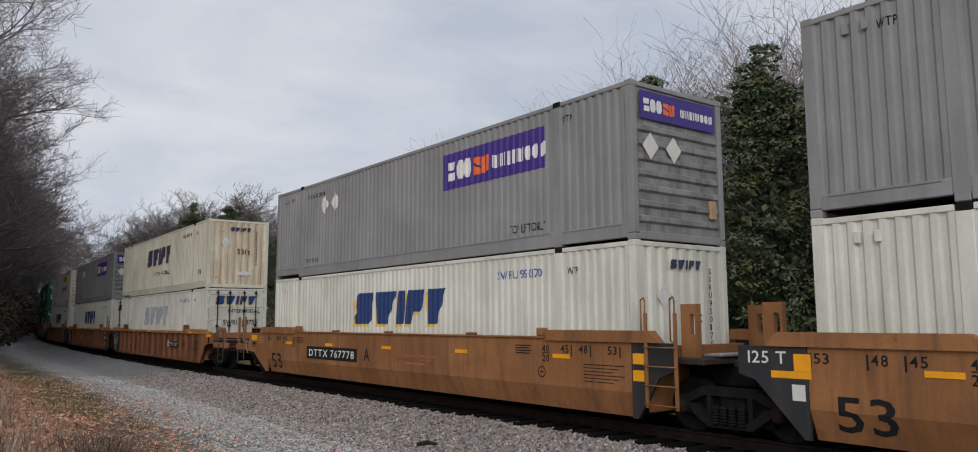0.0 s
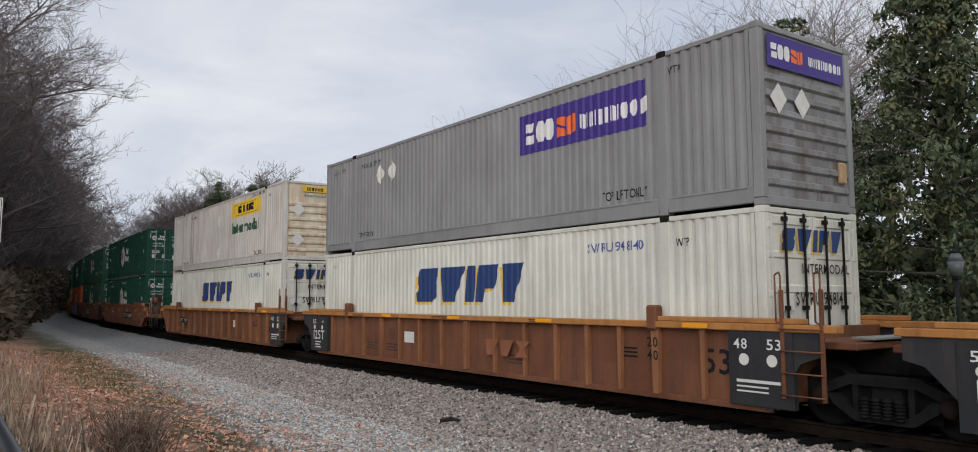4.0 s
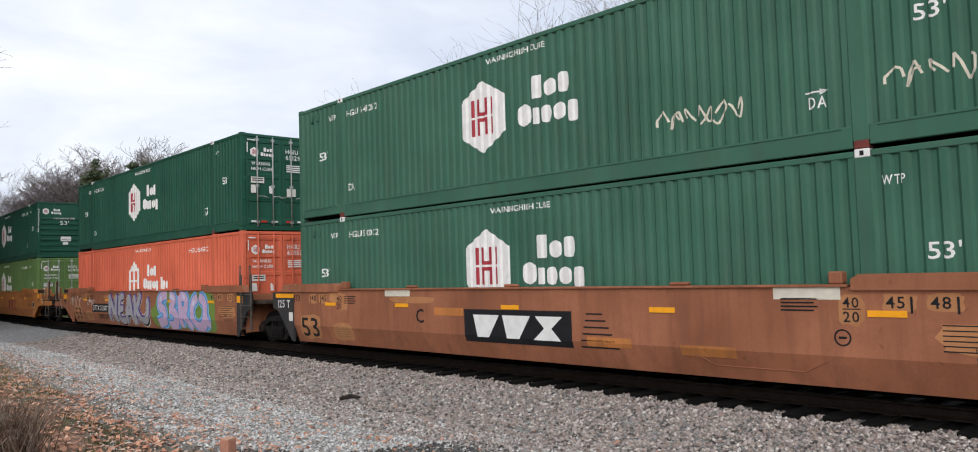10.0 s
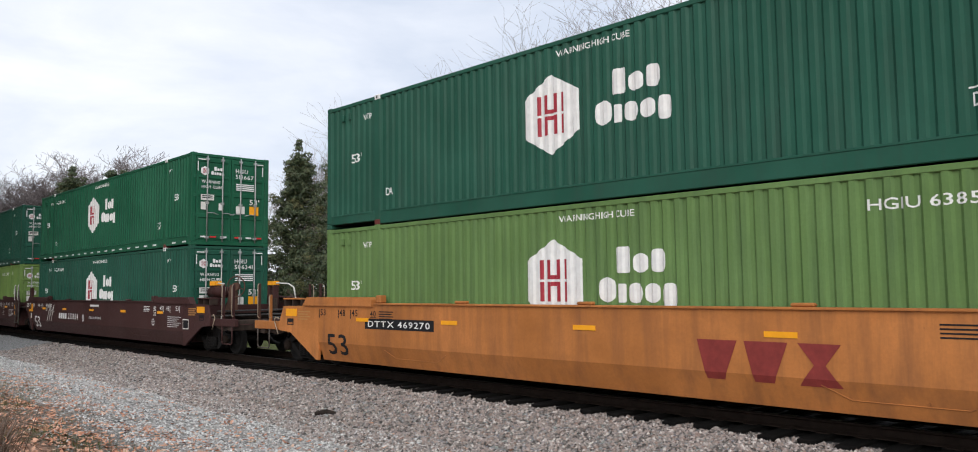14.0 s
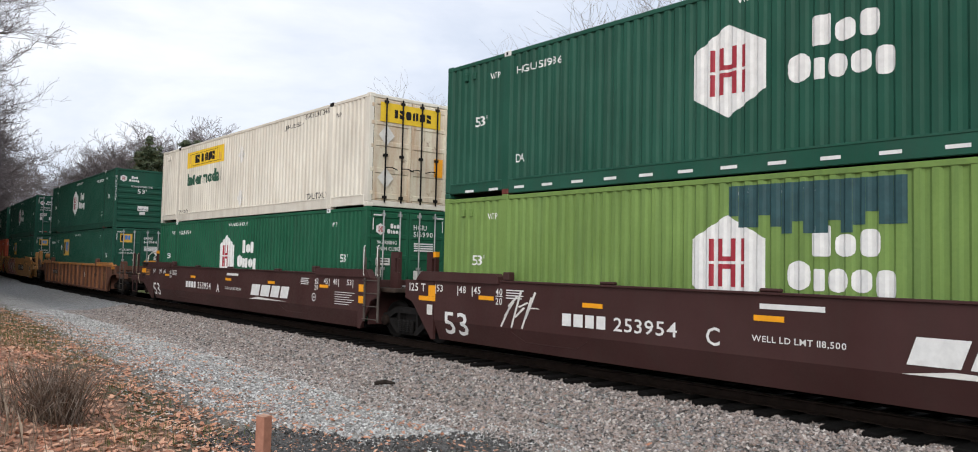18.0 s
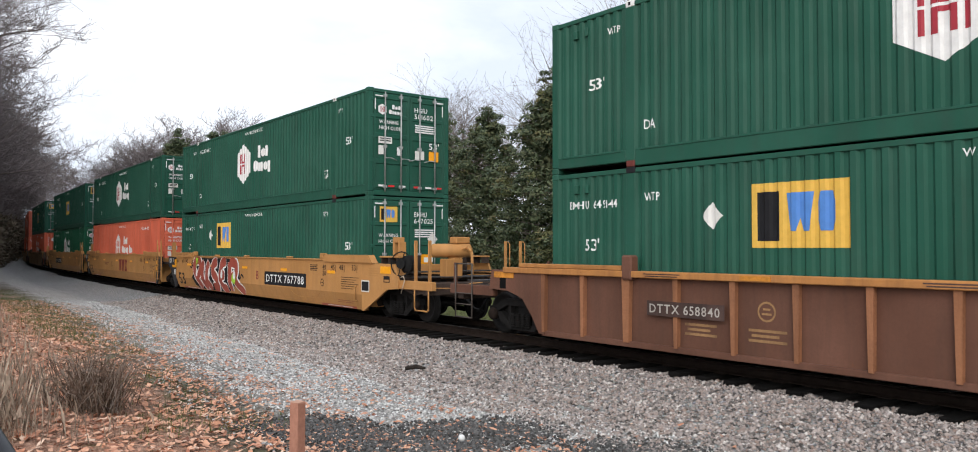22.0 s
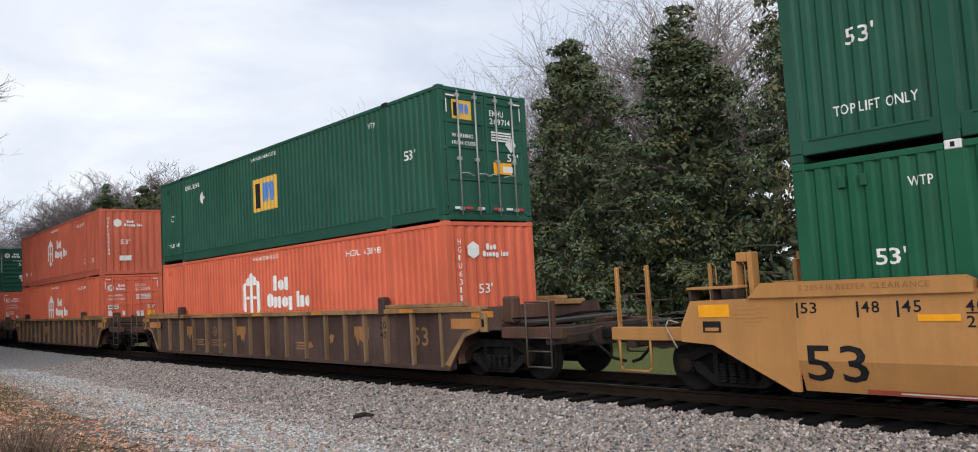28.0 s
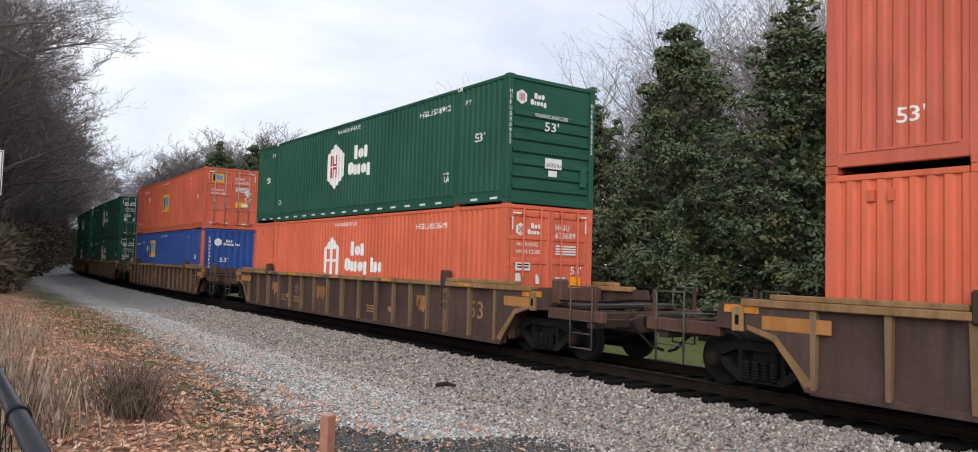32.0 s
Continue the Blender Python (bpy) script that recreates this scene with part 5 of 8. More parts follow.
def smooth_body(car, m):
    for sx in (-1, 1):
        def sill(bm):
            prism(bm, [(a, b) for a, b in ((-8.11, 0.20), (-8.11, 1.46), (-8.0, 1.50), (8.0, 1.50), (8.11, 1.46), (8.11, 0.20))], sx * 1.43, sx * 1.50)
            bmesh.ops.bisect_plane(bm, geom=bm.verts[:] + bm.edges[:] + bm.faces[:], plane_co=(0, 0, 0.62), plane_no=(0, 0, 1))
            for v in bm.verts:
                if v.co.z < 0.5:
                    v.co.x -= sx * 0.16
        part("side_sill", mesh_of(("sill", sx), sill), m, car)
        part("top_flange", boxed("top_flange", *sorted((sx * 1.36, sx * 1.545)), -5.9, 5.9, 1.50, 1.535, bevel=0.006), m, car)
        for s in (-1, 1):
            def guide(bm):
                pts = [(5.95, 1.46), (5.95, 1.60), (6.05, 1.66), (8.55, 1.66), (8.75, 1.46)]
                prism(bm, [(s * a, b) for a, b in pts], sx * 1.38, sx * 1.555)
            part("raised_chord", mesh_of(("guide", s, sx), guide), m, car)
            part("stack_bracket", boxed("stack_bracket", *sorted((sx * 1.36, sx * 1.53)), *sorted((s * 5.66, s * 5.84)), 1.536, 1.70, bevel=0.02), m, car)
        for y in (-3.4, 0.2, 3.2):
            part("stack_bracket", boxed("stack_bracket", *sorted((sx * 1.38, sx * 1.50)), y - 0.16, y + 0.16, 1.536, 1.59, bevel=0.02), m, car)
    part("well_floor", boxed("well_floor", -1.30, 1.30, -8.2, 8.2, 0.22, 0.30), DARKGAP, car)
    part("crease", mesh_of("crease", lambda bm: [pipe(bm, [(-1.475, y - 1.0, 0.55), (-1.411, y - 0.65, 0.38), (-1.411, y + 0.65, 0.38), (-1.475, y + 1.0, 0.55)], 0.008, 4) for y in (-4.6, 4.6)]), m, car)
    for k, y in enumerate((-6.35, -3.1, 0.2, 3.5, 6.35)):
        part("reflector", boxed("reflector", -1.512, -1.501, y - 0.23, y + 0.23, 1.13, 1.21), AMBER, car)


def ribbed_body(car, m, top, rib_m):
    for sx in (-1, 1):
        def sheet(bm):
            prism(bm, [(-8.30, 0.20), (-8.30, 1.40), (8.30, 1.40), (8.30, 0.20)], sx * 1.36, sx * 1.41)
        part("side_sheet", mesh_of(("sheet", sx), sheet), m, car)
        part("top_chord", boxed("top_chord", *sorted((sx * 1.34, sx * 1.545)), -9.3, 9.3, 1.345, 1.455, bevel=0.012), top, car, "worn yellow top chord")
        part("bottom_chord", boxed("bottom_chord", *sorted((sx * 1.37, sx * 1.47)), -8.2, 8.2, 0.16, 0.26, bevel=0.01), m, car)
        for s in (-1, 1):
            part("raised_chord", boxed("raised_chord", *sorted((sx * 1.38, sx * 1.54)), *sorted((s * 6.1, s * 8.8)), 1.458, 1.54, bevel=0.012), top, car)
            part("stack_bracket", boxed("stack_bracket", *sorted((sx * 1.36, sx * 1.56)), *sorted((s * 5.85, s * 6.08)), 1.30, 1.72, bevel=0.03), m, car)
        for y in (-8.0, -7.0, -6.0, -5.15, -4.3, -3.4, -2.4, -1.35, -0.22, 0.83, 1.87, 2.90, 3.92, 4.98, 6.03, 7.08, 8.13):
            def rib(bm):
                prism(bm, [(-0.032, 0.24), (-0.05, 1.34), (0.05, 1.34), (0.032, 0.24)], sx * 1.412, sx * 1.50)
            wide = abs(abs(y) - 5.95) < 0.3 or y == -0.22
            if sx > 0:
                continue
            part("rib", mesh_of(("rib", sx), rib), rib_m, car, "", Matrix.Translation((0, y, 0)) @ Matrix.Diagonal((1, 1.8 if wide else 1, 1, 1)))
    part("rib", mesh_of("far_ribs", lambda bm: [box(bm, 1.412, 1.50, -8.05 + 1.01 * k, -7.95 + 1.01 * k, 0.24, 1.34) for k in range(17)]), rib_m, car)
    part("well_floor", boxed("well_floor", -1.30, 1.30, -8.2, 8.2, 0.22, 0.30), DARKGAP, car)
    for y in (-6.9, -3.1, 0.2, 3.5):
        part("reflector", boxed("reflector", -1.556, -1.547, y - 0.25, y + 0.25, 1.365, 1.435), AMBER if m is CAR_RIB else AMBER_DULL, car)


def ring_seg(bm, r1, r0, i, n):
    a, b = i * math.tau / n, (i + 1) * math.tau / n
    poly(bm, [(r0 * math.cos(a), r0 * math.sin(a)), (r1 * math.cos(a), r1 * math.sin(a)), (r1 * math.cos(b), r1 * math.sin(b)), (r0 * math.cos(b), r0 * math.sin(b))])


def gauge_marks(car, ink, m_of, far, x=-1.506):
    """Length marks along the sill and the big figure at its ends."""
    for y, s in ((-6.62, "45"), (-7.12, "48"), (-7.84, "53"), (6.79, "45"), (7.27, "48"), (8.06, "53")):
        car_text(s, y + 0.28 if y < 0 else y - 0.04, 1.24, 0.14, ink, car, 0.22, x)
        bar(0.028, 0.20, y - 0.0 if y < 0 else y + 0.02, 1.18, ink, car, x, "tick_mark")
    for y in (-5.82, 6.06):
        car_text("40", y, 1.24, 0.13, ink, car, 0.2, x)
        bar(0.22, 0.015, y, 1.215, ink, car, x)
        car_text("20", y, 1.06, 0.13, ink, car, 0.2, x)
    if ink is INK and m_of is CAR_RUST:
        for k, (y, z, w, h) in enumerate(((7.83, 0.30, 0.98, 0.60), (6.28, 0.30, 0.85, 0.42), (6.88, 1.18, 0.38, 0.24), (7.36, 1.18, 0.38, 0.24), (6.42, 1.22, 0.62, 0.24), (5.90, 1.02, 0.30, 0.38), (3.9, 1.22, 1.5, 0.13), (-5.75, 1.02, 0.34, 0.38), (-6.3, 1.2, 0.4, 0.22), (-6.8, 1.2, 0.4, 0.22), (-7.5, 1.2, 0.4, 0.22), (-6.9, 0.72, 1.1, 0.36))):
            rr = random.Random(k + 5)
            ring = [(w * (0.5 + (0.44 + 0.12 * rr.random()) * math.copysign(abs(math.cos(a)) ** 0.5, math.cos(a))), h * (0.5 + (0.44 + 0.12 * rr.random()) * math.copysign(abs(math.sin(a)) ** 0.5, math.sin(a)))) for a in [j * math.tau / 18 for j in range(18)]]
            car_mark("kept_paint_patch", ("kp", k), lambda bm: poly(bm, ring), y, z, KEPT_PAINT, car, -1.5035, "lighter older paint round the markings" if k == 0 else "")
        for txt, z, w in (("EMPTY LOAD", 0.74, 0.56), ("5/8 ADJ BLOCK", 0.62, 0.62)):
            car_text(txt, -7.28, z, 0.07, CAR_DARK, car, w)
        car_mark("small_print", "g6", lambda bm: [rect(bm, 0.05 * (k % 2), -k * 0.055, 0.62 - 0.05 * (k % 2), 0.022 - k * 0.055) for k in range(5)], 6.15, 0.62, CAR_DARK_TOP, car, x)
    if ink is INK and m_of is CAR_YELLOW:
        for y in (7.3, -5.5):
            bar(2.1, 0.06, y, 0.205, SP_RED, car, x, "warning_stripe")
            bar(1.5, 0.018, y - 0.4, 0.226, PLACARD, car, -1.510)
        car_text("S 2054 16 REEFER CLEARANCE", 8.0, 1.54, 0.07, CAR_TAN, car, 1.6, -1.558)
        part("grab_handle", mesh_of("sgrab", lambda bm: pipe(bm, [(-1.46, -7.82, 0.42), (-1.53, -7.82, 0.46), (-1.56, -7.82, 0.80), (-1.49, -7.82, 0.85)], 0.016)), m_of, car)
        for yy in (-1, 1):
            car_mark("small_print", ("g7", yy), lambda bm: [rect(bm, 0, -k * 0.05, 1.0 - 0.1 * (k % 2), 0.018 - k * 0.05) for k in range(2)], 5.4 if yy > 0 else -6.6, 0.40, CAR_RUST, car, x)
    car_text("53", 8.02 if far == "coup" and m_of in (CAR_YELLOW, CAR_MAROON) else 7.75, 0.36, 0.46, ink, car, 0.80, x)
    car_mark("small_print", "g5", lambda bm: [rect(bm, 0, -k * 0.06, 1.0 - 0.13 * (k % 3), 0.014 - k * 0.06) for k in range(6)], -6.95, 1.04, ink, car, x)
    for y in (-5.0, 5.75):
        car_mark("small_print", "g4", lambda bm: [rect(bm, 0, -k * 0.05, 0.5 - 0.05 * (k % 2), 0.02 - k * 0.05) for k in range(4)], y, 1.34, ink, car, x)
    car_mark("stencil", "ring", lambda bm: [ring_seg(bm, 0.11, 0.088, i, 16) for i in range(16)] + [rect(bm, -0.05, -0.015, 0.05, 0.015)], -5.8, 0.86, ink, car, x, "round inspection stencil")


def black_plate(car, txt, y0, z0, w, h, x=-1.506):
    bar(w, h, y0, z0, INK, car, x, "id_panel")
    car_text(txt, y0 - w * 0.05, z0 + h * 0.22, h * 0.56, WHITE, car, w * 0.90, x - 0.004)


def well_car(kind, near, far, look_of):
    """kind: paint scheme; near and far: 'art' or 'coup'."""
    schemes = {
        "tan": (CAR_TAN, "brown-tan smooth-sided well car, weathered"), "yellow": (CAR_YELLOW, "clean yellow-tan smooth-sided well car"),
        "rust": (CAR_RUST, "rusty orange smooth-sided well car"), "orange": (CAR_ORANGE, "orange smooth-sided well car with faded markings"),
        "maroon": (CAR_MAROON, "maroon-brown smooth-sided well car with white markings"),
        "rib": (CAR_RIB, "rust-brown ribbed well car with a yellow top chord"), "mrib": (CAR_M_RIB, "brown ribbed well car, rusted"), "dark": (CAR_DARK, "grimy dark brown ribbed well car"),
    }
    m, label = schemes[kind]
    ribbed = kind in ("rib", "mrib", "dark")
    car = new("well_car")
    tagged(car, label, "rail car", "well cars of the train")
    end_m = {"rib": RIB_TAN, "mrib": CAR_M_RIB, "dark": DARK_END}.get(kind, m)
    if ribbed:
        ribbed_body(car, m, {"rib": CAR_RIB_TOP, "mrib": CAR_RIB_TOP, "dark": CAR_DARK_TOP}[kind], {"rib": RIB_TAN, "mrib": RIB_TAN, "dark": RIB_DARK}[kind])
    else:
        smooth_body(car, m)
    for sg, e in ((-1, near), (1, far)):
        if e == "art":
            art_end(car, sg, m, m if kind == "maroon" else BLACK_PANEL, kind)
        else:
            coupled_end(car, sg, end_m if ribbed else m, ribbed)
    if far == "art":
        truck(car, HALF_ART)
    ink = WHITE if kind == "maroon" else INK
    if not ribbed:
        gauge_marks(car, ink, m, far)
    else:
        x = -1.418
        car_text("53", -6.94, 0.66, 0.38, INK if kind == "rib" else CAR_DARK_TOP, car, 0.54, x)
        for y in (5.6, 1.2, -2.6):
            car_mark("small_print", ("ch", y), lambda bm: [rect(bm, 0, 0, 0.75, 0.018), rect(bm, 0.04, -0.035, 0.7, -0.017)], y, 1.405, CAR_DARK, car, -1.5475)
        car_text("20", -5.83, 1.02, 0.16, INK, car, 0.24, -1.506)
        car_text("40", -5.83, 0.80, 0.16, INK, car, 0.24, -1.506)
        faint = CAR_DARK if kind == "rib" else CAR_DARK_TOP
        for y, w in ((4.85, 0.6), (3.70, 0.62), (-1.75, 0.6)):
            car_mark("small_print", ("rb", w), lambda bm: [rect(bm, 0.05 * (k % 2), -k * 0.075, w - 0.12 * (k % 2), 0.04 - k * 0.075) for k in range(3)], y, 0.62, faint, car, x)
        car_mark("stencil", "ringr", lambda bm: [ring_seg(bm, 0.15, 0.12, i, 16) for i in range(16)] + [rect(bm, -0.08, -0.05, 0.08, -0.02), rect(bm, -0.06, 0.02, 0.06, 0.05)], 3.40, 0.92, faint, car, x, "round inspection stencil")
    look_of(car)
    return car


# ---- ground: one sheet, shaped across the track ----
def ground_z(u):
    """Height by the distance across from the track's middle; the camera stands at u about -11.5."""
    return np.interp(u, [-60, -16, -11.5, -9.0, -8.2, -4.2, -3.2, -1.75, 1.75, 3.2, 4.2, 14, 60, 400], [1.2, 0.45, 0.18, -0.06, -0.18, -0.42, -0.44, -0.235, -0.235, -0.50, -0.55, -0.25, 0.2, 0.5])


def verge(y):
    """How far the verge reaches over the road, growing up the line."""
    return np.interp(y, [8, 16, 29, 60, 120], [0.0, 0.6, 1.4, 1.6, 1.7])


def noise_z(x, y):
    return 0.035 * np.sin(x * 1.7 + 0.6 * np.sin(y * 0.9)) * np.sin(y * 1.3 + 1.1) + 0.015 * np.sin(x * 5.1 + y * 3.3)


def build_ground():
    us = np.unique(np.concatenate([np.arange(-14, 6.01, 0.2), np.arange(6, 30, 1.0), np.arange(-40, -14, 1.5), np.arange(30, 120, 8), np.arange(-120, -40, 8), [-1200, -600, -300, -180, 160, 260, 450, 800, 1400]]))
    ys = np.unique(np.concatenate([np.arange(-2, 30, 0.25), np.arange(30, 90, 1.0), np.arange(90, 340, 5), np.arange(-60, -2, 4), [-1200, -500, -200, -100, 380, 450, 600, 900, 1500]]))
    uu, yy = np.meshgrid(us, ys)
    xx = track_x(np.clip(yy, -70, 480)) + uu
    rough = np.clip((np.abs(uu + 9.6) < 6) * 1.0 + (uu > 4) * 0.6, 0, 1) * np.where(np.abs(uu) < 3.5, 0.3, 1)
    zz = ground_z(uu) + noise_z(xx, yy) * rough
    me = bpy.data.meshes.new("ground")
    nu, ny = len(us), len(ys)
    idx = np.arange(nu * ny).reshape(ny, nu)
    quads = np.stack([idx[:-1, :-1], idx[:-1, 1:], idx[1:, 1:], idx[1:, :-1]], -1).reshape(-1, 4)
    me.from_pydata(np.stack([xx, yy, zz], -1).reshape(-1, 3).tolist(), [], quads.tolist())
    at = me.attributes.new("across", "FLOAT", "POINT")
    at.data.foreach_set("value", (uu - verge(yy) * np.clip((-4 - uu) / 2, 0, 1)).ravel().astype(np.float32))
    me.polygons.foreach_set("use_smooth", [True] * len(me.polygons))
    m, nt, b = mat("trackside_ground", 0.9)
    co = nt.nodes.new("ShaderNodeTexCoord").outputs["Object"]
    a = nt.nodes.new("ShaderNodeAttribute")
    a.attribute_name = "across"
    edge = _n(nt, "ShaderNodeMath")
    edge.operation = "MULTIPLY_ADD"
    nt.links.new(_noise(nt, co, 0.55, 5, 0.6), edge.inputs[0])
    edge.inputs[1].default_value = 3.4
    add = _n(nt, "ShaderNodeMath")
    add.operation = "SUBTRACT"
    nt.links.new(a.outputs["Fac"], add.inputs[0])
    add.inputs[1].default_value = 1.7
    nt.links.new(add.outputs[0], edge.inputs[2])
    w = edge.outputs[0]
    fine = _noise(nt, co, 17.0, 4, 0.8)
    mid = _noise(nt, co, 2.2, 6, 0.65)
    vor = _n(nt, "ShaderNodeTexVoronoi", Scale=24.0)
    nt.links.new(co, vor.inputs["Vector"])
    stone = _mix(nt, _ramp(nt, fine, 0.40, 0.60), (0.10, 0.128, 0.115), (0.42, 0.39, 0.36))
    stone = _mix(nt, 0.5, stone, vor.outputs["Color"], "SOFT_LIGHT")
    hsv = _n(nt, "ShaderNodeHueSaturation", Saturation=0.25)
    nt.links.new(stone, hsv.inputs["Color"])
    road = _mix(nt, _ramp(nt, fine, 0.40, 0.60), (0.17, 0.163, 0.152), (0.60, 0.58, 0.55))
    road = _mix(nt, _ramp(nt, mid, 0.60, 0.70), road, (0.075, 0.07, 0.065))
    rustleaf = _ramp(nt, _noise(nt, co, 1.4, 5, 0.7), 0.62, 0.74)
    road = _mix(nt, rustleaf, road, (0.20, 0.115, 0.075))
    leaf = _mix(nt, _ramp(nt, fine, 0.3, 0.7), (0.20, 0.105, 0.067), (0.60, 0.36, 0.25))
    leaf = _mix(nt, _ramp(nt, mid, 0.55, 0.75), leaf, (0.11, 0.12, 0.045))
    grass = _mix(nt, _ramp(nt, fine, 0.3, 0.7), (0.085, 0.105, 0.03), (0.20, 0.22, 0.075))
    grass = _mix(nt, _ramp(nt, mid, 0.5, 0.75), grass, (0.20, 0.19, 0.08))
    dirt = _mix(nt, _ramp(nt, fine, 0.35, 0.65), (0.075, 0.062, 0.042), (0.23, 0.19, 0.14))
    dirt = _mix(nt, _ramp(nt, mid, 0.52, 0.66), dirt, (0.085, 0.10, 0.04))
    col = _mix(nt, _ramp(nt, w, -9.3, -8.6), leaf, dirt)
    col = _mix(nt, _ramp(nt, w, -8.3, -6.9), col, road)
    col = _mix(nt, _ramp(nt, w, -5.2, -3.8), col, hsv.outputs[0])
    # train's shade on the bed between the rails, painted near-black into the ground
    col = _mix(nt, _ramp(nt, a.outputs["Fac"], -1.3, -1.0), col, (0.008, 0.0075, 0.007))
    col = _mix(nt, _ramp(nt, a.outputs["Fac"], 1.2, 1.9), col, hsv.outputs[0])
    col = _mix(nt, _ramp(nt, a.outputs["Fac"], 3.2, 3.7), col, grass)
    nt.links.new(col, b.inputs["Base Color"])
    _bump(nt, b, fine, 1.0, 0.05)
    ob = new("ground", me)
    me.materials.append(m)
    tagged(ob, "trackside ground of ballast, grey gravel, leaf litter and grass", "ground", kind="structure")


build_ground()
track_bed = new("track")
tagged(track_bed, "railway track with rusty rails on dark wooden ties", "railway track", kind="structure")


def build_rails():
    prof = [(-0.075, -0.17), (0.075, -0.17), (0.075, -0.155), (0.012, -0.13), (0.012, -0.045), (0.037, -0.03), (0.037, -0.004), (0.028, 0.0), (-0.028, 0.0), (-0.037, -0.004), (-0.037, -0.03), (-0.012, -0.045), (-0.012, -0.13), (-0.075, -0.155)]
    ss = np.concatenate([np.arange(-60, 60, 2.0), np.arange(60, 460, 5.0)])
    for side in (-0.7525, 0.7525):
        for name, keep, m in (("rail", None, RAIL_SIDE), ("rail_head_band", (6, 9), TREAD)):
            vs, fs = [], []
            pr = prof if keep is None else [(-0.026, 0.0035), (0.026, 0.0035)]
            for s in ss:
                x, y, h = on_track(s)
                for a, z in pr:
                    vs.append((x + (side + a) * math.cos(h), y - (side + a) * math.sin(h), z))
            n = len(pr)
            for i in range(len(ss) - 1):
                for k in range(n if keep is None else 1):
                    fs.append((i * n + k, i * n + (k + 1) % n, (i + 1) * n + (k + 1) % n, (i + 1) * n + k))
            me = bpy.data.meshes.new(name)
            me.from_pydata(vs, [], fs)
            me.materials.append(m)
            r = new(name, me)
            r.parent = track_bed
            if keep:
                r["label"] = "bright worn running surface"


build_rails()
# creosoted wood, made blacker still by under-train shade in the colour
TIE = plain("shaded_creosoted_tie", (0.0075, 0.007, 0.0065), 0.9, 0.4, 4.0, 0.0, 0.4)
tie_mesh = boxed("tie", -1.46, 1.38, -0.115, 0.115, -0.30, -0.165, bevel=0.012)
for k in range(150):
    s = -8 + k * 0.52
    x, y, h = on_track(s)
    jig = random.uniform(-0.13, 0.08)
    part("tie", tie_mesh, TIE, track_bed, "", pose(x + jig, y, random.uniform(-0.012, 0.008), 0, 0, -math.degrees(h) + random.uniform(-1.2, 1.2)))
plate_mesh = boxed("tie_plate", -0.18, 0.18, -0.09, 0.09, -0.166, -0.152, bevel=0.003)
for k in range(10, 40):
    s = -8 + k * 0.52
    x, y, h = on_track(s)
    part("tie_plate", plate_mesh, RAIL_SIDE, track_bed, "", (x - 0.7525, y, 0))


# ---- loose stuff on the ground ----
def scatter(name, label, category, material, pts, sizes, shape, faces, rng, flat=0.0, squash=(1, 1, 1)):
    """Many small pieces of one shape, turned and scaled at random, in one mesh."""
    n = len(pts)
    ang = rng.uniform(0, math.tau, n)
    tilt = rng.uniform(-1, 1, (n, 2)) * (0.5 - flat * 0.3)
    base = np.array(shape)
    v = base[None] * np.array(squash) * sizes[:, None, None] * rng.uniform(0.65, 1.35, (n, 1, 3)) * rng.uniform(0.85, 1.15, (n, len(base), 3))
    ca, sa = np.cos(ang)[:, None], np.sin(ang)[:, None]
    x, y, z = v[..., 0], v[..., 1], v[..., 2]
    x, y = x * ca - y * sa, x * sa + y * ca
    z = z + x * tilt[:, :1] + y * tilt[:, 1:]
    out = np.stack([x, y, z], -1) + pts[:, None, :]
    f = np.array(faces)
    k = f.shape[1]
    allf = (f[None] + (np.arange(n) * len(base))[:, None, None]).reshape(-1, k)
    me = bpy.data.meshes.new(name)
    nv = out.reshape(-1, 3)
    me.vertices.add(len(nv))
    me.vertices.foreach_set("co", nv.ravel().astype(np.float32))
    me.loops.add(allf.size)
    me.loops.foreach_set("vertex_index", allf.ravel().astype(np.int32))
    me.polygons.add(len(allf))
    me.polygons.foreach_set("loop_start", np.arange(0, allf.size, k, dtype=np.int32))
    me.polygons.foreach_set("loop_total", np.full(len(allf), k, dtype=np.int32))
    me.update()
    me.validate()
    me.materials.append(material)
    ob = new(name, me)
    tagged(ob, label, category, kind="stuff")
    return ob


ROCK = [(1, 0, 0.1), (-1, 0.1, 0), (0.1, 1, 0), (0, -1, 0.1), (0.15, 0.1, 0.8), (0, 0, -0.5)]
ROCK_F = [(0, 2, 4), (2, 1, 4), (1, 3, 4), (3, 0, 4), (2, 0, 5), (1, 2, 5), (3, 1, 5), (0, 3, 5)]
rng = np.random.default_rng(7)


def ground_points(n, u0, u1, y0, y1, lift=0.0, power=1.7):
    u = rng.uniform(u0, u1, n)
    y = y0 + (y1 - y0) * rng.uniform(0, 1, n) ** power
    u = u + verge(y) * np.clip((-4 - u) / 2, 0, 1)
    x = track_x(y) + u
    z = ground_z(u) + noise_z(x, y) * (np.abs(u) > 3.5) + lift
    return np.stack([x, y, z], -1)


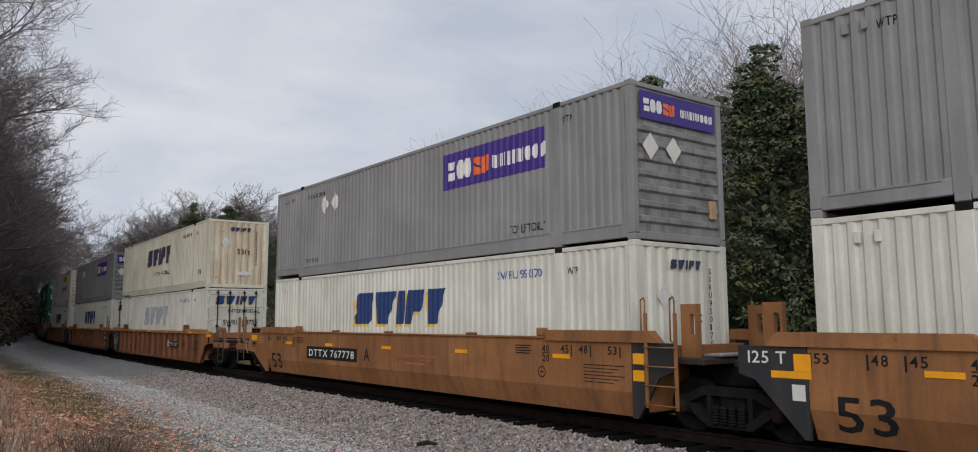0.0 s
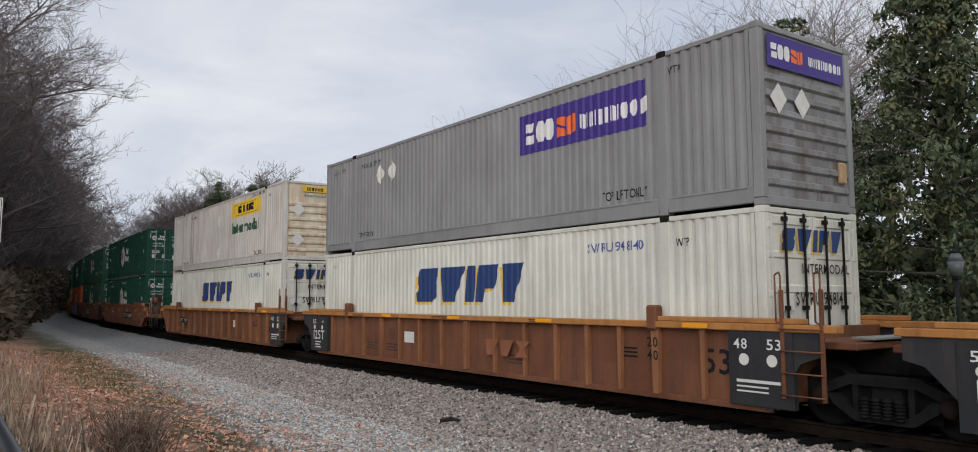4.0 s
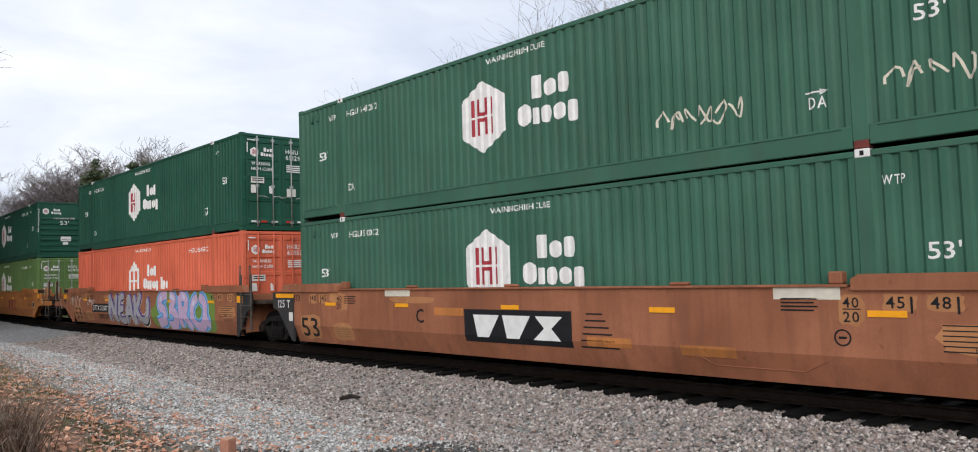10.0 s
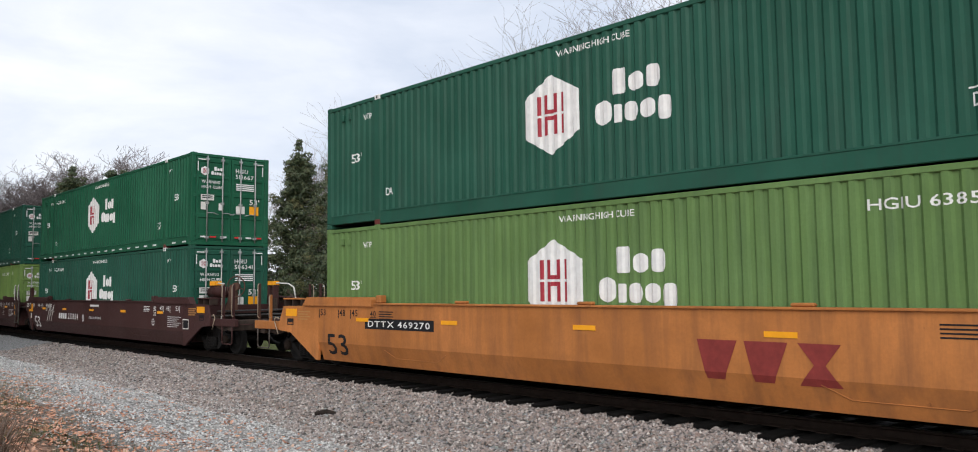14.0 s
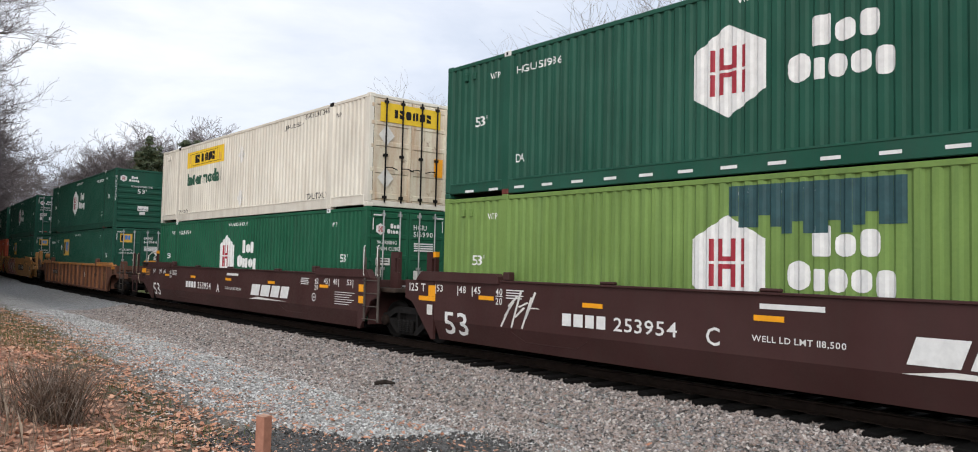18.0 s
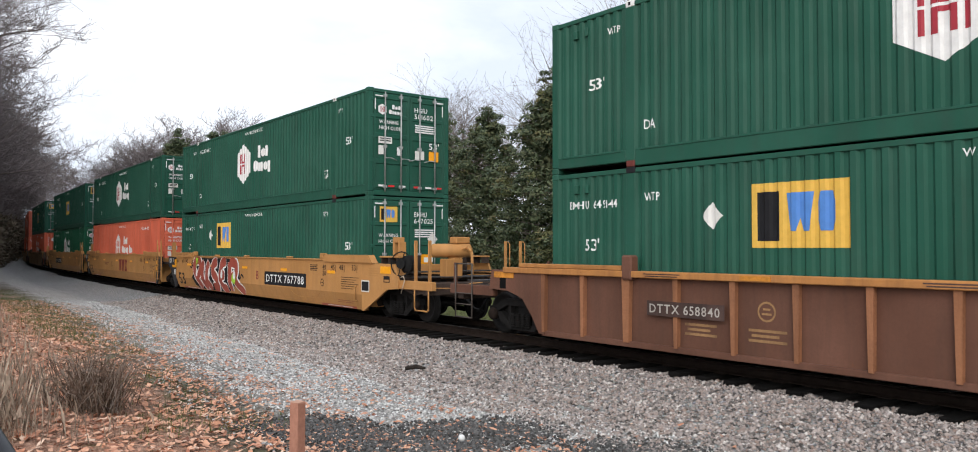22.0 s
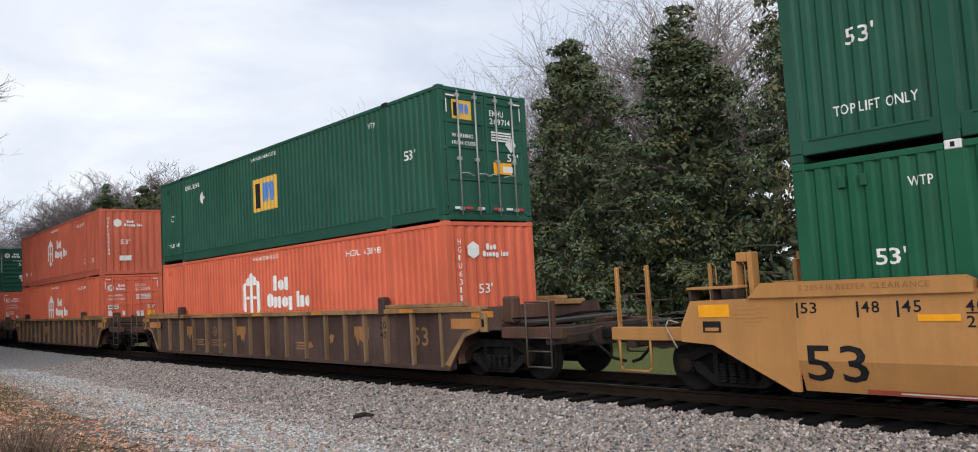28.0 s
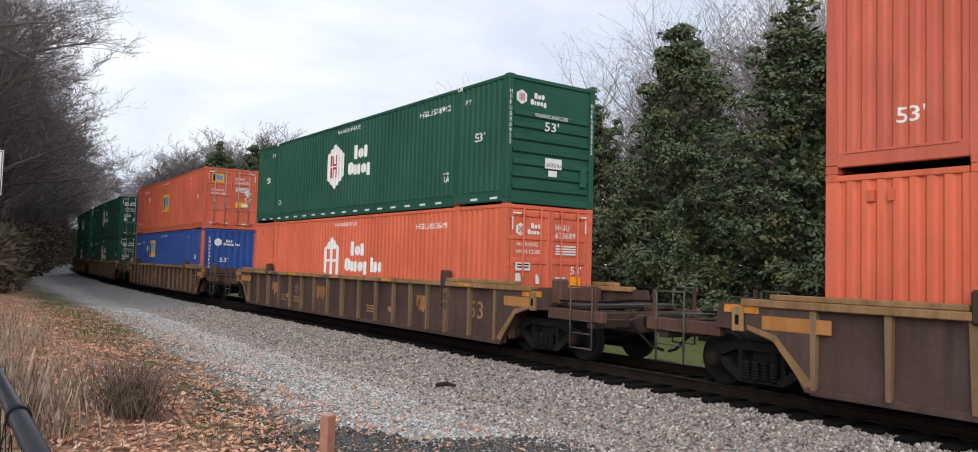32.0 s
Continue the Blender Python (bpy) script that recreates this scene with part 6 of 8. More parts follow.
BALLAST = island("ballast_stone", [(0.06, 0.055, 0.052), (0.26, 0.228, 0.208), (0.43, 0.375, 0.345), (0.30, 0.222, 0.185), (0.70, 0.645, 0.60)], 0.9)
PALE = island("pale_road_gravel", [(0.15, 0.147, 0.142), (0.53, 0.525, 0.51), (0.82, 0.81, 0.79), (0.30, 0.28, 0.255)], 0.9)
scatter("ballast_stones", "angular grey and tan ballast stones beside the track", "gravel", BALLAST, ground_points(64000, -5.2, -1.16, 1.5, 36), rng.uniform(0.017, 0.044, 64000), ROCK, ROCK_F, rng)
scatter("ballast_stones", "angular ballast stones beyond the far rail", "gravel", BALLAST, ground_points(9000, 1.25, 3.4, 3, 34), rng.uniform(0.022, 0.042, 9000), ROCK, ROCK_F, rng)
scatter("gravel_road", "pale crushed gravel of the service road", "gravel", PALE, np.concatenate([ground_points(44000, -7.7, -4.0, 2.5, 36), ground_points(2500, -8.6, -7.7, 2.5, 36)]), rng.uniform(0.012, 0.030, 46500), ROCK, ROCK_F, rng)
def patch_points(n, cx, cy, rx, ry):
    a, q = rng.uniform(0, math.tau, n), np.sqrt(rng.uniform(0, 1, n)) * (1 + 0.25 * np.sin(rng.uniform(0, 9, n)))
    x, y = cx + rx * q * np.cos(a), cy + ry * q * np.sin(a)
    u = x - track_x(y)
    return np.stack([x, y, ground_z(u) + noise_z(x, y) + 0.012], -1)


SOOT = island("dark_wet_gravel", [(0.035, 0.034, 0.033), (0.09, 0.088, 0.085), (0.16, 0.155, 0.15), (0.045, 0.043, 0.04)], 0.75)
pp = np.concatenate([patch_points(5200, 4.9, 7.2, 1.5, 0.75), patch_points(2600, 3.9, 8.3, 0.7, 0.6), patch_points(2600, 6.3, 5.6, 1.0, 0.7)])
scatter("dark_gravel", "patches of dark damp gravel on the service road", "gravel", SOOT, pp, rng.uniform(0.012, 0.030, len(pp)), ROCK, ROCK_F, rng)
LEAFSHAPE = [(-1, 0, 0.12), (-0.2, -0.5, 0), (0.8, -0.25, 0.05), (1, 0.1, 0.2), (0.1, 0.55, 0.08), (-0.6, 0.35, 0.02)]
LEAFS = island("fallen_leaves", [(0.20, 0.085, 0.055), (0.62, 0.30, 0.18), (0.78, 0.45, 0.30), (0.50, 0.20, 0.115), (0.82, 0.60, 0.45)], 0.85)
scatter("fallen_leaves", "brown fallen leaves over the verge", "leaf litter", LEAFS, np.concatenate([ground_points(30000, -14.5, -8.9, 3.0, 36, 0.025, 1.5), ground_points(4000, -8.9, -7.9, 3.0, 36, 0.02, 1.5)]), rng.uniform(0.025, 0.055, 34000), LEAFSHAPE, [(0, 1, 2, 3, 4, 5)], rng, 0.2)
scatter("fallen_leaves", "brown leaves strewn over the gravel road", "leaf litter", LEAFS, np.concatenate([ground_points(5200, -8.6, -6.9, 4, 34, 0.02), ground_points(1500, -7.2, -5.4, 6, 26, 0.02), ground_points(250, -6.0, -3.4, 4, 30, 0.03)]), rng.uniform(0.02, 0.042, 6950), LEAFSHAPE, [(0, 1, 2, 3, 4, 5)], rng, 0.2)
STALK = [(-0.008, 0, 0), (0.008, 0, 0), (0.072, 0.05, 0.55), (0.060, 0.05, 0.55), (0.17, 0.14, 0.98), (0.165, 0.135, 1.0)]
BLADE = [(-0.011, 0, 0), (0.011, 0, 0), (0.06, 0.05, 0.6), (0.16, 0.14, 1.0)]
FATBLADE = [(-0.04, 0, 0), (0.04, 0, 0), (0.06, 0.05, 0.6), (0.12, 0.10, 1.0)]
DRY = island("dry_grass", [(0.22, 0.165, 0.12), (0.40, 0.31, 0.23), (0.31, 0.225, 0.165), (0.54, 0.44, 0.34)], 0.9)
GREENGRASS = island("green_grass", [(0.085, 0.105, 0.028), (0.15, 0.17, 0.055), (0.21, 0.195, 0.085)], 0.9)


def clumps(n_clumps, per, u0, u1, y0, y1, r, power=1.3):
    c = ground_points(n_clumps, u0, u1, y0, y1, 0.0, power)
    p = np.repeat(c, per, 0)
    p[:, :2] += rng.normal(0, r, (len(p), 2))
    return p


p = np.concatenate([clumps(90, 34, -13.2, -9.9, 8.0, 34, 0.28), clumps(12, 50, -11.9, -10.4, 8.8, 12.5, 0.3, 1.0)])
scatter("dry_weeds", "tall dry grass and weeds on the verge", "dry grass", DRY, p, rng.uniform(0.10, 0.37, len(p)), BLADE, [(0, 1, 2, 3)], rng, -1.2)
p = np.concatenate([clumps(40, 46, -11.9, -10.5, 7.4, 12.5, 0.17, 1.0), clumps(30, 40, -12.6, -10.6, 10, 20, 0.2, 1.0)])
scatter("dry_weeds", "tall pale tan weed stalks on the verge", "dry grass", DRY, p, rng.uniform(0.16, 0.5, len(p)), STALK, [(0, 1, 2, 3), (3, 2, 4, 5)], rng, -0.6)
p = np.concatenate([clumps(150, 40, -9.6, -8.1, 8, 44, 0.2), clumps(130, 40, -10.0, -8.4, 19, 36, 0.3, 1.0), clumps(60, 24, -8.6, -7.2, 16, 46, 0.25, 1.0)])
scatter("grass_tufts", "thin green grass along the gravel's edge", "grass", GREENGRASS, p, rng.uniform(0.05, 0.13, len(p)), FATBLADE, [(0, 1, 2, 3)], rng, -1.0)
p = ground_points(16000, 3.3, 9.0, 3, 45)
scatter("lawn_grass", "mown green lawn beyond the track", "grass", GREENGRASS, p, rng.uniform(0.05, 0.10, len(p)), FATBLADE, [(0, 1, 2, 3)], rng, -1.0)


# dry brush heap beside the path
def brush():
    b = new("dry_bush")
    tagged(b, "tangled dry brown bush on the leafy verge", "bush")
    for nm, m, cnt, seed in (("brush_tangle", plain("dry_twig", (0.13, 0.085, 0.06), 0.9, 0.4), 260, 3), ("stem_mass", plain("grey_dry_stems", (0.24, 0.19, 0.155), 0.9, 0.35), 150, 4)):
        r = random.Random(seed)

        def build(bm):
            for _ in range(cnt):
                a = r.uniform(0, math.tau)
                p0 = Vector((r.gauss(0, 0.16), r.gauss(0, 0.2), 0))
                mid = p0 + Vector((math.cos(a) * r.uniform(.1, .35), math.sin(a) * r.uniform(.1, .4), r.uniform(.2, .62)))
                end = mid + Vector((math.cos(a + r.uniform(-1, 1)) * .25, math.sin(a + r.uniform(-1, 1)) * .25, r.uniform(-.25, .18)))
                tube(bm, p0, mid, 0.006, 3, 0.004, False)
                tube(bm, mid, end, 0.004, 3, 0.001, False)
        part(nm, mesh_of(("brush", nm), build), m, b)
    b.matrix_basis = pose(1.98, 9.9, -0.03)


brush()

# wooden stake
stake = new("wooden_stake")
tagged(stake, "weathered pinkish wooden marker post set in gravel", "post")
WOODM = plain("pinkish_treated_wood", (0.36, 0.175, 0.12), 0.8, 0.25, 9.0, 0.0, 0.3)
part("shaft", boxed("shaft", -0.05, 0.05, -0.05, 0.05, -0.2, 0.50, bevel=0.006), WOODM, stake)
part("top_cut", boxed("top_cut", -0.047, 0.047, -0.047, 0.047, 0.50, 0.506, bevel=0.002), plain("pale_cut_wood", (0.46, 0.27, 0.19), 0.8, 0.2), stake, "paler sawn top")
stake.matrix_basis = pose(2.93, 6.5, -0.02, 1.5, -1, 20)

# broken stick on the ballast
stick = new("broken_stick")
tagged(stick, "short dark broken stick lying on ballast", "stick")
part("wood", mesh_of("stick", lambda bm: (tube(bm, (-0.17, 0, 0.02), (0.02, 0.02, 0.05), 0.035, 6, 0.045), tube(bm, (0.02, 0.02, 0.05), (0.20, -0.03, 0.03), 0.045, 6, 0.02))), plain("dark_bark", (0.035, 0.028, 0.024), 0.9, 0.4, 9, 0, 0.5), stick)
stick.matrix_basis = pose(7.67, 12.02, -0.36, 0, 0, -35)
white_stone = new("white_stone", mesh_of("white_stone", lambda bm: (bmesh.ops.create_icosphere(bm, subdivisions=2, radius=0.036), [setattr(v, "co", v.co * (1 + 0.2 * math.sin(v.co.x * 60 + v.co.y * 40))) for v in bm.verts])))
white_stone.data.materials[0] = WHITE
tagged(white_stone, "small white rounded stone on the gravel road", "stone")
white_stone.matrix_basis = pose(4.95, 6.82, -0.20)


# ---- trees ----
BARK = plain("grey_brown_bark", (0.15, 0.125, 0.11), 0.9, 0.35, 3.0, 0.0, 0.5)
# lightened twig colour: the haze of the woods is put into it
TWIG = plain("purplish_grey_twigs", (0.175, 0.15, 0.148), 0.9, 0.3, 1.0, 0.0, 0.0)
MAGNOLIA = island("glossy_dark_leaves", [(0.034, 0.053, 0.030), (0.070, 0.100, 0.053), (0.116, 0.148, 0.076), (0.148, 0.152, 0.080), (0.084, 0.118, 0.062)], 0.55, 0.7)
MAGNOLIA_OLIVE = island("olive_bronze_leaves", [(0.072, 0.088, 0.036), (0.150, 0.145, 0.062), (0.104, 0.126, 0.050), (0.180, 0.142, 0.070)], 0.55, 0.7)
# paler twig copy for the rear row: brightness against the sky, as colour
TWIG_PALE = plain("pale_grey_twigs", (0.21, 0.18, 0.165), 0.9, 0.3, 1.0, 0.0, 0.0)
SCRUB = island("thicket_leaves", [(0.10, 0.08, 0.06), (0.16, 0.125, 0.09), (0.11, 0.10, 0.065)], 0.9)


class Lines:
    """Tapered three-sided sticks gathered into one mesh."""

    def __init__(self):
        self.v, self.f = [], []

    def add(self, a, b, ra, rb, n=3):
        d = (b - a)
        if d.length < 1e-5:
            return
        q = d.to_track_quat("Z", "Y")
        i = len(self.v)
        for p, r in ((a, ra), (b, rb)):
            for k in range(n):
                w = k * math.tau / n
                self.v.append(tuple(p + q @ Vector((math.cos(w) * r, math.sin(w) * r, 0))))
        for k in range(n):
            self.f.append((i + k, i + (k + 1) % n, i + n + (k + 1) % n, i + n + k))

    def mesh(self, name):
        me = bpy.data.meshes.new(name)
        me.from_pydata(self.v, [], self.f)
        me.materials.append(None)
        return me


def bare_tree_meshes(seed, height, spread, lean=0.0, first=0.25, twigs=1.0, fat=0.005, vase=False):
    r = random.Random(seed)
    wood, fine = Lines(), Lines()

    def grow(p, d, length, rad, level):
        segs = ((4, 6, 4, 3, 2)[level]) if vase else (4 if level < 2 else 3)
        out = wood if level < 2 else fine
        for s in range(segs):
            q = p + d * (length / segs)
            r1 = rad * (1 - 0.55 * (s + 1) / segs) if level else rad * (1 - 0.75 * (s + 1) / segs)
            r0 = rad * (1 - 0.55 * s / segs) if level else rad * (1 - 0.75 * s / segs)
            out.add(p, q, max(r0, fat * 1.4), max(r1, fat), 6 if level == 0 else (4 if level == 1 else 3))
            p = q
            bend = 0.24 if level > 1 else 0.15
            d = (d + Vector((r.gauss(0, bend), r.gauss(0, bend), 0.05 + r.gauss(0, bend * 0.6)))).normalized()
            if level < 4:
                f = (s + 1) / segs
                kids = {0: (3 if f > first else 0), 1: 3 if vase else r.choice((2, 3)), 2: 2 if vase else r.choice((2, 3)), 3: (1 if vase else (2 if r.random() < twigs else 1))}[level]
                for _ in range(kids):
                    side = Vector((r.gauss(0, 1), r.gauss(0, 1), r.gauss(0.15, .4))).normalized()
                    nd = (d * 0.75 + side * (0.75 if level else 0.85 * spread)).normalized()
                    grow(p, nd, length * ((r.uniform(.34, .52) if level == 1 else r.uniform(.42, .66)) if vase else r.uniform(.38, .60)) * (1.0 if level else spread), r1 * r.uniform(.45, .7), level + 1)
    if vase:
        top = Vector((0.1, 0, height * 0.22))
        wood.add(Vector((0, 0, -0.3)), top, height * 0.02, height * 0.015, 8)
        for k in range(7):
            a = k * math.tau / 7 + r.uniform(-0.3, 0.3)
            tilt = r.uniform(0.18, 0.55) * spread
            grow(top, Vector((math.cos(a) * tilt, math.sin(a) * tilt, 1)).normalized(), height * r.uniform(0.52, 0.68), height * 0.0085, 1)
    else:
        grow(Vector((0, 0, -0.3)), Vector((lean, 0, 1)).normalized(), height * 0.72, height * 0.017, 0)
    return wood.mesh("trunk"), fine.mesh("twigs")


BARE = [bare_tree_meshes(11, 15, 0.72), bare_tree_meshes(12, 15, 0.62, 0.03), bare_tree_meshes(13, 15, 1.05, -0.04, 0.2), bare_tree_meshes(14, 15, 0.66, 0.02, 0.4),
        bare_tree_meshes(15, 15, 1.0, twigs=0.6, vase=True), bare_tree_meshes(16, 15, 0.75, twigs=0.6, fat=0.007, vase=True), bare_tree_meshes(17, 15, 1.0, fat=0.014), bare_tree_meshes(18, 15, 0.9, -0.03, 0.2, fat=0.014)]


def bare_tree(k, x, y, z, scale, turn, label="tall bare winter tree with grey-brown twigs", group="bare woodland trees"):
    t = new("bare_tree")
    tagged(t, label, "tree", group)
    part("trunk", BARE[k][0], BARK, t)
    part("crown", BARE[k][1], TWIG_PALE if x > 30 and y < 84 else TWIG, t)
    t.matrix_basis = pose(x, y, z, 0, 0, turn) @ Matrix.Diagonal((scale, scale, scale, 1))
    return t


def leaf_cloud(name, centres, radii, per, size, seed, sheltered=False, flat=0.75):
    """Clumps of leaves round the given centres; sheltered ones lie like shingles, facing out and up."""
    g = np.random.default_rng(seed)
    n = len(centres) * per
    c = np.repeat(np.array(centres), per, 0)
    rr = np.repeat(np.array(radii), per)
    d = g.normal(0, 1, (n, 3))
    if sheltered:
        d[:, 2] = np.abs(d[:, 2]) * np.where(g.uniform(0, 1, n) < 0.85, 1, -0.6)
    d /= np.linalg.norm(d, axis=1)[:, None]
    p = c + d * (rr * g.uniform(0.35, 1.0, n) ** (0.35 if sheltered else 0.6))[:, None] * np.array([1, 1, flat])
    if sheltered:
        nrm = d + g.normal(0, 0.38, (n, 3))
        nrm[:, 2] += 0.35
        nrm /= np.linalg.norm(nrm, axis=1)[:, None]
        ax = np.cross(nrm, g.normal(0, 1, (n, 3)))
        ax /= np.linalg.norm(ax, axis=1)[:, None]
        side = np.cross(nrm, ax)
    else:
        ax = d + g.normal(0, 0.6, (n, 3))
        ax[:, 2] += 0.15
        ax /= np.linalg.norm(ax, axis=1)[:, None]
        side = np.cross(ax, g.normal(0, 1, (n, 3)))
        side /= np.linalg.norm(side, axis=1)[:, None]
    s = (size * g.uniform(0.7, 1.3, n))[:, None]
    v = np.stack([p, p + ax * s * 0.5 + side * s * 0.25, p + ax * s, p + ax * s * 0.5 - side * s * 0.25], 1).reshape(-1, 3)
    f = np.arange(4 * n).reshape(-1, 4)
    me = bpy.data.meshes.new(name)
    me.vertices.add(len(v))
    me.vertices.foreach_set("co", v.ravel().astype(np.float32))
    me.loops.add(f.size)
    me.loops.foreach_set("vertex_index", f.ravel().astype(np.int32))
    me.polygons.add(n)
    me.polygons.foreach_set("loop_start", np.arange(0, f.size, 4, dtype=np.int32))
    me.polygons.foreach_set("loop_total", np.full(n, 4, dtype=np.int32))
    me.update()
    me.materials.append(None)
    return me


def magnolia_meshes(seed, height, radius):
    """Uneven boughs, each carrying a few rounded leafy puffs, round a dark leafy core."""
    r = random.Random(seed)
    cs, rs, cs2, rs2, core, corer = [], [], [], [], [], []
    wood = Lines()
    wood.add(Vector((0, 0, -0.3)), Vector((0, 0, height * 0.94)), 0.20, 0.03, 8)
    n = 95
    for i in range(n):
        f = (i + r.random()) / n
        k = 0.02 + 0.96 * (1 - (1 - f) ** 0.8)
        z = k * height
        prof = min(1.0, 0.85 + k) * (1 - k) ** 0.80 * radius * 1.22 + 0.10
        a = i * 2.4 + r.uniform(-0.5, 0.5)
        reach = prof * (r.uniform(0.70, 1.0) if r.random() < 0.8 else r.uniform(1.0, 1.2)) * (1 + 0.13 * math.sin(a * 2 + seed + k * 7))
        end = Vector((math.cos(a) * reach, math.sin(a) * reach, z + r.uniform(-0.02, 0.25) * reach))
        wood.add(Vector((0, 0, z - 0.1)), end, 0.045, 0.012, 4)
        for j in range(r.randrange(3, 6) if k < 0.85 else 2):
            q = 1.0 if j == 0 else r.uniform(0.62, 1.0)
            spread = 0.34 * (1.15 - k)
            p = Vector((0, 0, z)).lerp(end, q) + Vector((r.gauss(0, spread), r.gauss(0, spread), r.gauss(0.0, 0.22)))
            bronze = r.random() < 0.16
            (cs2 if bronze else cs).append(tuple(p))
            (rs2 if bronze else rs).append(r.uniform(0.30, 0.68) * (1.1 - 0.55 * k))
    for i in range(190):
        k = r.random() ** 1.2 * 0.93
        q = radius * 1.2 * (1 - k) ** 0.80 * r.uniform(0.0, 0.66)
        a = r.uniform(0, math.tau)
        core.append((math.cos(a) * q, math.sin(a) * q, 0.2 + k * height * 0.97))
        corer.append(0.75 - 0.5 * k)
    return (wood.mesh("trunk"), leaf_cloud("crown", cs, rs, 110, 0.16, seed, True), leaf_cloud("bronze_foliage", cs2, rs2, 110, 0.155, seed + 1, True), leaf_cloud("inner_foliage", core, corer, 34, 0.30, seed + 2))


MAGS = [magnolia_meshes(21, 12.0, 3.5), magnolia_meshes(22, 12.0, 3.3), magnolia_meshes(23, 12.0, 4.2)]


def magnolia(k, x, y, z, sc, sz, turn, label="dense cone-shaped magnolia with glossy dark leaves"):
    t = new("magnolia_tree")
    tagged(t, label, "tree", "row of evergreen magnolias")
    part("trunk", MAGS[k][0], BARK, t)
    part("crown", MAGS[k][1], MAGNOLIA, t)
    part("bronze_foliage", MAGS[k][2], MAGNOLIA_OLIVE, t, "bronze-backed leaves")
    part("inner_foliage", MAGS[k][3], MAGNOLIA, t)
    t.matrix_basis = pose(x, y, z, 0, 0, turn) @ Matrix.Diagonal((sc, sc, sz, 1))


for k, x, y, sc, sz, turn in ((2, 24.3, 10.6, 0.86, 1.17, 20), (1, 24.6, 16.0, 1.12, 0.99, 100), (0, 25.0, 21.6, 1.05, 1.07, 200), (1, 25.2, 27.4, 0.98, 0.88, 310), (0, 25.4, 32.6, 0.92, 0.82, 45), (2, 25.6, 38.0, 0.72, 0.92, 150), (1, 25.8, 43.5, 0.9, 0.95, 260),
                             (0, 26.0, 52.0, 0.9, 0.9, 10), (2, 26.5, 61.0, 0.8, 1.0, 75), (0, 25.0, 74.0, 1.2, 1.14, 190), (1, 25.5, 88.0, 1.5, 1.24, 280), (2, 31.0, 84.0, 1.0, 1.15, 33), (0, 27.0, 100.0, 1.3, 1.2, 99), (0, 26.5, 7.7, 0.55, 0.36, 140), (1, 30.0, 5.6, 0.6, 0.27, 60), (1, 29.5, 12.6, 0.95, 0.56, 15), (0, 29.5, 17.8, 0.95, 0.52, 70), (2, 30.0, 23.0, 0.8, 0.55, 130), (1, 30.0, 28.5, 0.95, 0.52, 210)):
    magnolia(k, x, y, -0.3, sc, sz, turn)

wr = random.Random(5)
# bare trees behind the evergreens: one broad vase-shaped tree, then a thinning row up the line
bare_tree(4, 36.5, 21.2, 0.0, 1.12, 30, "broad bare tree with rising limbs behind the evergreens")
for i in range(5):
    bare_tree((5, 4, 0)[i % 3], 38 + wr.uniform(-1, 6), 25.5 + i * 2.6 + wr.uniform(-0.6, 0.6), 0.0, wr.uniform(1.0, 1.1), wr.uniform(0, 360))
for i in range(18):
    bare_tree((5, 0, 3, 1)[i % 4], 37.5 + wr.uniform(-1, 7), 38.5 + i * 3.4 + wr.uniform(-0.8, 0.8), 0.0, wr.uniform(0.82, 0.91), wr.uniform(0, 360))
for i in range(6):
    bare_tree((0, 1, 3)[i % 3], 75 + wr.uniform(-6, 20), -6 + i * 5.0, 0.0, wr.uniform(0.5, 0.7), wr.uniform(0, 360))
# large trees leaning over the road from the camera's side
for i, (x, y, sc, turn) in enumerate(((-3.6, 27.0, 0.9, 10), (-4.4, 31.0, 1.2, 80), (-2.2, 36.0, 1.25, 200), (-2.4, 40.0, 1.4, 150), (-0.6, 44.5, 1.35, 300), (-5.0, 25.5, 1.1, 250), (0.6, 51.0, 1.35, 40), (-0.6, 47.5, 1.45, 120), (0.9, 56.0, 1.4, 20), (2.0, 61.0, 1.35, 220), (1.2, 66.0, 1.4, 75), (3.0, 71.0, 1.3, 330))):
    bare_tree((0, 1, 3, 0)[i % 4], x + 0.8, y, 0.35, sc, turn, "tall bare tree spreading its branches over the gravel road")
# woods on the camera's side, up the line, closing in on the track towards the bend
EDGE = lambda y: float(np.interp(y, [40, 70, 90, 120, 240], [11.6, 9.8, 7.6, 6.3, 6.0]))
for i in range(99):
    y = 44 + (i % 33) * 4.6 + wr.uniform(-2.2, 2.2)
    x = track_x(y) - EDGE(y) - wr.uniform(0, 3.5) - (i // 33) * 4.5
    bare_tree(wr.randrange(4) if y < 75 else 6 + i % 2, float(x), y, 0.4, wr.uniform(1.0, 1.35) + 0.12 * (i // 33), wr.uniform(0, 360))
# far woods round the bend and beyond the train
for i in range(38):
    y = 150 + wr.uniform(0, 110)
    x = track_x(y) + wr.uniform(-60, 50)
    if abs(x - track_x(y)) < 8:
        x = track_x(y) - 9
    bare_tree(6 + i % 2, float(x), y, 0.3, wr.uniform(1.4, 1.85) if x < track_x(y) else wr.uniform(1.0, 1.2), wr.uniform(0, 360))
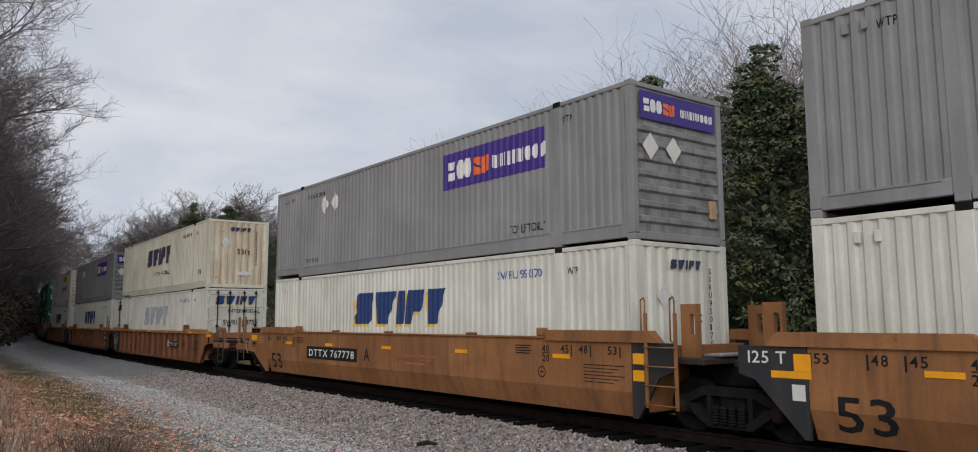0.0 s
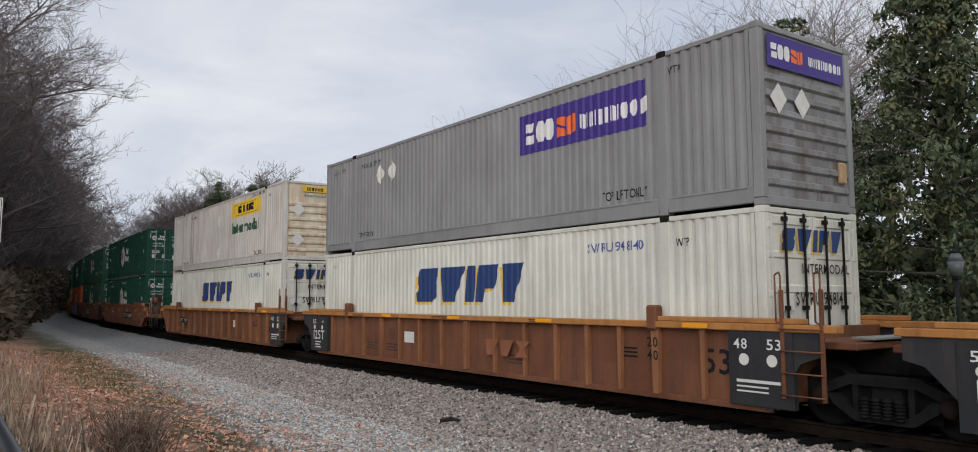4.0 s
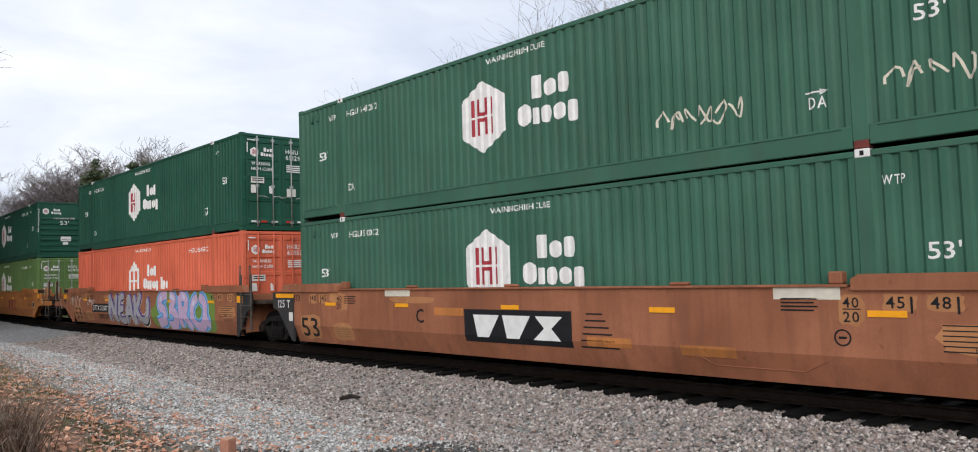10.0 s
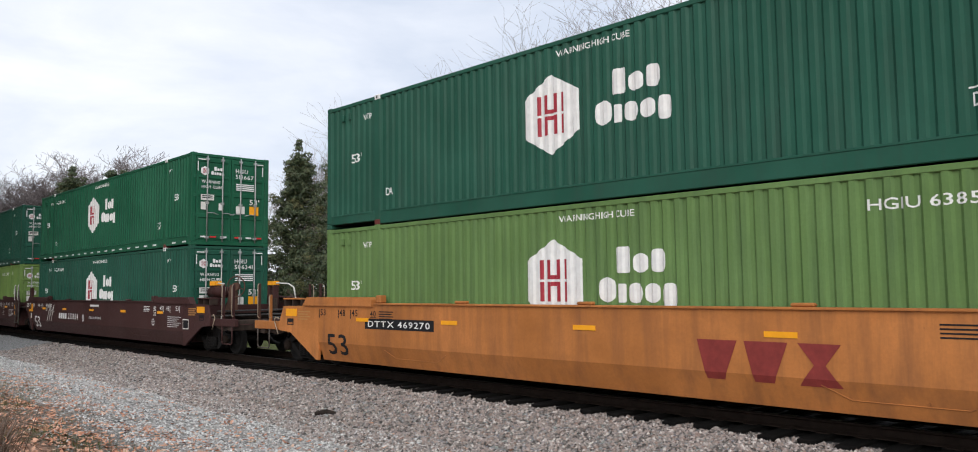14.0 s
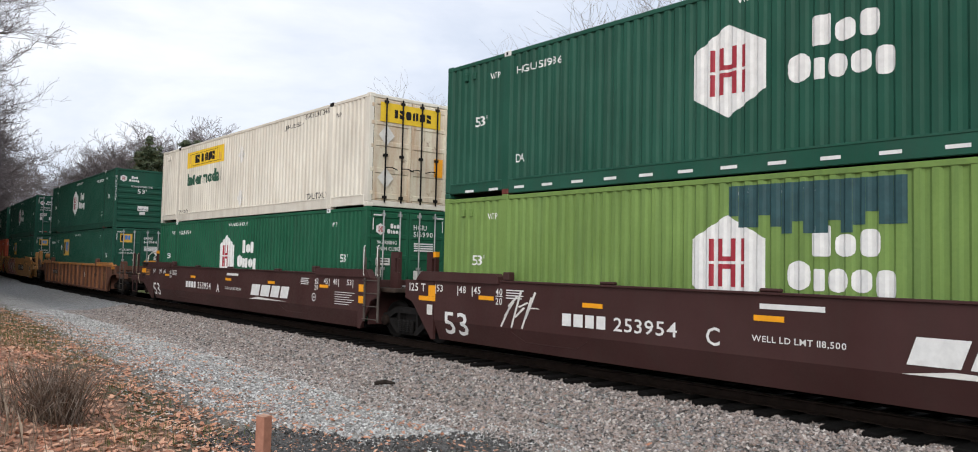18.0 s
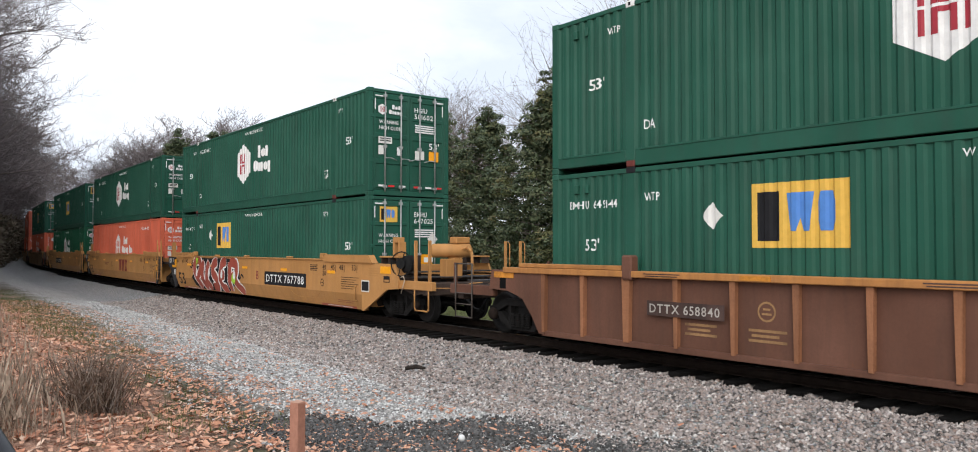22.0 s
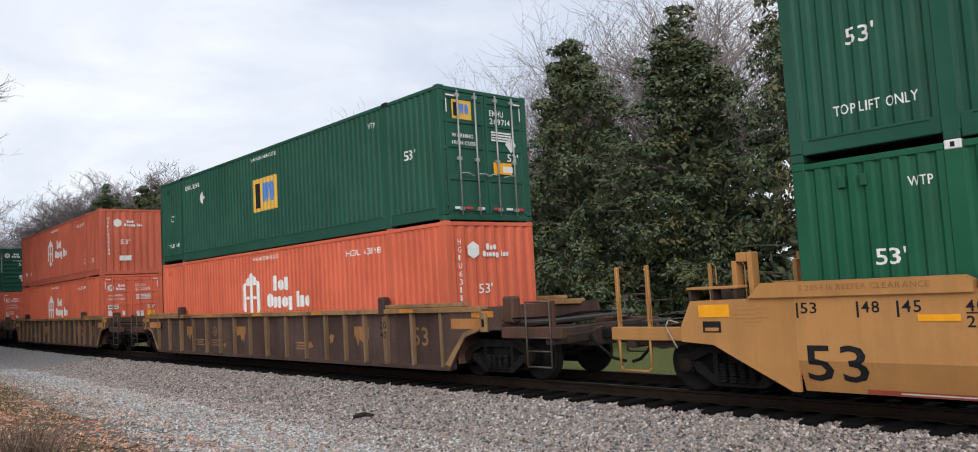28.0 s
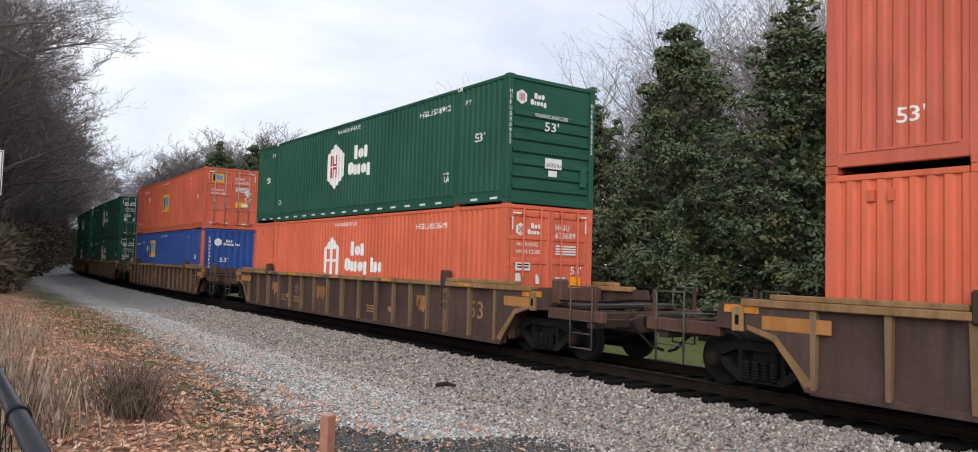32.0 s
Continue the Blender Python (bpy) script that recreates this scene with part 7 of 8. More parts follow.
for i in range(60):
    y = 92 + (i % 32) * 2.6 + wr.uniform(-1, 1)
    bare_tree(6 + i % 2, float(track_x(y)) + 11 + (i // 32) * 9 + wr.uniform(0, 6), y, 0.2, wr.uniform(0.84, 1.0), wr.uniform(0, 360))

# brushy undergrowth at the foot of the woods
g6 = np.random.default_rng(66)
cc, cr = [], []
for i in range(3600):
    y = g6.uniform(40, 230)
    x = track_x(y) - (EDGE(y) - 2.2) - g6.uniform(0, 1) ** 1.6 * 22 if i % 5 else track_x(y) + g6.uniform(10, 30)
    h = g6.uniform(0.1, 1.0) ** 1.3 * (0.8 + 0.075 * y) * (1.0 if i % 5 else 0.5)
    cc.append((float(x), float(y), 0.2 + h * 0.5))
    cr.append(g6.uniform(0.6, 1.3) * (1 + y / 200))
under = new("undergrowth", leaf_cloud("undergrowth", cc, cr, 46, 0.50, 9))
under.data.materials[0] = SCRUB
tagged(under, "brown brushy undergrowth at the foot of the woods", "undergrowth", kind="stuff")


# ---- lamp, house, sign and fence ----
def street_lamp(x, y, z, h):
    t = new("street_lamp")
    tagged(t, "black post lamp with a frosted acorn lantern before the trees", "street lamp")
    blk = plain("black_lamp_iron", (0.02, 0.022, 0.024), 0.5, 0.2)
    part("base", mesh_of("lamp_base", lambda bm: (tube(bm, (0, 0, 0), (0, 0, 0.5), 0.16, 12, 0.11), tube(bm, (0, 0, 0.5), (0, 0, 0.62), 0.12, 12, 0.06))), blk, t)
    part("post", mesh_of(("lamp_post", h), lambda bm: (tube(bm, (0, 0, 0.6), (0, 0, h - 0.35), 0.05, 10, 0.038), tube(bm, (0, 0, h - 0.38), (0, 0, h - 0.30), 0.10, 10))), blk, t)
    part("lantern", mesh_of(("lantern", h), lambda bm: (tube(bm, (0, 0, h - 0.30), (0, 0, h + 0.05), 0.12, 12, 0.20), tube(bm, (0, 0, h + 0.05), (0, 0, h + 0.26), 0.20, 12, 0.10))), plain("frosted_lantern_glass", (0.13, 0.14, 0.145), 0.2, 0.15), t, "frosted acorn globe")
    part("cap", mesh_of(("lamp_cap", h), lambda bm: (tube(bm, (0, 0, h + 0.26), (0, 0, h + 0.36), 0.12, 12, 0.05), tube(bm, (0, 0, h + 0.36), (0, 0, h + 0.50), 0.025, 8, 0.008))), blk, t)
    t.matrix_basis = pose(x, y, z)


street_lamp(20.2, 8.85, -0.2, 2.85)


def house():
    h = new("house")
    tagged(h, "single-storey house with a grey-green roof and deep porch", "house")
    wallm = plain("dark_house_siding", (0.10, 0.085, 0.075), 0.8, 0.2)
    roofm = plain("grey_green_roofing", (0.16, 0.19, 0.18), 0.7, 0.2, 2.0)
    trimm = plain("pale_house_trim", (0.55, 0.54, 0.50), 0.6, 0.1)
    def walls(bm):
        box(bm, 0, 9, -8, 7, -0.3, 2.7)
    part("wall", mesh_of("house_wall", walls), wallm, h)
    def roof(bm):
        prism(bm, [(-8.6, 2.6), (-8.6, 2.75), (-0.5, 5.0), (7.6, 2.75), (7.6, 2.6)], -2.2, 9.6)
    part("roof", mesh_of("house_roof", roof), roofm, h)
    part("porch_floor", boxed("porch_floor", -2.0, -0.02, -8, 7, -0.3, 0.1, bevel=0.02), trimm, h)
    for y in (-7.6, -4.4, -1.2, 2.0, 5.2):
        part("porch_post", boxed("porch_post", -1.95, -1.80, y, y + 0.15, 0.1, 2.6, bevel=0.02), trimm, h)
    part("door", boxed("door", -0.06, -0.01, -1.0, 0.0, 0.1, 2.1, bevel=0.01), trimm, h)
    for y in (-6.2, 2.6):
        w = part("window", boxed("window", -0.05, -0.01, y, y + 1.3, 0.9, 2.1, bevel=0.01), trimm, h)
        part("pane", boxed("pane", -0.07, -0.055, y + 0.1, y + 1.2, 1.0, 2.0), plain("dark_glass", (0.02, 0.025, 0.03), 0.1, 0.1), w)
    for y in (-2.1, 0.9):
        part("porch_lantern", boxed("porch_lantern", -0.22, -0.08, y, y + 0.12, 1.7, 1.95, bevel=0.03), WHITE, h)
    h.matrix_basis = pose(36.0, 6.0, 0.0, 0, 0, -6)


house()


def sign():
    t = new("parking_sign")
    tagged(t, "white no overnight parking sign on a green channel post", "sign")
    part("post", mesh_of("sign_post", lambda bm: (box(bm, -0.03, 0.03, 0.0, 0.006, -0.5, 2.72), box(bm, -0.03, -0.024, 0.006, 0.03, -0.5, 2.72), box(bm, 0.024, 0.03, 0.006, 0.03, -0.5, 2.72))), plain("green_post_paint", (0.02, 0.09, 0.05), 0.5, 0.2), t)
    part("panel", boxed("panel", -0.155, 0.155, -0.010, -0.004, 2.28, 2.74, bevel=0.002), WHITE, t, "white metal sign plate")
    for a in ((-0.145, 0.145, 2.722, 2.728), (-0.145, 0.145, 2.292, 2.298), (-0.145, -0.139, 2.299, 2.721), (0.139, 0.145, 2.299, 2.721)):
        part("border", boxed("border", a[0], a[1], -0.013, -0.0105, a[2], a[3]), INK, t)
    for txt, z, h, w in (("NO", 2.60, 0.075, 0.10), ("OVERNIGHT", 2.50, 0.055, 0.25), ("PARKING", 2.39, 0.055, 0.22)):
        def build(bm):
            text_shape(bm, txt, h, w)
            for v in bm.verts:
                v.co = (v.co.x - w / 2, -0.0125, z + v.co.y)
            for f in bm.faces:
                f.normal_update()
                if f.normal.y > 0:
                    f.normal_flip()
        part("lettering", mesh_of(("sign", txt), build), INK, t)
    t.matrix_basis = pose(0.385, 9.35, 0.14, 0, 0, 3)


sign()


def fence():
    t = new("chain_link_fence")
    tagged(t, "black-coated chain-link fence with a pipe top rail", "fence")
    blk = plain("black_coated_pipe", (0.018, 0.020, 0.024), 0.28, 0.2, 9.0, 0.0, 0.02)
    part("top_rail", mesh_of("fence_rail", lambda bm: (tube(bm, (0, -3, 0), (0, 9, 0), 0.021, 16), tube(bm, (0, 2.02, 0), (0, 2.06, 0), 0.026, 16))), blk, t)
    for y in (-2.5, 0.6, 3.7, 6.8):
        part("post", mesh_of(("fence_post", y), lambda bm: (tube(bm, (-0.05, y, -1.5), (-0.05, y, 0.0), 0.028, 12), tube(bm, (-0.05, y, 0.0), (-0.05, y, 0.05), 0.032, 12, 0.01))), blk, t)

    def wires(bm):
        for k in range(70):
            y = -3 + k * 0.17
            for s in (1, -1):
                pipe(bm, [(-0.02, y, -0.02), (-0.02, y + s * 1.2, -1.22)], 0.0018, 3)
    part("chain_link_mesh", mesh_of("chain_link", wires), blk, t, "black chain-link wire mesh")
    t.matrix_basis = pose(0.175, 0, 1.47)


fence()


# ---- the train ----
def marks_tan_a(car):
    black_plate(car, "DTTX 767778", -1.5, 0.62, 3.1, 0.40)


def marks_b(car):
    black_plate(car, "DTTX 767778", 4.98, 0.74, 3.2, 0.36)
    car_text("A", 1.40, 0.80, 0.32, INK, car)
    for k in range(3):
        bar(1.9 - 0.3 * k, 0.05, -0.3, 0.98 - k * 0.09, CAR_RUST, car)
    bar(0.3, 0.3, 0.8, 0.80, CAR_RUST, car, name="stencil_box")


def marks_rib(number, plate_y, logo):
    def f(car):
        x = -1.418
        if number:
            worn = number == "DTTX 658840"
            bar(1.5, 0.24, plate_y, 0.74, CAR_DARK if worn else INK, car, -1.510, "id_panel")
            car_text(number, plate_y - 0.06, 0.79, 0.14, STAIN if worn else WHITE, car, 1.36, -1.516)
        if logo:
            car_mark("wordmark", "tw", lambda bm: blocks(bm, "llx", (0.48, 0.48, 0.5), 0.34, 0.12, 0.06), logo, 0.62, WHITE if number else CAR_RUST, car, -1.512)
        bar(0.5, 0.28, -2.85 if number else 2.73, 0.72, PLACARD, car, x, "label_plate")
        for k in range(3):
            bar(0.5, 0.03, -0.62 - 4.4, 0.95 - k * 0.07, INK, car, x)
    return f


def black_side(car):
    """Black painted panel at the camera's end of the side."""
    part("end_panel", boxed("end_panel", -1.526, -1.414, -8.62, -7.52, 0.24, 1.34, bevel=0.006), BLACK_PANEL, car, "black panel with white figures")
    car_text("48", -7.62, 1.08, 0.15, WHITE, car, 0.24, -1.5305)
    car_text("53", -8.20, 1.08, 0.15, WHITE, car, 0.24, -1.5305)
    for y in (-7.80, -8.28):
        car_mark("stencil", "disc", lambda bm: poly(bm, [(0.09 * math.cos(a), 0.09 * math.sin(a)) for a in [i * math.tau / 14 for i in range(14)]]), y, 0.92, PLACARD, car, -1.5305)
    for k in range(3):
        bar(0.55 if k else 0.75, 0.045 if k == 0 else 0.025, -7.66, 0.58 - k * 0.07, PLACARD, car, -1.5305)


def black_far(car):
    part("end_panel", boxed("end_panel", -1.526, -1.414, 7.35, 8.58, 0.24, 1.30, bevel=0.006), BLACK_PANEL, car, "black panel with white figures")
    car_text("125T", 8.36, 0.60, 0.27, WHITE, car, 0.80, -1.5305)
    car_text("53", 8.42, 1.08, 0.13, WHITE, car, 0.22, -1.5305)
    car_text("4", 7.72, 1.08, 0.13, WHITE, car, 0.09, -1.5305)
    for y in (8.30, 7.72):
        car_mark("stencil", "disc", lambda bm: poly(bm, [(0.07 * math.cos(a), 0.07 * math.sin(a)) for a in [i * math.tau / 14 for i in range(14)]]), y, 0.97, PLACARD, car, -1.5305)
    for k in range(3):
        bar(0.42 - 0.1 * (k % 2), 0.03, 8.22, 0.50 - k * 0.08, PLACARD, car, -1.5305)


def marks_plate(number, letter, y0, w):
    def f(car):
        black_plate(car, number, y0, 0.64, w, 0.40)
        if letter:
            car_text(letter, y0 + 0.72, 0.72, 0.26, INK, car)
        for k in range(4):
            bar(0.8 + 0.3 * (k % 2), 0.10, 3.4 - k * 2.4, 0.95 - 0.1 * (k % 2), CREAM_MARK if k % 3 == 0 else CAR_TAN, car, name="painted_out_patch")
    return f


def marks_g(car):
    bar(2.75, 0.62, 1.47, 0.50, INK, car, name="logo_panel")
    car_mark("wordmark", "ttx", lambda bm: blocks(bm, "llx", (0.72, 0.72, 0.72), 0.42, 0.1, 0.08), 1.25, 0.60, WHITE, car, -1.511)
    car_text("C", 3.0, 0.82, 0.28, INK, car)
    for k, (y, z) in enumerate(((2.4, 0.98), (-1.6, 0.55), (-3.4, 0.50), (-4.9, 1.34), (4.1, 1.36))):
        bar(0.9, 0.16, y, z, CREAM_MARK if k > 2 else CAR_ORANGE, car, name="painted_out_patch")
    car_mark("scribble", "cone", lambda bm: [rect(bm, 0.1 + abs(k) * 0.03, 0.1 + k * 0.11, 0.9 - k * 0.06, 0.125 + k * 0.11) for k in range(6)], -1.35, 0.42, INK, car, label="black marker scribble")


def blob(bm, pts):
    """Rounded outline through the given points."""
    n = len(pts)
    out = []
    for i in range(n):
        p0, p1, p2, p3 = (pts[(i + k) % n] for k in (-1, 0, 1, 2))
        for t in (0, 0.25, 0.5, 0.75):
            a = [0.5 * ((2 * p1[j]) + (p2[j] - p0[j]) * t + (2 * p0[j] - 5 * p1[j] + 4 * p2[j] - p3[j]) * t * t + (3 * p1[j] - p0[j] - 3 * p2[j] + p3[j]) * t ** 3) for j in (0, 1)]
            out.append(a)
    f = bm.faces.new([bm.verts.new((a, b, 0)) for a, b in out])
    bmesh.ops.triangulate(bm, faces=[f])


def brush_line(bm, pts, w, taper=False):
    """One smooth stroke of paint through the points, as a single strip with blunt round ends."""
    line = []
    n = len(pts)
    for i in range(n - 1):
        p0, p1, p2, p3 = pts[max(i - 1, 0)], pts[i], pts[i + 1], pts[min(i + 2, n - 1)]
        for k in range(5):
            t = k / 5
            line.append(tuple(0.5 * (2 * p1[j] + (p2[j] - p0[j]) * t + (2 * p0[j] - 5 * p1[j] + 4 * p2[j] - p3[j]) * t * t + (3 * p1[j] - p0[j] - 3 * p2[j] + p3[j]) * t ** 3) for j in (0, 1)))
    line.append(pts[-1])
    left, right = [], []
    m = len(line)
    for i, (u, v) in enumerate(line):
        a, b = line[max(i - 1, 0)], line[min(i + 1, m - 1)]
        du, dv = b[0] - a[0], b[1] - a[1]
        q = math.hypot(du, dv) or 1
        e = min(i, m - 1 - i)
        ww = w * (1.0 if e > 1 else (0.9 if e == 1 else 0.6)) * ((1.15 - 0.6 * i / m) if taper else 1.0)
        left.append((u - dv / q * ww, v + du / q * ww))
        right.append((u + dv / q * ww, v - du / q * ww))
    lv = [bm.verts.new((u, v, 0)) for u, v in left]
    rv = [bm.verts.new((u, v, 0)) for u, v in right]
    for i in range(m - 1):
        bm.faces.new((lv[i], rv[i], rv[i + 1], lv[i + 1]))


def clamp_to_sill(bm, lo, hi):
    for v in bm.verts:
        v.co.y = min(hi, max(lo, v.co.y))


def throw(car, key, y0, z0, letters, layers, lo=-0.04, hi=1.25):
    """A spray-painted piece: every letter form is a bundle of fat strokes in layered colours."""
    for li, (w, material, du, dv) in enumerate(layers):
        for k, strokes in enumerate(letters):
            for j, st in enumerate(strokes):
                def draw(bm):
                    brush_line(bm, [(u + du, v + dv) for u, v in st], w)
                    clamp_to_sill(bm, lo, hi)
                car_mark("spray_paint", (key, li, k, j), draw, y0, z0, material, car, -1.5075 - 0.0028 * li - 0.0005 * ((k * 2 + j) % 5), "spray-painted graffiti" if li == k == j == 0 else "")


PIECE_SILVER = (
    (((0.14, 0.08), (0.22, 0.6), (0.16, 1.12)), ((0.14, 1.10), (0.62, 0.55), (0.98, 0.06)), ((0.98, 0.10), (0.90, 0.6), (1.02, 1.10))),
    (((1.85, 1.05), (1.42, 0.98), (1.30, 0.50), (1.45, 0.14), (1.95, 0.16)), ((1.40, 0.56), (1.80, 0.60))),
    (((2.06, 0.04), (2.28, 0.7), (2.40, 1.08)), ((2.38, 1.10), (2.62, 0.6), (2.86, 0.02)), ((2.24, 0.46), (2.66, 0.48))),
    (((3.02, 0.02), (3.04, 0.6), (2.98, 1.10)), ((3.62, 1.14), (3.40, 0.82), (3.08, 0.60)), ((3.16, 0.66), (3.52, 0.30), (3.95, 0.18), (4.30, 0.40), (4.34, 0.80), (4.22, 0.94))),
)
PIECE_BLUE = (
    (((0.98, 1.10), (0.42, 1.02), (0.30, 0.74), (0.72, 0.58), (0.78, 0.28), (0.30, 0.16), (0.06, 0.12)),),
    (((1.20, 1.10), (1.62, 0.98), (1.40, 0.66), (1.82, 0.40), (1.50, 0.10), (1.04, 0.10)), ((1.16, 0.62), (1.42, 0.62))),
    (((2.10, 0.04), (2.14, 0.55), (2.02, 1.10)), ((2.06, 1.08), (2.58, 1.00), (2.56, 0.66), (2.20, 0.56)), ((2.34, 0.56), (2.62, 0.30), (2.92, 0.04))),
    (((3.50, 1.04), (3.12, 0.80), (3.12, 0.34), (3.56, 0.10), (4.02, 0.32), (4.04, 0.84), (3.62, 1.06)), ((4.10, 0.40), (4.36, 0.16))),
)
PIECE_RED = (
    (((1.00, 0.02), (0.60, 0.42), (0.24, 0.78), (0.42, 1.08), (0.84, 1.10), (0.98, 0.80), (0.72, 0.46)),),
    (((1.36, 1.10), (1.20, 0.62), (1.40, 0.22), (1.72, 0.10)), ((1.98, 1.08), (1.74, 0.64), (1.80, 0.30), (2.12, 0.02))),
    (((2.92, 1.08), (2.48, 0.96), (2.44, 0.66), (2.84, 0.44), (2.80, 0.14), (2.36, 0.10)),),
    (((3.86, 1.10), (3.42, 1.00), (3.26, 0.56), (3.44, 0.14), (3.88, 0.10)), ((3.32, 0.58), (3.70, 0.60))),
    (((4.22, 0.04), (4.24, 0.60), (4.20, 1.10)), ((4.24, 1.08), (4.84, 1.02), (4.82, 0.66), (4.36, 0.52)), ((4.62, 0.56), (5.02, 0.26), (5.50, 0.02))),
)


def marks_h(car):
    black_plate(car, "DTTX 732507", 5.35, 0.68, 2.05, 0.34)
    throw(car, "silver", 3.3, 0.27, PIECE_SILVER, [(0.225, SP_WHITE, 0, 0), (0.195, INK, 0, 0), (0.145, SP_PURPLE, 0.07, 0.05), (0.125, SP_SILVER, -0.02, 0)])
    car_mark("spray_paint", "green_cloud", lambda bm: blob(bm, [(-0.45, 0.25), (-0.2, 0.02), (1.2, -0.02), (2.8, 0.02), (4.5, -0.02), (4.78, 0.5), (4.6, 1.12), (3.4, 1.2), (2.2, 1.05), (1.0, 1.2), (0.1, 1.1), (-0.15, 0.75), (-0.5, 0.6)]), -1.85, 0.27, SP_GREEN, car, -1.5055, "green sprayed cloud behind the piece")
    throw(car, "blue", -1.85, 0.27, PIECE_BLUE, [(0.265, SP_SKY, 0, 0), (0.20, SP_BLUE, 0, 0), (0.155, SP_PINK, 0, 0)])
    for k, (a, b2, c2) in enumerate(((0.5, 0.98, 0.42), (1.3, 1.04, 1.6), (2.3, 1.06, 2.5), (3.3, 0.86, 3.14))):
        car_mark("spray_paint", ("glint", k), lambda bm: brush_line(bm, [(a, b2), ((a + c2) / 2, b2 + 0.02), (c2, b2 - 0.1)], 0.075), -1.85, 0.27, SP_LILAC, car, -1.5190)
    car_mark("scribble", "tagh", lambda bm: scrawl(bm, 8, 1.6, 0.62, 7, 0.011), 8.5, 0.78, CREAM_MARK, car, label="white spray scribble")
    car_mark("scribble", "tagi", lambda bm: scrawl(bm, 9, 0.9, 0.35, 5, 0.012), 6.0, 0.92, SP_WHITE, car)
    car_text("2018/2019", 4.6, 0.42, 0.2, INK, car, 1.3, -1.508)


def marks_i(car):
    car_mark("wordmark", "ttx2", lambda bm: blocks(bm, "llx", (0.62, 0.62, 0.62), 0.55, 0.0, 0.10), -1.85, 0.52, MARK_RED, car, label="faded red block wordmark")
    black_plate(car, "DTTX 469270", 6.25, 0.98, 2.3, 0.22)


def marks_maroon(letter, logo):
    def f(car):
        car_mark("reporting_mark", "bnr", lambda bm: blocks(bm, "iiii", (0.22, 0.22, 0.20, 0.20), 0.22, 0, 0.06), 4.22, 0.78, WHITE, car)
        car_text("253954", 3.02, 0.78, 0.22, WHITE, car, 1.28)
        car_text(letter, 1.22, 0.72, 0.26, WHITE, car)
        car_text("WELL LD LMT 118,500", 0.46, 0.84, 0.085, WHITE, car, 1.35)
        bar(0.95, 0.075, 0.34, 1.30, WHITE, car, name="stencilled_number")
        if logo:
            car_mark("wordmark", "bn", lambda bm: blocks(bm, "iiii", (0.60, 0.62, 0.55, 0.50), 0.34, 0.35, 0.10, 0.0, 0.14), -1.62, 0.60, WHITE, car, label="white slanted block wordmark")
            car_mark("wordmark_swoosh", "bs", lambda bm: poly(bm, [(0, 0), (2.6, 0.03), (0.6, 0.08)]), -1.55, 0.62, PLACARD, car)
        if letter in "BC":
            car_mark("scribble", "sc", lambda bm: [poly(bm, [(0.1 * k, 0.1 + 0.2 * ((k * 7) % 3)), (0.1 * k + 0.25, 0.5 + 0.1 * ((k * 5) % 4)), (0.1 * k + 0.30, 0.48 + 0.1 * ((k * 5) % 4)), (0.1 * k + 0.04, 0.08 + 0.2 * ((k * 7) % 3))]) for k in range(9)], 5.9, 0.55, PLACARD, car, label="pale spray scribble")
    return f


def marks_n(car):
    black_plate(car, "DTTX 767788", -1.56, 0.66, 3.17, 0.42)
    car_text("B", -0.85, 0.80, 0.28, MARK_RED, car)
    car_mark("spray_paint", "black_cloud", lambda bm: blob(bm, [(0.1, 0.3), (0.5, 0.02), (2.0, -0.02), (3.8, 0.0), (4.9, 0.35), (5.2, 0.5), (5.05, 1.0), (4.2, 1.2), (2.4, 1.2), (0.5, 1.18), (0.12, 0.85)]), 5.9, 0.25, INK, car, -1.5055, "black sprayed ground behind the piece")
    throw(car, "red", 5.9, 0.25, PIECE_RED, [(0.235, SP_WHITE, 0.02, 0), (0.175, SP_RED, 0, 0)])
    for k, st in enumerate((((-0.30, 0.86), (-0.15, 0.80), (0.0, 0.90), (0.15, 0.84)), ((-0.1, 0.32), (0.05, 0.46), (0.12, 0.25), (0.2, 0.12)), ((5.0, 0.62), (5.25, 0.52), (5.4, 0.66), (5.6, 0.55)))):
        car_mark("spray_paint", ("tail", k), lambda bm: brush_line(bm, list(st), 0.035), 5.9, 0.25, INK, car, -1.509)
    car_mark("spray_paint", "lime", lambda bm: [poly(bm, [(a, 0.5), (a + 0.09, 0.5), (a + 0.07, 0.1 + 0.1 * k), (a + 0.03, 0.1 + 0.1 * k)]) for k, a in enumerate((0, 0.09, 0.18))] + [poly(bm, [(4.2 + 0.2 * math.cos(a), -0.2 + 0.2 * math.sin(a)) for a in [i * math.tau / 14 for i in range(14)]])], 5.45, 0.95, SP_LIME, car, -1.521)
    car_mark("spray_paint", "holes", lambda bm: [blob(bm, [(u, 0.30), (u + 0.14, 0.22), (u + 0.22, 0.42), (u + 0.08, 0.55)]) for u in (0.25, 1.7, 3.1, 4.4)], 5.7, 0.50, SP_WHITE, car, -1.522)


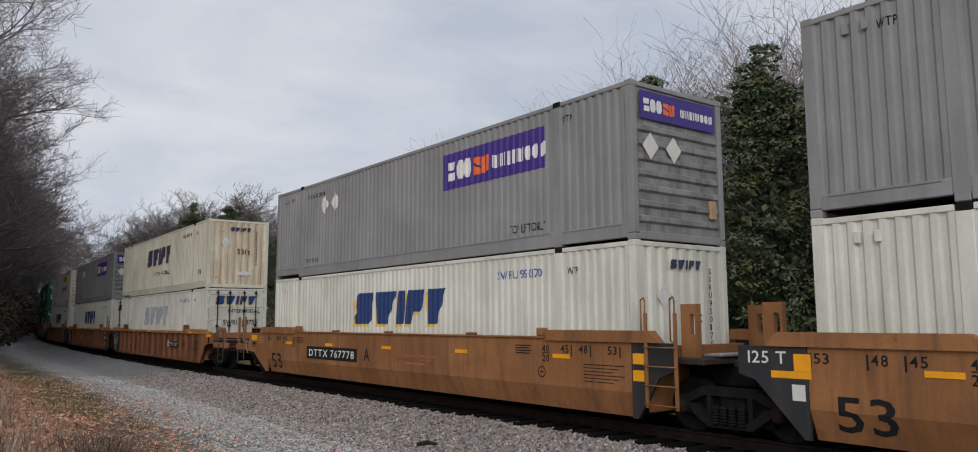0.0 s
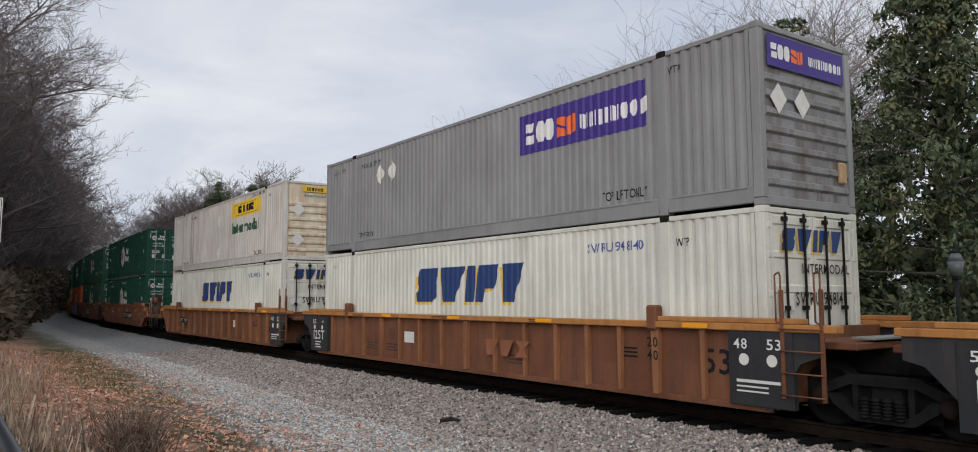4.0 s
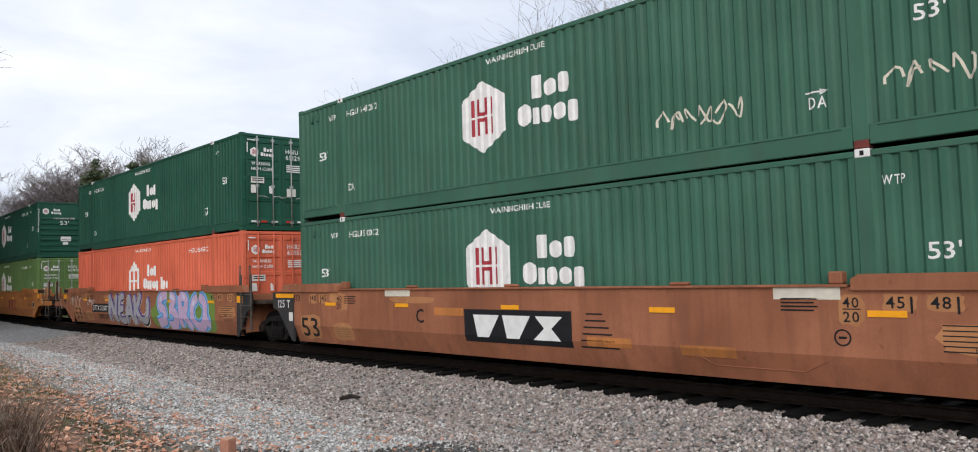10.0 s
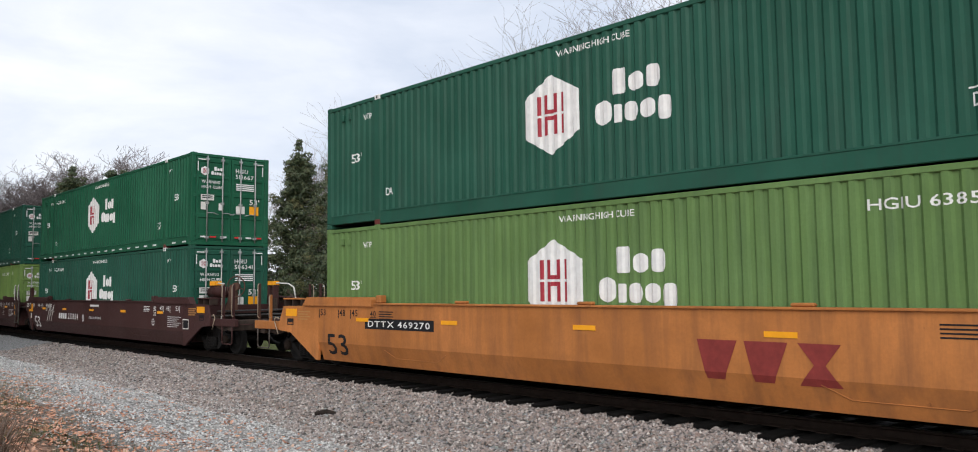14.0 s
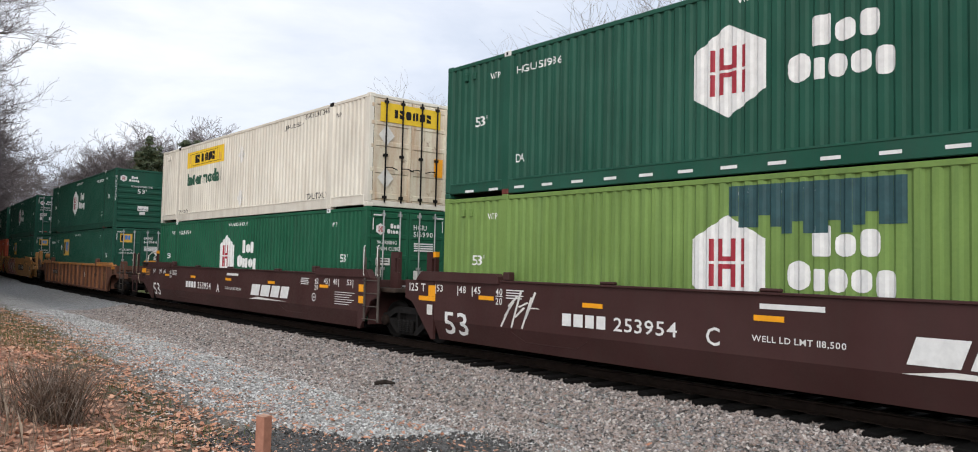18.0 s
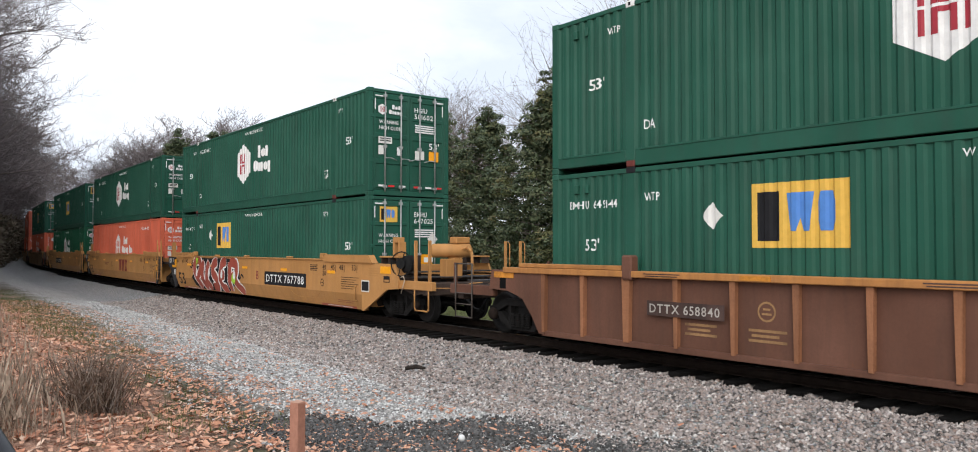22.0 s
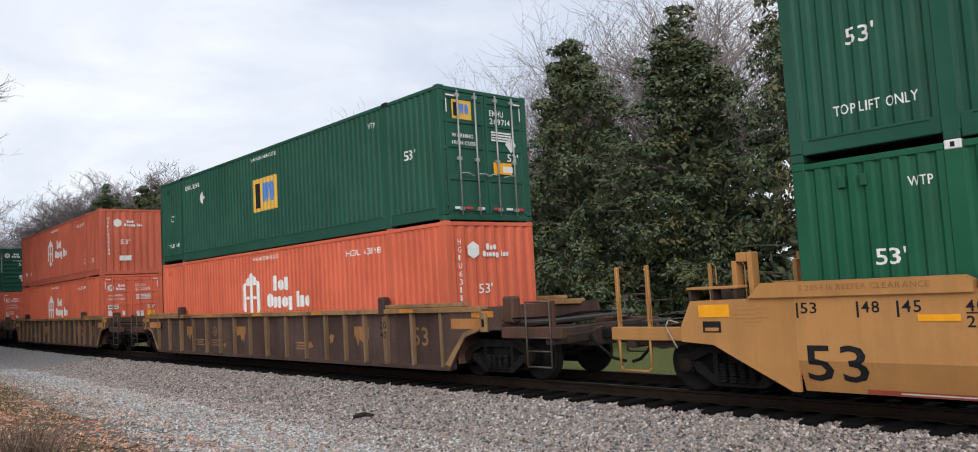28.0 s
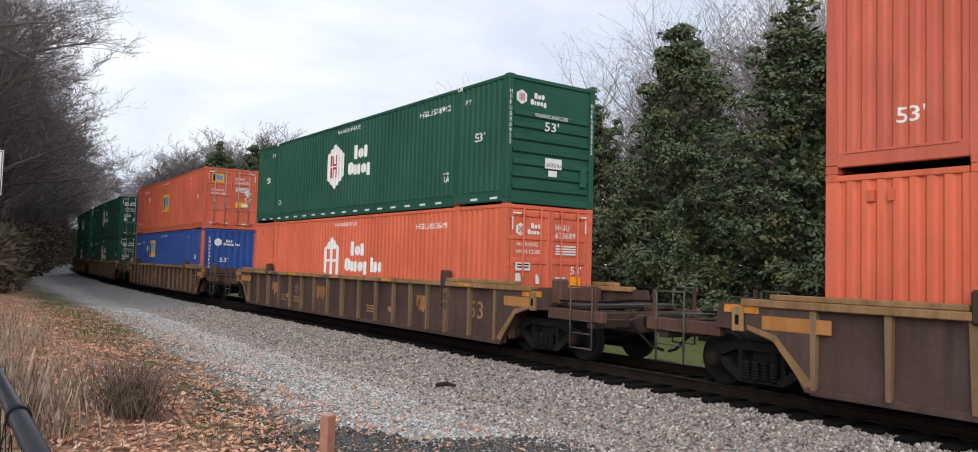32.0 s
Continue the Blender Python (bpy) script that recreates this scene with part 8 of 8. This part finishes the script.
def marks_o(car):
    car_mark("wordmark", "ttx3", lambda bm: blocks(bm, "llx", (0.62, 0.62, 0.62), 0.60, 0.0, 0.05), -0.35, 0.64, MARK_RED, car, label="red block wordmark")
    car_text("C", 1.55, 0.84, 0.26, INK, car)
    for k in range(2):
        bar(1.1 - 0.2 * k, 0.05, 3.4, 1.0 - k * 0.09, CAR_RUST, car)


def marks_p(car):
    black_plate(car, "DTTX 767788", 4.4, 0.70, 3.2, 0.38)
    car_text("A", 0.9, 0.78, 0.28, INK, car)


def marks_dark(seed):
    def f(car):
        r = random.Random(seed)
        for k in range(11):
            y = r.uniform(-7.5, 7.5)
            ww, hh = r.uniform(0.12, 0.34), r.uniform(0.10, 0.28)
            band = k < 4
            if band:
                y, ww, hh = (5.7, 1.85, -1.7, -4.6)[k] + r.uniform(-0.1, 0.1), 0.62, 0.2
            if band:
                ring = [(0, 0.2), (0, 0.02 - 0.2 * r.random())] + [(0.62 * (j + r.uniform(-0.3, 0.3)) / 9, -0.02 - 0.26 * r.random() ** 1.5) for j in range(1, 9)] + [(0.62, 0.02 - 0.1 * r.random()), (0.62, 0.2)]
            else:
                ring = [(ww * (0.5 + (0.3 + 0.25 * r.random()) * math.cos(a)), hh * (0.5 + (0.25 + 0.3 * r.random()) * math.sin(a))) for a in [j * math.tau / 19 for j in range(19)]]
            if k % 3 == 2:
                continue
            car_mark("paint_remnant", (seed, k), lambda bm: poly(bm, ring), y, 0.86 if band else r.uniform(0.35, 0.8), WORN_YELLOW, car, -1.415, "worn patch of older yellow paint" if k == 0 else "")
        if seed == 2:
            bar(2.2, 0.5, -3.6, 0.60, BLACK_PANEL, car, -1.4135, "logo_panel")
            car_mark("wordmark", "ttx5", lambda bm: blocks(bm, "llx", (0.58, 0.58, 0.62), 0.42, 0.0, 0.08), -3.95, 0.64, SP_RED, car, -1.4165, "faded red block wordmark")
        for sg in (-1, 1):
            part("end_post", boxed("end_post", -1.54, -1.46, *sorted((sg * 9.26, sg * 9.46)), 0.96, 1.34, bevel=0.012), CAR_DARK_TOP, car, "worn tan end post")
            bar(0.07, 0.15, sg * 9.36 + 0.035, 1.06, DARKGAP, car, -1.5425, "socket_opening")
            rim = [(8.10, 0.30), (8.25, 0.26), (8.47, 0.52), (8.77, 0.87), (9.2, 1.0), (9.2, 1.07), (8.72, 0.95), (8.40, 0.62)]
            car_mark("worn_edge", ("rim", sg), lambda bm: poly(bm, [(-sg * a, b) for a, b in rim]), 0.0, 0.0, CAR_DARK_TOP, car, -1.4985, "tan paint left along the wheel arch")
        bar(1.1, 0.2, -8.45 + 17.4, 1.02, CAR_RIB_TOP, car, -1.499, "painted_band")
        bar(1.1, 0.2, -8.35, 1.02, CAR_RIB_TOP, car, -1.499, "painted_band")
    return f


def ribbon(bm, pts, w):
    """A brushed stroke through the points."""
    for (a, b), (c, d) in zip(pts, pts[1:]):
        n = math.hypot(c - a, d - b) or 1
        ox, oy = -(d - b) / n * w, (c - a) / n * w
        poly(bm, [(a + ox, b + oy), (c + ox, d + oy), (c - ox, d - oy), (a - ox, b - oy)])


def scrawl(bm, seed, w, h, n=9, t=0.016):
    r = random.Random(seed)
    for k in range(n):
        u = k * w / n
        pts = [(u + w / n * 0.9 * (0.5 + 0.5 * math.cos(a + k)), h * (0.45 + r.uniform(0.2, 0.45) * math.sin(a * (1 + k % 2)))) for a in [i * 0.7 for i in range(r.randrange(5, 10))]]
        ribbon(bm, pts, t)


def with_more(*fs):
    def f(car):
        for q in fs:
            q(car)
    return f


# near end of each car's well at the clip's start along the line, car scheme, its two ends and its two containers
TRAIN = [
    (-10.17, "tan", "coup", "art", marks_tan_a, ("cream", "vert", "SWRU 950118"), ("grey", "ribs", "FDXU 530912")),
    (9.29, "tan", "art", "coup", marks_b, ("cream", "vert", "SWRU 950170"), ("grey", "ribs", "FDXU 534154")),
    (32.88, "rib", "coup", "art", with_more(marks_rib("DTTX 721672", -3.5, 0), black_far), ("cream", "door", "SWRU 103756"), ("stained", "vert", "SWRU 948494")),
    (52.26, "rib", "art", "art", with_more(marks_rib("", 0, -1.0), black_side, black_far), ("cream", "door", "SWRU 948140"), ("grey", "ribs", "FDXU 531737")),
    (72.06, "rib", "art", "coup", with_more(marks_rib("DTTX 721672", 5.45, 0), black_side), ("cream", "door", "SWRU 948696"), ("offwhite", "ribs", "JBHU 712165")),
    (95.39, "rust", "coup", "art", marks_plate("DTTX 732507", "B", -1.71, 3.15), ("green", "door", "HGIU 505686"), ("green", "door", "HGIU 514542")),
    (114.91, "rust", "art", "art", marks_g, ("green3", "door", "HGIU 500721"), ("green3", "door", "HGIU 643262")),
    (134.42, "rust", "art", "coup", marks_h, ("orange", "door", "HGIU 630522"), ("green", "door", "HGIU 651298")),
    (158.11, "orange", "coup", "coup", marks_i, ("faded", "door", "HGIU 638514"), ("green", "ribs", "HGIU 501711")),
    (181.81, "maroon", "coup", "art", marks_maroon("B", False), ("green", "door", "HGIU 506341"), ("green2", "door", "HGIU 512667")),
    (201.33, "maroon", "art", "art", marks_maroon("C", True), ("light", "door", "HGIU 639115"), ("green", "door", "HGIU 511986")),
    (220.75, "maroon", "art", "coup", marks_maroon("A", True), ("green2", "door", "HGIU 516990"), ("warm", "door", "JBHU 285154")),
    (244.27, "mrib", "coup", "coup", marks_rib("DTTX 658840", 5.55, 0), ("emp", "door", "EMHU 649144"), ("green", "ribs", "HGIU 647201")),
    (267.59, "yellow", "coup", "art", marks_n, ("emp", "door", "EMHU 647025"), ("green", "door", "HGIU 501602")),
    (286.91, "yellow", "art", "art", marks_o, ("orange", "door", "HGIU 638421"), ("green", "door", "HGIU 502401")),
    (306.42, "yellow", "art", "coup", marks_p, ("green2", "door", "HGIU 519266"), ("emp", "door", "EMHU 246171")),
    (330.12, "dark", "coup", "coup", marks_dark(1), ("orange", "vert", "HGIU 631198"), ("emp", "door", "EMHU 269714")),
    (353.75, "dark", "coup", "coup", marks_dark(2), ("orange", "door", "HGIU 633099"), ("orange2", "vert", "HGIU 630733")),
    (377.43, "dark", "coup", "coup", marks_dark(3), ("orange", "door", "HGIU 633689"), ("green", "ribs", "HGIU 508922")),
    (401.08, "dark", "coup", "coup", marks_dark(4), ("empb", "vert", "EMHU 241902"), ("empo", "door", "EMHU 281408")),
    (424.40, "dark", "coup", "art", marks_dark(5), ("green", "door", "HGIU 500813"), ("green", "door", "HGIU 517724")),
    (443.90, "dark", "art", "coup", marks_dark(6), ("green", "door", "HGIU 507713"), ("green", "door", "HGIU 513351")),
]
ROLLING = []
DASHED = {95.39, 181.81, 201.33, 377.43}
for s0, kind, near, far, marks, low, high in TRAIN:
    car = well_car(kind, near, far, marks)
    lower = container(low[0], low[1], low[2], num_right=low[0] not in ("green", "green2", "green3") or low[1] != "door")
    deep = "dash" if s0 in DASHED else True
    upper = container(high[0], high[1], high[2], num_right=high[0] in ("orange2", "stained") or high[1] == "ribs", deep=deep)
    if s0 == 114.91:
        side_mark("scribble", "chalk", lambda bm: scrawl(bm, 3, 1.5, 0.42, 6), -3.0, 0.62, CREAM_MARK, upper, "pale chalk scribble")
        side_mark("scribble", "chalk2", lambda bm: scrawl(bm, 4, 1.3, 0.45, 5), -6.4, 0.62, CREAM_MARK, upper, "pale chalk scribble")
    for ob, z in ((car, 0.0), (lower, 0.345), (upper, 3.25)):
        ROLLING.append((ob, s0 + 8.075, z))


def motions():
    times = [k * 0.5 for k in range(65)]
    for ob, s, z in ROLLING:
        walk(ob, [(t, car_pose(s - rolled(t), z)) for t in times])
    steps = [k / FPS for k in range(int(32 * FPS) + 1)]
    turns = [Matrix.Rotation(rolled(t) / 0.445, 4, "X") for t in steps]
    for ob, s, z in ROLLING:
        for w in [o for o in ob.children_recursive if "spin" in o.keys()]:
            y, zz = w.location.y, w.location.z
            base = Matrix.Translation((0, y, zz))
            walk(w, [(t, base @ m) for t, m in zip(steps, turns)])


motions()
